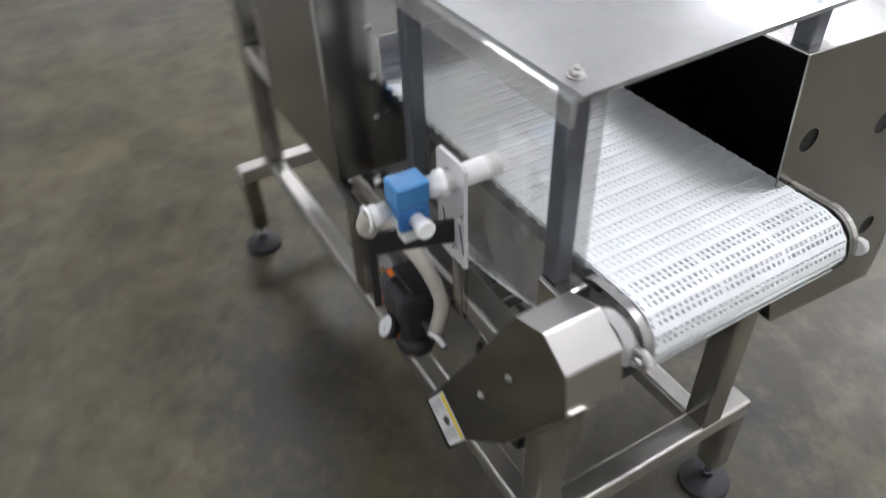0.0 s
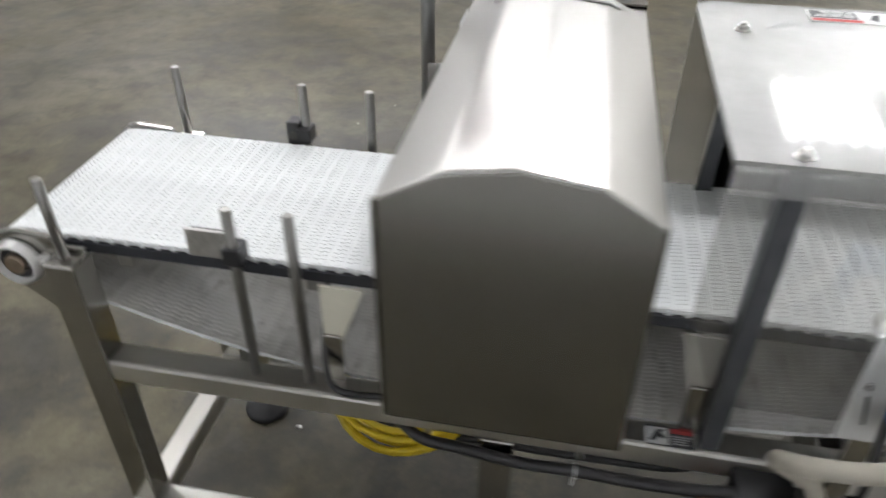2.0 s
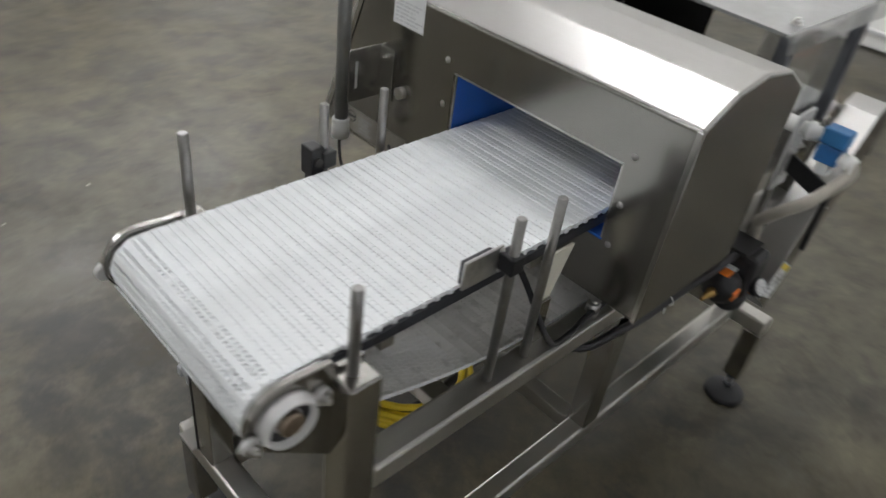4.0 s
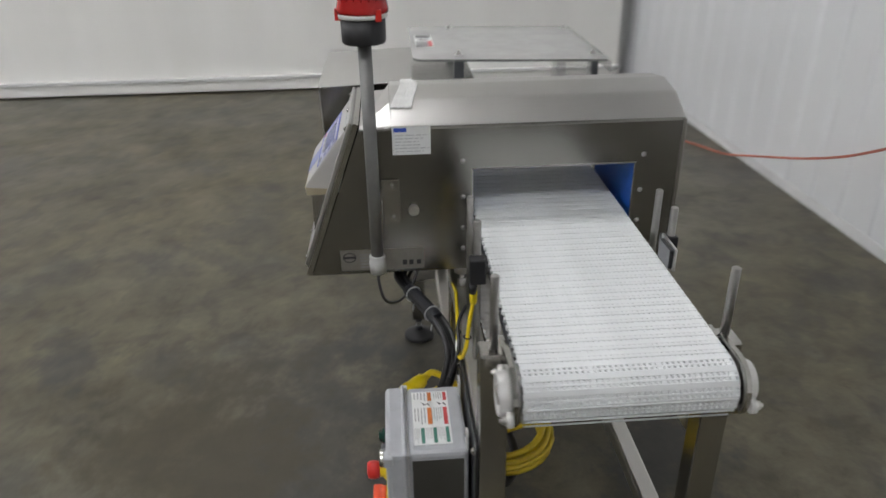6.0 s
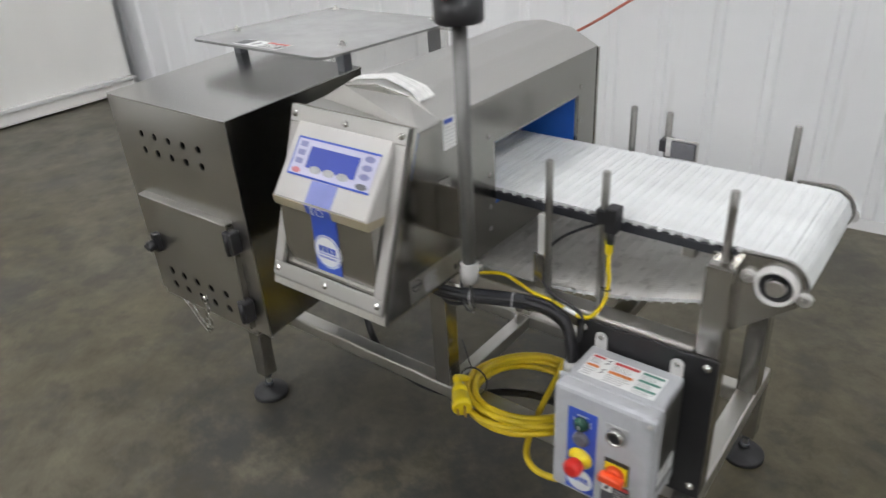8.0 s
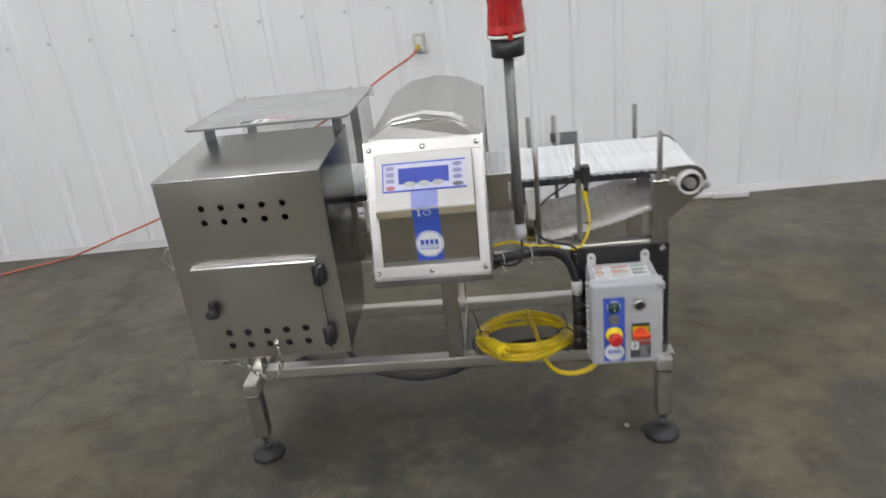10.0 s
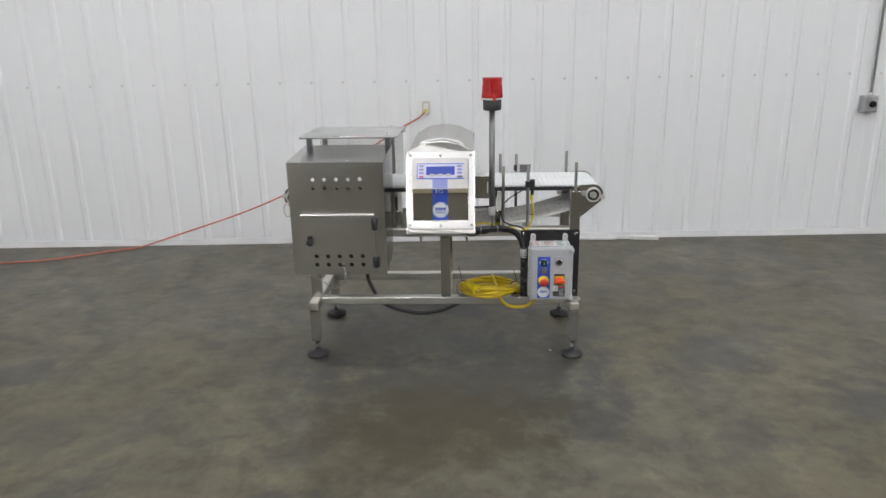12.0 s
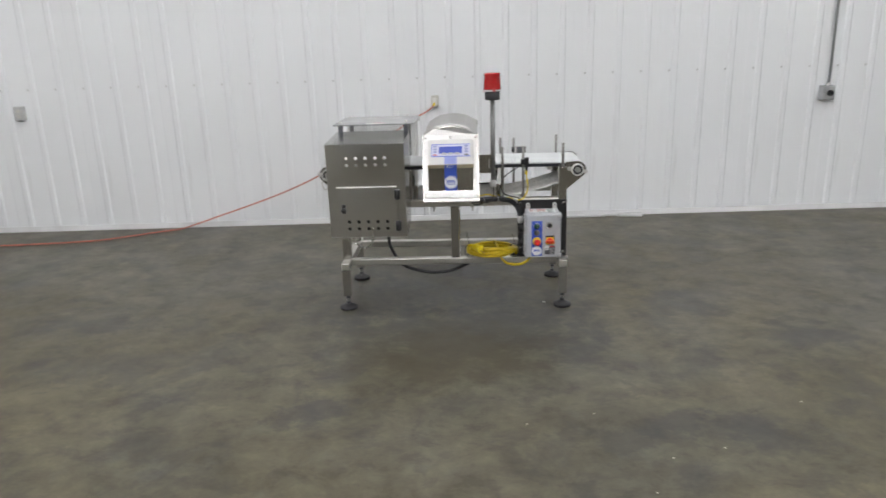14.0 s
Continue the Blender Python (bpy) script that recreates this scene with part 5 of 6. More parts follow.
# ---- beacon on its pole ----
def build_beacon():
    b = thing("warning_beacon", "red warning beacon on a grey steel pole bracketed to the detector", "beacon", (0.248, -0.421, 0.8))
    x, y = 0.248, -0.421
    bm = B()
    cyl(bm, (x, y, 0.825), (x, y, 1.296), 0.0135, n=24)
    part("pole", bm, pole_grey, b, "grey steel pole")
    bm = B()
    lathe(bm, (x, y, 0.792), (0, 0, 1), [(0, 0.018), (0.026, 0.019), (0.028, 0.017), (0.040, 0.0185), (0.043, 0.016)], 24)
    part("coupling", bm, coupling_grey, b, "light grey pipe coupling")
    # bracket to the detector
    br = B()
    box(br, 0.166, 0.246, -0.4090, -0.405, 0.872, 0.980, 0.001)
    box(br, 0.1655, 0.1695, -0.405, -0.365, 0.872, 0.980, 0.001)
    brk = part("bracket", br, steel, b, "slotted steel bracket")
    part("slot", box(B(), 0.224, 0.230, -0.4095, -0.4045, 0.900, 0.955), grey_light, brk)
    fixings(brk, "bolt", bright, [((0.170, -0.382, z), (1, 0, 0)) for z in (0.888, 0.964)], 0.006, 0.008, hexbolt)
    bm = B()
    lathe(bm, (x, y, 1.292), (0, 0, 1), [(0, 0.017), (0.004, 0.040), (0.008, 0.0425), (0.052, 0.0430)], 36)
    part("base", bm, black, b, "black beacon base")
    bm = B()
    lathe(bm, (x, y, 1.344), (0, 0, 1), [(0, 0.0475), (0.007, 0.0485), (0.009, 0.045)], 36)
    part("band", bm, white_plastic, b, "pale band between base and lens")
    bm = B()
    prof = [(0, 0.0490), (0.006, 0.0500), (0.013, 0.0485), (0.022, 0.0465), (0.044, 0.0440), (0.062, 0.0435), (0.080, 0.0450), (0.0885, 0.0455), (0.0905, 0.0440), (0.091, 0.020)]
    lathe(bm, (x, y, 1.353), (0, 0, 1), prof, 40)
    lens = part("lens", bm, dome, b, "ribbed red lens")
    bm = B()
    for i in range(20):
        a = 2 * math.pi * i / 20
        c, s = math.cos(a), math.sin(a)
        cyl(bm, (x + 0.0462 * c, y + 0.0462 * s, 1.376), (x + 0.0432 * c, y + 0.0432 * s, 1.414), 0.0016, n=6)
    part("lens_rib", bm, dome, lens)
    bm = B()
    for i in range(3):
        a = radians(40 + 120 * i)
        c, s = math.cos(a), math.sin(a)
        bm = B()
        box(bm, x + 0.047 * c - 0.006, x + 0.047 * c + 0.006, y + 0.047 * s - 0.006, y + 0.047 * s + 0.006, 1.340, 1.362, 0.002)
        part("clip", bm, red, lens)
    pts = [(x, y, 0.795), (x + 0.002, y, 0.765), (x - 0.004, y + 0.012, 0.715), (x - 0.04, y + 0.04, 0.688), (x - 0.075, y + 0.07, 0.700), (x - 0.09, y + 0.09, 0.741)]
    part("lead", tube(B(), curve_through(pts, 6), 0.0036, 8), grey_cable, b)


# ---- reject bin ----
def bulge(bm, x0, x1, z0, z1, depth):
    """Let a thin upright sheet belly a little towards the aisle, as folded sheet does."""
    for cuts in range(3):
        es = [e for e in bm.edges if e.calc_length() > 0.035]
        bmesh.ops.subdivide_edges(bm, edges=es, cuts=1)
        bmesh.ops.triangulate(bm, faces=bm.faces[:])
    for v in bm.verts:
        u, w = (v.co.x - x0) / (x1 - x0), (v.co.z - z0) / (z1 - z0)
        if 0 < u < 1 and 0 < w < 1:
            v.co.y -= depth * math.sin(math.pi * u) ** 0.8 * math.sin(math.pi * w) ** 0.8
    bm.normal_update()
    for f in bm.faces:
        f.smooth = True
    for e in bm.edges:
        if len(e.link_faces) == 2 and e.calc_face_angle(0) > 0.6:
            e.smooth = False
    return bm


def build_bin():
    b = thing("reject_bin", "stainless steel reject bin with vent holes, hinged door and black hinges", "cabinet", (-0.478, -0.36, 0.54))
    x0, x1 = -0.702, -0.256
    ft, fb = Vector((0, -0.568, 1.082)), Vector((0, -0.558, 0.538))
    # front with holes
    holes = [(x, z, 0.0092) for z in (1.004, 0.964) for x in (-0.584, -0.530, -0.475, -0.420, -0.365)]
    def put(u, v, w):
        k = (v - 0.538) / 0.544
        return (u, -0.558 - 0.010 * k + w, v)
    bm = sheet(B(), [(x0, 0.538), (x1, 0.538), (x1, 1.082), (x0, 1.082)], holes, put, 0.003)
    bulge(bm, x0, x1, 0.830, 1.082, 0.0075)
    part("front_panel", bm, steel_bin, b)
    for u, v, r in holes:
        p = put(u, v, -0.0004)
        bm = B()
        for i in range(20):
            a0, a1 = 2 * math.pi * i / 20, 2 * math.pi * (i + 1) / 20
            bm.faces.new([bm.verts.new((p[0] + q * math.cos(a), p[1], p[2] + q * math.sin(a))) for q, a in ((r, a0), (r + 0.0018, a0), (r + 0.0018, a1), (r, a1))])
        bmesh.ops.remove_doubles(bm, verts=bm.verts, dist=0.0001)
        part("hole_rim", bm, bright, b)
    # sides: slanting lower back corner; their shade is painted in by darker steel
    out = [(-0.5645, 1.083), (-0.555, 0.541), (-0.285, 0.560), (-0.170, 0.900), (-0.152, 1.096)]
    side_holes = [(-0.210, 0.958, 0.018), (-0.385, 0.930, 0.018), (-0.470, 0.700, 0.018)]
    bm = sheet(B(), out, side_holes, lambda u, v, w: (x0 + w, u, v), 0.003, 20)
    part("side_panel", bm, steel_side_shaded, b)
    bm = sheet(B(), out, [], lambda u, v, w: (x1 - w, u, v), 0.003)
    part("side_panel", bm, steel_side_shaded, b)
    top = B()
    prism(top, [(-0.570, 1.082), (-0.150, 1.0965), (-0.150, 1.0995), (-0.570, 1.085)], "x", x0 - 0.001, x1 + 0.001, 0.0012)
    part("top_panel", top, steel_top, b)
    bm = B()
    prism(bm, [(-0.555, 0.541), (-0.285, 0.560), (-0.285, 0.563), (-0.555, 0.544)], "x", x0 + 0.0032, x1 - 0.0032)
    part("bottom_panel", bm, steel_y, b)
    # black sheets added so that the bin's inside reads dark
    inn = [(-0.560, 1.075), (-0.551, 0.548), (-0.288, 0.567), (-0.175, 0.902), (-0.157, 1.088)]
    part("dark_sheet", prism(B(), inn, "x", x0 + 0.0040, x0 + 0.0055), inside_black, b, "black sheet added to darken the inside")
    part("dark_sheet", prism(B(), inn, "x", x1 - 0.0055, x1 - 0.0040), inside_black, b, "black sheet added to darken the inside")
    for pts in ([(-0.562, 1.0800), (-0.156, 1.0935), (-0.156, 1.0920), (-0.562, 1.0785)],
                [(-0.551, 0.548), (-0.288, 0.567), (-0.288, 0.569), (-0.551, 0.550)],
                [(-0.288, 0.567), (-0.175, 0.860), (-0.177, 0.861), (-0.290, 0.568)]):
        part("dark_sheet", prism(B(), pts, "x", x0 + 0.006, x1 - 0.006), inside_black, b, "black sheet added to darken the inside")
    part("dark_sheet", box(B(), x0 + 0.006, x1 - 0.006, -0.5575, -0.556, 0.560, 0.940), inside_black, b, "black sheet added to darken the inside")
    # brackets to the conveyor rail
    for x in (-0.62, -0.34):
        part("bracket", box(B(), x - 0.02, x + 0.02, -0.285, FY - 0.025, 0.640, 0.675, 0.002), steel, b)
        part("bracket", box(B(), x - 0.02, x + 0.02, -0.292, -0.262, 0.620, 0.690, 0.002), steel, b)
    # rain strip over the door
    bm = B()
    prism(bm, [(-0.562, 0.8400), (-0.585, 0.8390), (-0.587, 0.8375), (-0.587, 0.8300), (-0.5845, 0.8300), (-0.5840, 0.8365), (-0.562, 0.8370)], "x", -0.650, -0.306)
    part("drip_strip", bm, steel_bin, b, "bright folded strip over the door")
    # door
    dh = [(x, z, 0.0108) for z in (0.637, 0.595) for x in (-0.586, -0.531, -0.476, -0.421, -0.366)]
    bm = sheet(B(), [(-0.645, 0.552), (-0.305, 0.552), (-0.305, 0.832), (-0.645, 0.832)], dh, lambda u, v, w: (u, -0.580 + w, v), 0.0030)
    bulge(bm, -0.645, -0.305, 0.552, 0.832, 0.0080)
    door = part("door", bm, steel_bin, b, "flat stainless bin door with two rows of vent holes")
    # black sheet added behind the vent holes to make them dark
    part("door_dark_sheet", box(B(), -0.640, -0.310, -0.5765, -0.5725, 0.556, 0.828), inside_black, door, "black sheet added to darken the door holes")
    bm = B()
    for u0, u1, v0, v1 in ((-0.645, -0.641, 0.552, 0.832), (-0.309, -0.305, 0.552, 0.832), (-0.641, -0.309, 0.552, 0.556), (-0.641, -0.309, 0.828, 0.832)):
        box(bm, u0, u1, -0.577, -0.560, v0, v1)
    part("door_return", bm, steel, door)
    for z in (0.795, 0.610):
        bm = B()
        box(bm, -0.318, -0.288, -0.592, -0.562, z - 0.028, z + 0.028, 0.004)
        cyl(bm, (-0.303, -0.590, z - 0.029), (-0.303, -0.590, z + 0.029), 0.0065, n=14)
        part("hinge", bm, black, b, "black plastic hinge")
    bm = B()
    box(bm, -0.622, -0.600, -0.600, -0.580, 0.690, 0.742, 0.005)
    lt = part("latch", bm, black, door, "black quarter-turn latch")
    bm = B()
    lathe(bm, (-0.611, -0.600, 0.712), (0, -1, 0), [(0, 0.014), (0.016, 0.014), (0.020, 0.010)], 18)
    box(bm, -0.625, -0.597, -0.622, -0.612, 0.707, 0.717, 0.003)
    part("knob", bm, black, door)
    # ring and chain
    bm = B()
    ring = [Vector((x0 - 0.018 + 0.018 * math.cos(a), -0.53, 0.852 + 0.032 * math.sin(a))) for a in [2 * math.pi * i / 22 for i in range(22)]]
    tube(bm, ring, 0.004, 8, True)
    part("pull_ring", bm, zinc, b, "steel ring handle on the side")
    chain(b)
    return b


def chain(parent):
    """Short steel chain looping from the door down to the bin's underside."""
    pts = curve_through([(-0.455, -0.586, 0.594), (-0.452, -0.592, 0.560), (-0.462, -0.590, 0.510), (-0.500, -0.575, 0.480), (-0.545, -0.565, 0.492), (-0.585, -0.560, 0.520), (-0.625, -0.556, 0.536)], 40)
    length, last, k = 0.0, pts[0], 0
    first = None
    for p, q in zip(pts, pts[1:]):
        length += (q - p).length
        if length >= 0.0165 * k:
            d = (q - p).normalized()
            if first is None:
                bm = B()
                loop = []
                for i in range(16):
                    a = 2 * math.pi * i / 16
                    c, s = math.cos(a), math.sin(a)
                    loop.append(Vector((0.0065 * c, 0, 0.0065 * s + (0.0055 if s > 0.01 else -0.0055 if s < -0.01 else 0))))
                tube(bm, loop, 0.0019, 6, True)
                first = bpy.data.meshes.new("chain_link")
                bm.to_mesh(first)
                bm.free()
                first.materials.append(bright)
            ob = new("chain_link", first)
            ob.parent = parent
            rot = d.to_track_quat("Z", "Y").to_matrix().to_4x4() @ Matrix.Rotation(radians(90 * (k % 2) + 25), 4, "Z")
            ob.matrix_basis = Matrix.Translation(p - ORIGIN[parent]) @ rot
            k += 1
    bm = B()
    cyl(bm, (-0.455, -0.580, 0.597), (-0.455, -0.592, 0.597), 0.0055, n=12)
    lathe(bm, (-0.455, -0.590, 0.597), (0, -1, 0), [(0, 0.009), (0.004, 0.009), (0.006, 0.005)], 14)
    part("chain_pin", bm, bright, parent)
    bm = B()
    box(bm, -0.640, -0.612, -0.560, -0.545, 0.522, 0.5375, 0.002)
    part("snap_hook", bm, bright, parent)


# ---- control box ----
def build_control_box():
    p = thing("mounting_plate", "black painted plate bolted to the conveyor's uprights", "plate", (0.55, -0.25, 0.31))
    y = FY - 0.025
    part("plate", box(B(), 0.402, 0.702, y - 0.007, y - 0.0005, 0.305, 0.668, 0.002), black_paint, p)
    fixings(p, "bolt", bright, [((x, y - 0.007, z), (0, -1, 0)) for x, z in ((0.418, 0.648), (0.682, 0.648), (0.682, 0.335), (0.418, 0.330))], 0.0068, 0.006)
    part("foot_angle", box(B(), 0.655, 0.712, y - 0.060, y - 0.007, 0.3035, 0.307, 0.001), steel_y, p)

    c = thing("control_box", "grey fibreglass control box with push buttons and warning labels", "control box", (0.545, -0.33, 0.35))
    yb, ym, yf = y - 0.012, -0.372, -0.416
    x0, x1, z0, z1 = 0.440, 0.650, 0.348, 0.618
    part("body", box(B(), x0 + 0.004, x1 - 0.004, ym, yb, z0 + 0.004, z1 - 0.002, 0.008), grey_box, c)
    lid = part("lid", box(B(), x0, x1, yf, ym - 0.003, z0, z1, 0.009), grey_box, c, "grey fibreglass lid")
    part("gasket", box(B(), x0 + 0.006, x1 - 0.006, ym - 0.003, ym, z0 + 0.006, z1 - 0.006), grey_light, c)
    part("lid_rim", box(B(), x0 - 0.003, x1 + 0.003, ym - 0.012, ym - 0.0035, z0 - 0.003, z1 + 0.003, 0.004), grey_box, c)
    for x in (0.464, 0.627):
        for z, s in ((0.634, 1), (0.334, -1)):
            bm = sheet(B(), [(x + 0.013 * math.cos(a), z + s * 0.006 + 0.013 * math.sin(a)) for a in [math.pi * s * i / 10 for i in range(11)]][::s] + ([(x - 0.013, z - 0.020), (x + 0.013, z - 0.020)] if s > 0 else [(x + 0.013, z + 0.020), (x - 0.013, z + 0.020)][::-1][::-1]),
                       [(x, z + s * 0.006, 0.0055)], lambda u, v, w: (u, yb - 0.004 + w, v), 0.0035, 14)
            tab = part("mounting_tab", bm, grey_light, c, "rounded mounting tab")
            bm = B()
            screw(bm, (x, yb - 0.003, z + s * 0.006), (0, -1, 0), 0.0045, 0.004)
            part("screw", bm, bright, tab)
    # lid corner lugs and hinge knuckles
    for z in (z0 + 0.012, z1 - 0.014):
        bm = B()
        box(bm, x1 - 0.022, x1 + 0.004, yf - 0.003, yf + 0.014, z - 0.012, z + 0.012, 0.004)
        lug = part("lid_lug", bm, grey_box, c)
        bm = B()
        screw(bm, (x1 - 0.007, yf - 0.003, z), (0, -1, 0), 0.004, 0.004)
        part("screw", bm, zinc, lug)
    for i in range(14):
        z = z0 + 0.018 + i * 0.0185
        bm = B()
        cyl(bm, (x0 - 0.005, ym - 0.002, z - 0.007), (x0 - 0.005, ym - 0.002, z + 0.007), 0.005, n=10)
        part("hinge_knuckle", bm, grey_light, c)
    f = Face((x0, yf, z0), (1, 0, 0), (0, 0, 1))
    panel = part("panel_strip", f.slab(B(), 0.035, 0.098, 0.012, 0.228, 0.0003, 0.0011), panel_blue, c, "blue legend strip")
    bm = B()
    f.disc(bm, 0.066, 0.044, 0.029, 0.029, 0.0012, 0.0016, 32)
    bd = part("badge", bm, label_white, c, "round white badge with blue marks")
    mk = B()
    for i in range(4):
        f.slab(mk, 0.048 + 0.0095 * i, 0.055 + 0.0095 * i, 0.043, 0.052, 0.0017, 0.0020)
    f.slab(mk, 0.044, 0.088, 0.039, 0.041, 0.0017, 0.0020)
    part("badge_mark", mk, panel_blue, bd)
    leg = B()
    for a in (0.047, 0.083):
        f.slab(leg, a, a + 0.002, 0.190, 0.206, 0.0012, 0.0015)
    f.slab(leg, 0.055, 0.078, 0.213, 0.216, 0.0012, 0.0015)
    part("legend", leg, label_white, panel)
    # start button, lamp, emergency stop
    bm = B()
    lathe(bm, f.at(0.066, 0.196, 0.0005), f.n, [(0, 0.0165), (0.006, 0.0165), (0.009, 0.0150), (0.009, 0.0125), (0.014, 0.0115), (0.016, 0.008)], 28)
    part("start_button", bm, green_lens, c, "dark green start button")
    bm = B()
    f.slab(bm, 0.0650, 0.0672, 0.191, 0.201, 0.0165, 0.0170)
    part("button_mark", bm, label_white, c)
    bm = B()
    lathe(bm, f.at(0.066, 0.157, 0.0005), f.n, [(0, 0.0170), (0.006, 0.0170), (0.010, 0.0150), (0.012, 0.011)], 28)
    part("pilot_lamp", bm, grey_lens, c, "frosted grey pilot lamp, unlit")
    bm = B()
    lathe(bm, f.at(0.066, 0.104, 0.0005), f.n, [(0, 0.0260), (0.003, 0.0260), (0.005, 0.0240), (0.012, 0.0165), (0.018, 0.0155)], 32)
    es = part("emergency_stop", bm, yellow_new, c, "yellow collar of the emergency stop")
    bm = B()
    lathe(bm, f.at(0.066, 0.104, 0.018), f.n, [(0, 0.012), (0.003, 0.0180), (0.010, 0.0195), (0.020, 0.0195), (0.026, 0.0165), (0.028, 0.009)], 32)
    part("mushroom_head", bm, red, es, "red mushroom push button")
    # selector with chrome ring
    bm = B()
    f.slab(bm, 0.117, 0.160, 0.180, 0.224, 0.0003, 0.0016)
    sp = part("selector", bm, print_grey, c, "chrome-ringed selector switch")
    bm = B()
    lathe(bm, f.at(0.139, 0.202, 0.0016), f.n, [(0, 0.0185), (0.010, 0.0180), (0.013, 0.0160), (0.013, 0.0135), (0.009, 0.013)], 28)
    part("ring", bm, bright, sp)
    bm = B()
    lathe(bm, f.at(0.139, 0.202, 0.006), f.n, [(0, 0.0128), (0.006, 0.0128), (0.008, 0.011)], 28)
    part("insert", bm, black, sp)
    # rotary disconnect
    bm = B()
    f.slab(bm, 0.118, 0.170, 0.082, 0.138, 0.0003, 0.0014)
    rp = part("disconnect_switch", bm, black, c, "red rotary disconnect on a yellow plate")
    part("yellow_plate", f.slab(B(), 0.120, 0.167, 0.084, 0.128, 0.0014, 0.0040, 0.001), yellow_new, rp)
    bm = B()
    lathe(bm, f.at(0.143, 0.106, 0.004), f.n, [(0, 0.0205), (0.012, 0.0195), (0.014, 0.017)], 28)
    m = Matrix(((*f.r, 0), (*f.u, 0), (*f.n, 0), (0, 0, 0, 1))).transposed()
    m.translation = f.at(0.143, 0.106, 0)
    box(bm, -0.026, 0.026, -0.0085, 0.0085, 0.012, 0.032, 0.004, 2, m)
    part("handle", bm, red_orange, rp, "red rotary handle")
    dg = part("danger_label", f.slab(B(), 0.114, 0.174, 0.020, 0.076, 0.0003, 0.0010), print_dark, c, "black and white hazard label with unreadable print")
    part("pictogram_field", f.slab(B(), 0.115, 0.138, 0.048, 0.075, 0.0011, 0.0014), label_white, dg)
    part("pictogram", f.poly(B(), [(0.122, 0.052), (0.130, 0.056), (0.132, 0.068), (0.126, 0.071), (0.128, 0.062), (0.121, 0.060)], 0.0015, 0.0018), print_dark, dg)
    part("red_band", f.slab(B(), 0.140, 0.172, 0.066, 0.074, 0.0011, 0.0014), red_dim, dg)
    part("print", bars(B(), f, 0.142, 0.172, 0.024, 0.062, 6, 0.0011, 0.0014), print_grey, dg)
    # labels on top
    t = Face((0.5445, -0.317, z1 - 0.002), (1, 0, 0), (0, 1, 0))
    w = part("warning_label", t.slab(B(), -0.082, 0.078, -0.044, 0.030, 0.0003, 0.0008), label_white, c, "white warning label with red, orange and green bands")
    for nm, m, rects in (("red_band", red_dim, ((-0.078, -0.052, 0.020, 0.027), (-0.030, 0.022, 0.018, 0.026))),
                         ("orange_band", orange_print, ((-0.079, -0.052, -0.012, -0.004), (-0.030, 0.020, -0.014, -0.005))),
                         ("green_band", green_print, ((0.030, 0.074, 0.019, 0.026), (0.030, 0.074, -0.005, 0.002), (0.030, 0.074, -0.029, -0.022)))):
        for a0, a1, b0, b1 in rects:
            part(nm, t.slab(B(), a0, a1, b0, b1, 0.0009, 0.0012), m, w)
    for a, b in ((-0.042, 0.016), (-0.042, -0.016)):
        part("pictogram", t.poly(B(), [(a - 0.006, b - 0.010), (a + 0.004, b - 0.004), (a, b + 0.002), (a + 0.008, b + 0.010), (a - 0.003, b + 0.005), (a + 0.001, b - 0.001)], 0.0009, 0.0012), print_dark, w)
    for i, (a0, a1, b0, b1) in enumerate(((-0.078, -0.052, 0.000, 0.018), (-0.078, -0.052, -0.042, -0.014), (-0.030, 0.022, -0.002, 0.016), (-0.030, 0.020, -0.042, -0.016), (0.030, 0.072, 0.004, 0.017), (0.030, 0.072, -0.020, -0.007), (0.030, 0.072, -0.043, -0.031))):
        part("print", bars(B(), t, a0, a1, b0, b1, 4, 0.0009, 0.0012, 0.4, i), print_grey, w)
    # dark rating plate on the side
    s = Face((x1 - 0.004, -0.318, 0.48), (0, 1, 0), (0, 0, 1))
    dark = part("rating_plate", s.slab(B(), -0.048, 0.050, -0.095, 0.120, 0.0003, 0.0010), grey_dark, c, "dark grey rating plate")
    rl = part("rating_label", s.slab(B(), -0.040, 0.038, -0.080, -0.040, 0.0012, 0.0016), label_white, dark, "white rating label with unreadable print")
    pr = bars(B(), s, -0.034, 0.034, -0.076, -0.050, 4, 0.0017, 0.0020, 0.4)
    s.disc(pr, -0.008, -0.046, 0.010, 0.003, 0.0017, 0.0020)
    part("rating_print", pr, print_grey, dark)
    # cable gland below
    bm = B()
    cyl(bm, (0.487, -0.345, z0 + 0.002), (0.486, -0.345, z0 - 0.012), 0.014, 0.011, 16)
    part("cable_gland", bm, black, c)
    return c


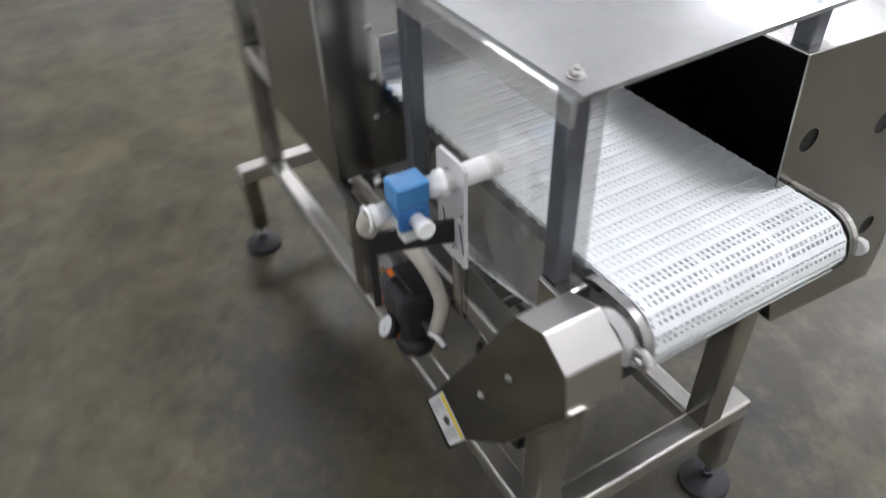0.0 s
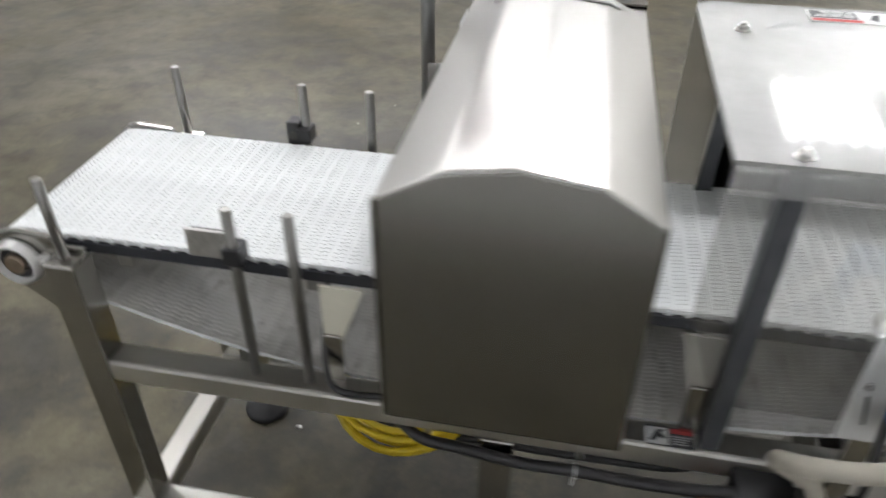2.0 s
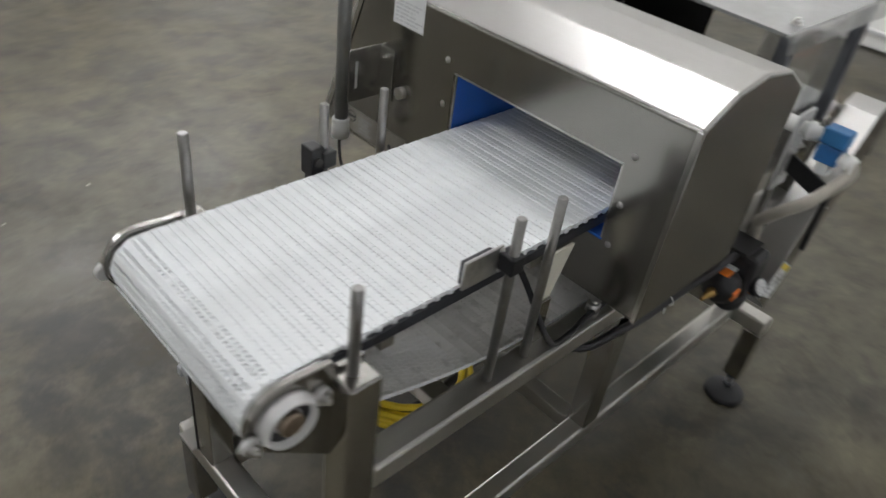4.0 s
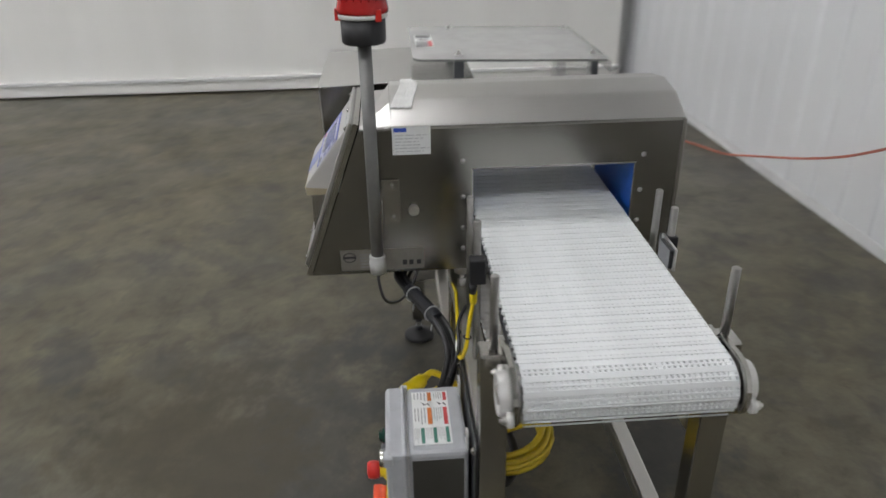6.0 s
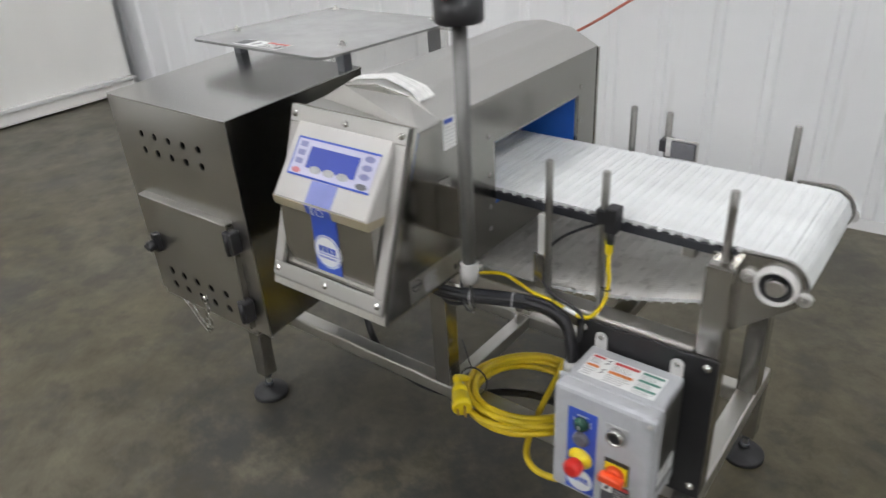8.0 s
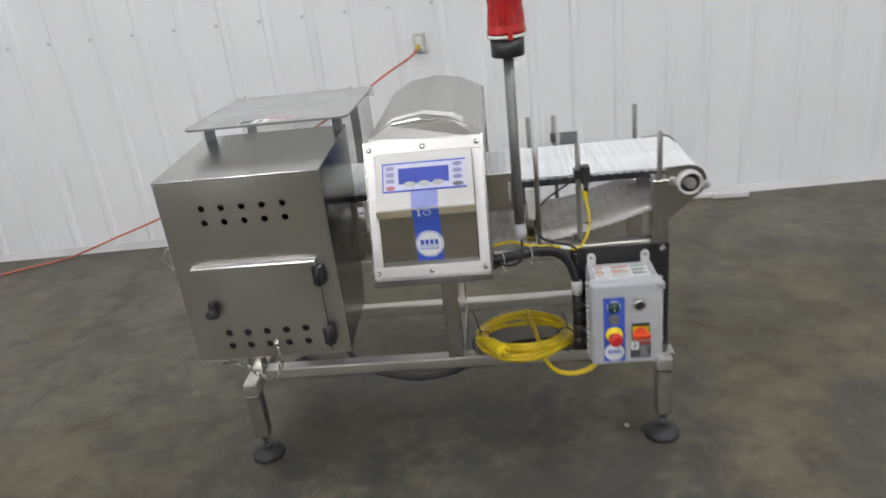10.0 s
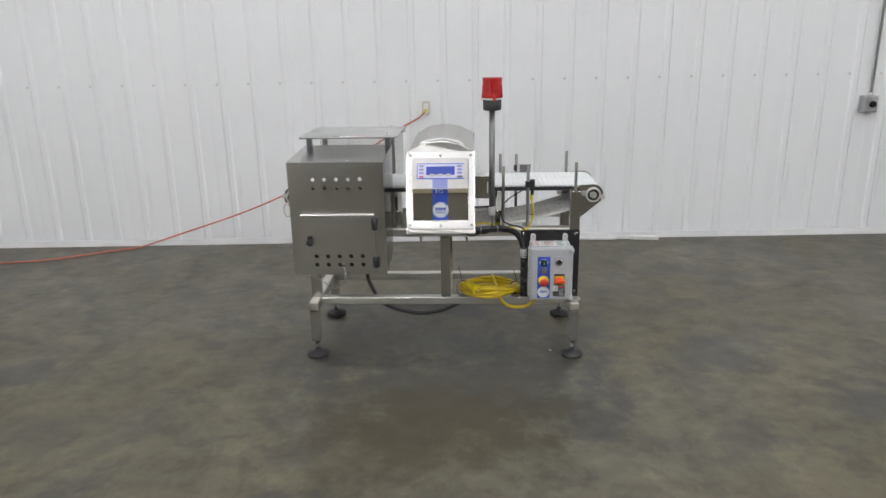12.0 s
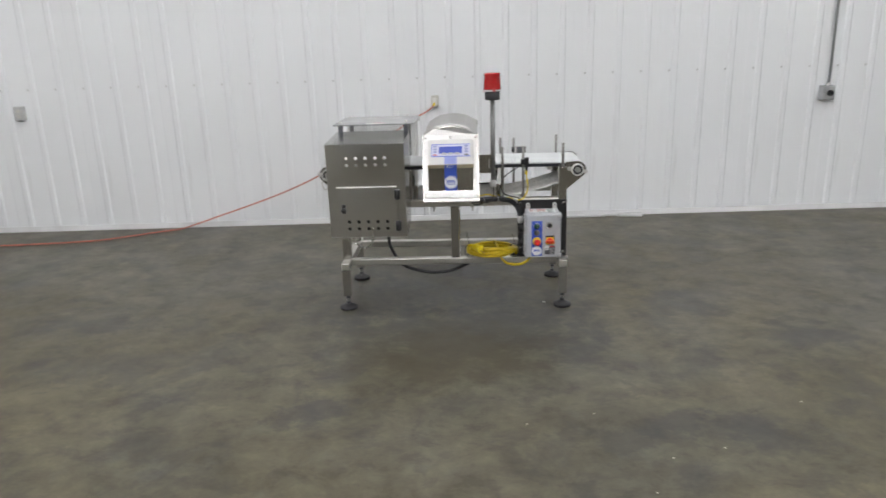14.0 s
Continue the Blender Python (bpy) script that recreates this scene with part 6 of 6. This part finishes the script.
# ---- compressed air parts on the back ----
def build_air():
    v = thing("solenoid_valve", "blue solenoid valve with white plastic fittings on a white plate", "valve", (-0.462, 0.28, 0.9))
    part("body", box(B(), -0.486, -0.440, 0.264, 0.312, 0.866, 0.904, 0.005), valve_blue, v)
    part("coil_block", box(B(), -0.484, -0.443, 0.262, 0.314, 0.905, 0.940, 0.004), valve_top, v, "light blue valve coil")
    part("rating_sticker", box(B(), -0.479, -0.447, 0.3123, 0.3131, 0.872, 0.888), label_white, v)
    bm = B()
    lathe(bm, (-0.463, 0.264, 0.912), (0, -1, 0), [(0, 0.0105), (0.010, 0.0105), (0.011, 0.0165), (0.022, 0.0165), (0.024, 0.021), (0.034, 0.021), (0.036, 0.0150), (0.060, 0.0150), (0.062, 0.0175), (0.124, 0.0175), (0.125, 0.014)], 24)
    part("air_nozzle", bm, white_plastic, v, "white plastic air nozzle over the belt")
    bm = B()
    lathe(bm, (-0.450, 0.312, 0.890), (0, 1, -0.15), [(0, 0.013), (0.014, 0.013), (0.016, 0.016), (0.026, 0.016), (0.028, 0.011)], 20)
    part("fitting", bm, white_plastic, v)
    bm = B()
    lathe(bm, (-0.487, 0.288, 0.886), (-1, 0, 0), [(0, 0.011), (0.016, 0.011), (0.018, 0.014), (0.030, 0.014), (0.032, 0.012)], 20)
    part("fitting", bm, white_plastic, v)
    ring = [Vector((-0.446 + 0.017 * math.cos(a), 0.344, 0.882 + 0.017 * math.sin(a))) for a in [2 * math.pi * i / 18 for i in range(18)]]
    part("retaining_ring", tube(B(), ring, 0.0028, 8, True), white_plastic, v)
    bm = sheet(B(), [(-0.500, 0.770), (-0.424, 0.770), (-0.424, 0.944), (-0.430, 0.950), (-0.494, 0.950), (-0.500, 0.944)], [(-0.463, 0.912, 0.0178)], lambda a, b, w: (a, 0.2125 + w, b), 0.006)
    part("mounting_plate", bm, milky, v, "milky plastic mounting plate")
    # slots with clamp screws in the plate, and the black bar that carries the valve
    for u, v0, v1, lean in ((-0.440, 0.800, 0.850, 0.010), (-0.487, 0.796, 0.846, 0.010)):
        part("slot", prism(B(), [(u - 0.002 - lean, v0), (u + 0.002 - lean, v0), (u + 0.002, v1), (u - 0.002, v1)], "y", 0.2186, 0.2192), grey_cable, v)
    bar = Face((-0.472, 0.2190, 0.806), (0.055, 0.118, -0.014), (0, 0, 1))
    part("valve_bar", bar.slab(B(), 0.0, 0.130, 0.0, 0.042, -0.004, 0.004, 0.002), black_paint, v, "black steel bar under the valve")
    part("valve_bar", bar.slab(B(), 0.118, 0.130, -0.110, 0.0, -0.004, 0.004, 0.002), black_paint, v)
    part("valve_foot", box(B(), -0.474, -0.450, 0.276, 0.302, 0.838, 0.8655, 0.002), label_white, v)
    fixings(v, "bolt", zinc, [((x, 0.2187, z), (0, 1, 0)) for x, z in ((-0.495, 0.862), (-0.436, 0.866), (-0.478, 0.800))], 0.005, 0.006, hexbolt)
    part("stand_off", box(B(), -0.480, -0.450, 0.2005, 0.2120, 0.640, 0.830, 0.002), steel_up, v)

    f = thing("air_regulator", "black air filter regulator with orange markings and a small dial gauge", "regulator", (-0.38, 0.25, 0.6))
    part("bracket", box(B(), -0.405, -0.325, 0.2015, 0.262, 0.655, 0.663, 0.002), black_paint, f)
    part("bracket", box(B(), -0.405, -0.325, 0.2015, 0.207, 0.620, 0.655, 0.001), black_paint, f)
    bm = B()
    box(bm, -0.408, -0.332, 0.208, 0.286, 0.545, 0.654, 0.012)
    part("body", bm, black, f)
    bm = B()
    lathe(bm, (-0.372, 0.247, 0.547), (0, 0, -1), [(0, 0.038), (0.025, 0.038), (0.045, 0.034), (0.056, 0.024), (0.060, 0.012)], 28)
    part("bowl", bm, black, f)
    bm = B()
    lathe(bm, (-0.333, 0.243, 0.580), (1, 0, 0), [(0, 0.032), (0.010, 0.038), (0.052, 0.038), (0.062, 0.028), (0.068, 0.016)], 10)
    knob = part("knob", bm, black, f, "black lock-out knob")
    for a in (88, -4):
        c, s = math.cos(radians(a)), math.sin(radians(a))
        bm = B()
        m = Matrix.Translation((-0.298, 0.243 + 0.0355 * c, 0.580 + 0.0355 * s)) @ Matrix.Rotation(radians(a), 4, "X")
        box(bm, -0.015, 0.015, -0.004, 0.004, -0.011, 0.011, 0.002, 2, m)
        part("orange_mark", bm, orange, knob)
    bm = B()
    m = Matrix.Translation((-0.3225, 0.243, 0.618))
    box(bm, -0.0085, 0.0085, -0.011, 0.011, -0.003, 0.002, 0.001, 1, m)
    part("white_mark", bm, label_white, knob)
    bm = B()
    lathe(bm, (-0.266, 0.243, 0.579), (1, -0.1, -0.15), [(0, 0.011), (0.010, 0.011), (0.012, 0.008), (0.022, 0.008), (0.028, 0.005), (0.040, 0.0045)], 14)
    part("brass_inlet", bm, brass, f, "brass hose barb")
    # gauge tipped towards the aisle
    n = Vector((0.15, 0.80, 0.58)).normalized()
    g = Vector((-0.376, 0.280, 0.563))
    bm = B()
    lathe(bm, g, n, [(0, 0.010), (0.010, 0.012), (0.012, 0.0215), (0.028, 0.0225), (0.030, 0.0205)], 28)
    gauge = part("gauge", bm, black, f, "small round pressure gauge")
    bm = B()
    lathe(bm, g + n * 0.0302, n, [(0, 0.0195), (0.0005, 0.0195)], 28)
    part("dial", bm, label_white, gauge)
    r = n.cross(Vector((0, 0, 1))).normalized()
    fa = Face(g + n * 0.031, r, r.cross(n) * -1)
    if fa.n.dot(n) < 0:
        fa = Face(g + n * 0.031, -r, fa.u)
    bm = B()
    for i in range(9):
        a = radians(225 - 33 * i)
        fa.poly(bm, [(0.0135 * math.cos(a) - 0.0008 * math.sin(a), 0.0135 * math.sin(a) + 0.0008 * math.cos(a)), (0.0135 * math.cos(a) + 0.0008 * math.sin(a), 0.0135 * math.sin(a) - 0.0008 * math.cos(a)),
                     (0.0175 * math.cos(a) + 0.0008 * math.sin(a), 0.0175 * math.sin(a) - 0.0008 * math.cos(a)), (0.0175 * math.cos(a) - 0.0008 * math.sin(a), 0.0175 * math.sin(a) + 0.0008 * math.cos(a))], 0.0001, 0.0004)
    fa.poly(bm, [(-0.001, -0.002), (0.001, -0.002), (-0.010, 0.012)], 0.0003, 0.0006)
    part("needle", bm, print_dark, gauge)
    part("orange_ring", lathe(B(), g - n * 0.004, n, [(0, 0.014), (0.006, 0.016), (0.010, 0.014)], 24), orange, f)
    bm = B()
    lathe(bm, (-0.405, 0.245, 0.588), (-1, 0.0, 0.05), [(0, 0.007), (0.020, 0.007), (0.022, 0.010), (0.040, 0.010), (0.044, 0.006), (0.075, 0.0055)], 16)
    part("elbow", bm, zinc, f, "steel hose fitting")

    pts = [(-0.450, 0.338, 0.888), (-0.440, 0.345, 0.868), (-0.415, 0.330, 0.836), (-0.362, 0.312, 0.812), (-0.345, 0.276, 0.776), (-0.372, 0.240, 0.724), (-0.418, 0.228, 0.684), (-0.436, 0.226, 0.646), (-0.440, 0.240, 0.596)]
    single("air_hose", tube(B(), curve_through(pts, 8), 0.0130, 14), tan, "tan air hose looping from the valve to the regulator", "hose", (-0.45, 0.3, 0.7))


# ---- cables ----
def build_cables():
    pts = [(0.30, 0.09, 0.850), (0.292, 0.130, 0.800), (0.286, 0.168, 0.745), (0.276, 0.190, 0.705), (0.255, 0.196, 0.687), (0.205, 0.193, 0.685), (0.150, 0.184, 0.685), (0.06, 0.180, 0.685), (-0.06, 0.178, 0.685)]
    single("sensor_cable", tube(B(), curve_through(pts, 8), 0.0054, 10), black, "thin black cable lying along the back rail", "cable", (0.2, 0.2, 0.684))
    pts = [(0.24, 0.06, 0.640), (0.20, 0.14, 0.622), (0.14, 0.190, 0.606), (0.06, 0.206, 0.612), (-0.02, 0.212, 0.608), (-0.11, 0.216, 0.614), (-0.20, 0.220, 0.616), (-0.27, 0.230, 0.632), (-0.33, 0.236, 0.648)]
    single("air_hose", tube(B(), curve_through(pts, 8), 0.0095, 10), black, "black air hose sagging under the back rail", "hose", (0, 0.18, 0.6))
    ring = [Vector((-0.108, 0.2158 + 0.0112 * math.cos(a), 0.6138 + 0.0112 * math.sin(a))) for a in [2 * math.pi * k / 16 for k in range(16)]]
    single("cable_tie", tube(tube(B(), ring, 0.0014, 6, True), [ring[12], ring[12] + Vector((0.002, 0.001, -0.022))], 0.0013, 6), label_white, "white cable tie round the black air hose", "cable tie", (-0.108, 0.216, 0.614))
    pts = [(-0.400, 0.180, 0.600), (-0.425, 0.020, 0.470), (-0.422, -0.090, 0.375), (-0.388, -0.110, 0.288), (-0.345, -0.130, 0.236), (-0.280, -0.150, 0.205), (-0.150, -0.165, 0.182), (-0.040, -0.160, 0.188), (0.040, -0.145, 0.210), (0.120, -0.120, 0.238), (0.220, -0.100, 0.256), (0.340, -0.110, 0.266), (0.420, -0.165, 0.295), (0.440, -0.238, 0.340)]
    single("drive_cable", tube(B(), curve_through(pts, 8), 0.0105, 10), black, "thick black motor cable drooping below the lower rails", "cable", (-0.1, -0.15, 0.24))
    # bundle from the head to the control box
    b = thing("cable_bundle", "bundle of tied black cables from the detector to the control box", "cable", (0.3, -0.3, 0.67))
    base = [(0.070, -0.300, 0.741), (0.082, -0.350, 0.716), (0.115, -0.372, 0.700), (0.170, -0.352, 0.690), (0.235, -0.322, 0.688), (0.300, -0.293, 0.684), (0.350, -0.275, 0.672), (0.385, -0.268, 0.645), (0.405, -0.278, 0.605), (0.413, -0.290, 0.570)]
    for r, off in ((0.0105, (0, 0, 0)), (0.007, (0.003, -0.010, 0.011)), (0.006, (-0.003, 0.010, 0.009))):
        part("cable", tube(B(), curve_through([Vector(p) + Vector(off) for p in base], 8), r, 12), black, b)
    part("heat_shrink", tube(B(), curve_through([Vector(p) + Vector((0, 0, 0.006)) for p in base[3:6]], 10), 0.0165, 14), black_strip, b)
    line = curve_through([Vector(p) for p in base[5:]], 22)
    for p, q in list(zip(line, line[1:]))[::2]:
        bm = B()
        lathe(bm, p, q - p, [(0, 0.0105), (0.0012, 0.0135), (0.0026, 0.0135), (0.0038, 0.0105)], 14)
        part("conduit_ring", bm, black, b)
    bm = B()
    lathe(bm, (0.4135, -0.290, 0.578), (0.02, -0.1, -1), [(0, 0.016), (0.012, 0.0175), (0.030, 0.0175), (0.034, 0.014), (0.044, 0.014)], 20)
    part("connector", bm, grey_light, b, "light grey conduit connector")
    for k, z in enumerate((0.520, 0.478, 0.428, 0.385)):
        bm = B()
        lathe(bm, (0.416, -0.298, z), (0, 0, -1), [(0, 0.013), (0.010, 0.017), (0.030, 0.017), (0.038, 0.012)], 18)
        part("cable_gland", bm, black, b)
    bm = B()
    cyl(bm, (0.416, -0.298, 0.55), (0.416, -0.298, 0.340), 0.0095, n=14)
    part("conduit", bm, black, b)
    bm = B()
    for z in (0.505, 0.412):
        cyl(bm, (0.416, -0.300, z), (0.445, -0.320, z), 0.009, n=12)
    part("conduit_elbow", bm, black, b)
    for i in (3.3, 4.6):
        p = Vector(base[int(i)]).lerp(Vector(base[int(i) + 1]), i % 1)
        d = (Vector(base[int(i) + 1]) - Vector(base[int(i)])).normalized()
        s, u = d.cross(Vector((0, 0, 1))).normalized(), None
        u = s.cross(d)
        ring = [p + Vector((0, 0, 0.006)) + 0.0185 * (math.cos(a) * s + math.sin(a) * u) for a in [2 * math.pi * k / 18 for k in range(18)]]
        bm = tube(B(), ring, 0.0018, 6, True)
        tube(bm, [ring[13], ring[13] + Vector((0.004, -0.004, -0.014)), ring[13] + Vector((0.012, -0.006, -0.022))], 0.0016, 6)
        part("cable_tie", bm, print_pale, b, "pale grey cable tie")
    pts = [(0.110, -0.330, 0.741), (0.112, -0.352, 0.700), (0.140, -0.362, 0.672), (0.180, -0.350, 0.676), (0.205, -0.335, 0.690)]
    part("cable", tube(B(), curve_through(pts, 8), 0.0045, 8), black, b)
    # yellow photo eye lead
    y = thing("photo_eye_cable", "yellow photo eye cable tied along the front rail", "cable", (0.42, -0.26, 0.69))
    pts = [(0.100, -0.244, 0.668), (0.150, -0.244, 0.690), (0.210, -0.244, 0.706), (0.254, -0.246, 0.697), (0.291, -0.248, 0.686), (0.341, -0.252, 0.684), (0.385, -0.256, 0.677), (0.415, -0.257, 0.671), (0.440, -0.252, 0.684), (0.460, -0.245, 0.726), (0.463, -0.241, 0.769), (0.458, -0.236, 0.800), (0.455, -0.231, 0.826)]
    part("lead", tube(B(), curve_through(pts, 8), 0.0043, 10), yellow_new, y)
    bm = B()
    lathe(bm, (0.4545, -0.2305, 0.822), (0, 0, 1), [(0, 0.0060), (0.006, 0.0078), (0.026, 0.0082), (0.030, 0.0075)], 18)
    part("plug", bm, yellow_new, y)
    part("white_sleeve", tube(B(), [Vector(p) for p in ((0.372, -0.2548, 0.6795), (0.385, -0.256, 0.677), (0.402, -0.2568, 0.6735))], 0.0049, 10), label_white, y, "white marker sleeve")
    for p, d in ((Vector((0.345, -0.2525, 0.6838)), Vector((1, -0.1, -0.15))), (Vector((0.4615, -0.243, 0.748)), Vector((0, 0.1, 1)))):
        d.normalize()
        s = d.cross(Vector((0, 1, 0.3))).normalized()
        u = s.cross(d)
        bm = B()
        tube(bm, [p + 0.0072 * (math.cos(a) * s + math.sin(a) * u) for a in [2 * math.pi * k / 14 for k in range(14)]], 0.0016, 6, True)
        tube(bm, [p + s * 0.007, p + s * 0.016 + u * 0.004], 0.0014, 6)
        part("cable_tie", bm, black, y)
    pts = [(0.300, -0.200, 0.790), (0.302, -0.215, 0.745), (0.312, -0.238, 0.715), (0.345, -0.252, 0.698), (0.395, -0.254, 0.686), (0.420, -0.262, 0.668), (0.418, -0.275, 0.62)]
    single("sensor_cable", tube(B(), curve_through(pts, 8), 0.004, 8), black, "thin black cable running down to the control box", "cable", (0.35, -0.25, 0.69))
    pts = [(0.305, -0.222, 0.735), (0.304, -0.214, 0.760), (0.310, -0.206, 0.788), (0.335, -0.201, 0.816), (0.372, -0.199, 0.842), (0.405, -0.199, 0.862), (0.430, -0.202, 0.882)]
    single("sensor_cable", tube(B(), curve_through(pts, 8), 0.0032, 8), black, "thin black sensor lead under the belt edge", "cable", (0.4, -0.18, 0.86))


def build_coil():
    c = thing("power_cord", "coiled yellow power cord with cable ties on the lower rail", "power cord", (0.235, -0.22, 0.31))
    bm = B()
    turns, per = 6, 26
    lay = [(0.010, -0.024), (-0.009, -0.017), (0.013, -0.005), (-0.006, 0.003), (0.009, 0.013), (-0.010, 0.021), (-0.012, 0.030)]
    pts = []
    for k in range(turns * per + 1):
        a = 2 * math.pi * k / per - 0.35
        t = k / per
        i = min(int(t), turns - 1)
        u = min(1.0, max(0.0, (t - i - 0.7) / 0.3))
        u = u * u * (3 - 2 * u)
        out, lift = (lay[i][j] * (1 - u) + lay[i + 1][j] * u for j in (0, 1))
        rx = 0.148 + out + 0.004 * math.sin(3 * a + t)
        ry = 0.160 + out + 0.004 * math.sin(2 * a + t * 2)
        x = 0.245 + rx * math.cos(a)
        y = -0.180 + ry * math.sin(a)
        z = 0.340 - 0.15 * (y + 0.20) + lift * (1 - 0.3 * math.cos(a) ** 2) + 0.003 * math.sin(a * 2 + t)
        if abs(y - FY) < 0.05:
            z = max(z, 0.3125)
        pts.append(Vector((x, y, z)))
    part("coil", tube(bm, pts, 0.0078, 10), yellow, c)
    tail = [(0.262, -0.040, 0.352), (0.276, -0.120, 0.338), (0.288, -0.200, 0.322), (0.300, -0.270, 0.302), (0.325, -0.330, 0.292), (0.360, -0.356, 0.289), (0.400, -0.360, 0.290), (0.440, -0.357, 0.302), (0.472, -0.350, 0.330), (0.485, -0.346, 0.351)]
    part("tail", tube(B(), curve_through(tail, 8), 0.0078, 10), yellow, c)
    bm = B()
    d = Vector((0.66, -0.72, -0.16))
    o = Vector((0.122, -0.316, 0.402))
    lathe(bm, o, d, [(0, 0.010), (0.010, 0.012), (0.016, 0.018), (0.030, 0.020), (0.033, 0.018), (0.037, 0.021), (0.058, 0.022), (0.061, 0.024), (0.078, 0.024), (0.080, 0.021)], 20)
    plug = part("plug", bm, yellow_new, c, "yellow moulded plug")
    bm = B()
    e = o + d.normalized() * 0.080
    s = d.cross(Vector((0, 0, 1))).normalized()
    u = s.cross(d).normalized()
    for a in (0, 120, 240):
        q = e + 0.011 * (math.cos(radians(a)) * s + math.sin(radians(a)) * u)
        cyl(bm, q, q + d.normalized() * 0.016, 0.0028, n=8)
    part("pin", bm, brass, plug)
    part("strain_relief", tube(B(), curve_through([(0.100, -0.250, 0.362), (0.096, -0.280, 0.385), (0.105, -0.302, 0.400), (0.122, -0.316, 0.402)], 6), 0.0092, 10), yellow_new, plug)
    for a, tail_up in ((198, 0.085), (-24, 0.065)):
        a = radians(a)
        x, y = 0.245 + 0.148 * math.cos(a), -0.180 + 0.160 * math.sin(a)
        p = Vector((x, y, 0.338 - 0.15 * (y + 0.20)))
        s, u = Vector((math.cos(a), math.sin(a), 0)), Vector((0, 0, 1))
        ring = [p + 0.036 * math.cos(q) * s + 0.044 * math.sin(q) * u for q in [2 * math.pi * k / 22 for k in range(22)]]
        bm = tube(B(), ring, 0.0022, 6, True)
        tube(bm, [ring[5], ring[5] + Vector((-0.006, -0.004, 0.03)), ring[5] + Vector((-0.018, -0.008, tail_up))], 0.0018, 6)
        part("cable_tie", bm, black, c, "black cable tie with a long tail")


build_hall()
build_back_wall()
build_curtain()
build_ceiling_lights()
build_conveyor()
build_drive()
build_cover()
build_detector()
build_bin()
build_control_box()
build_beacon()
build_air()
build_cables()
build_coil()
build_wall_fittings()
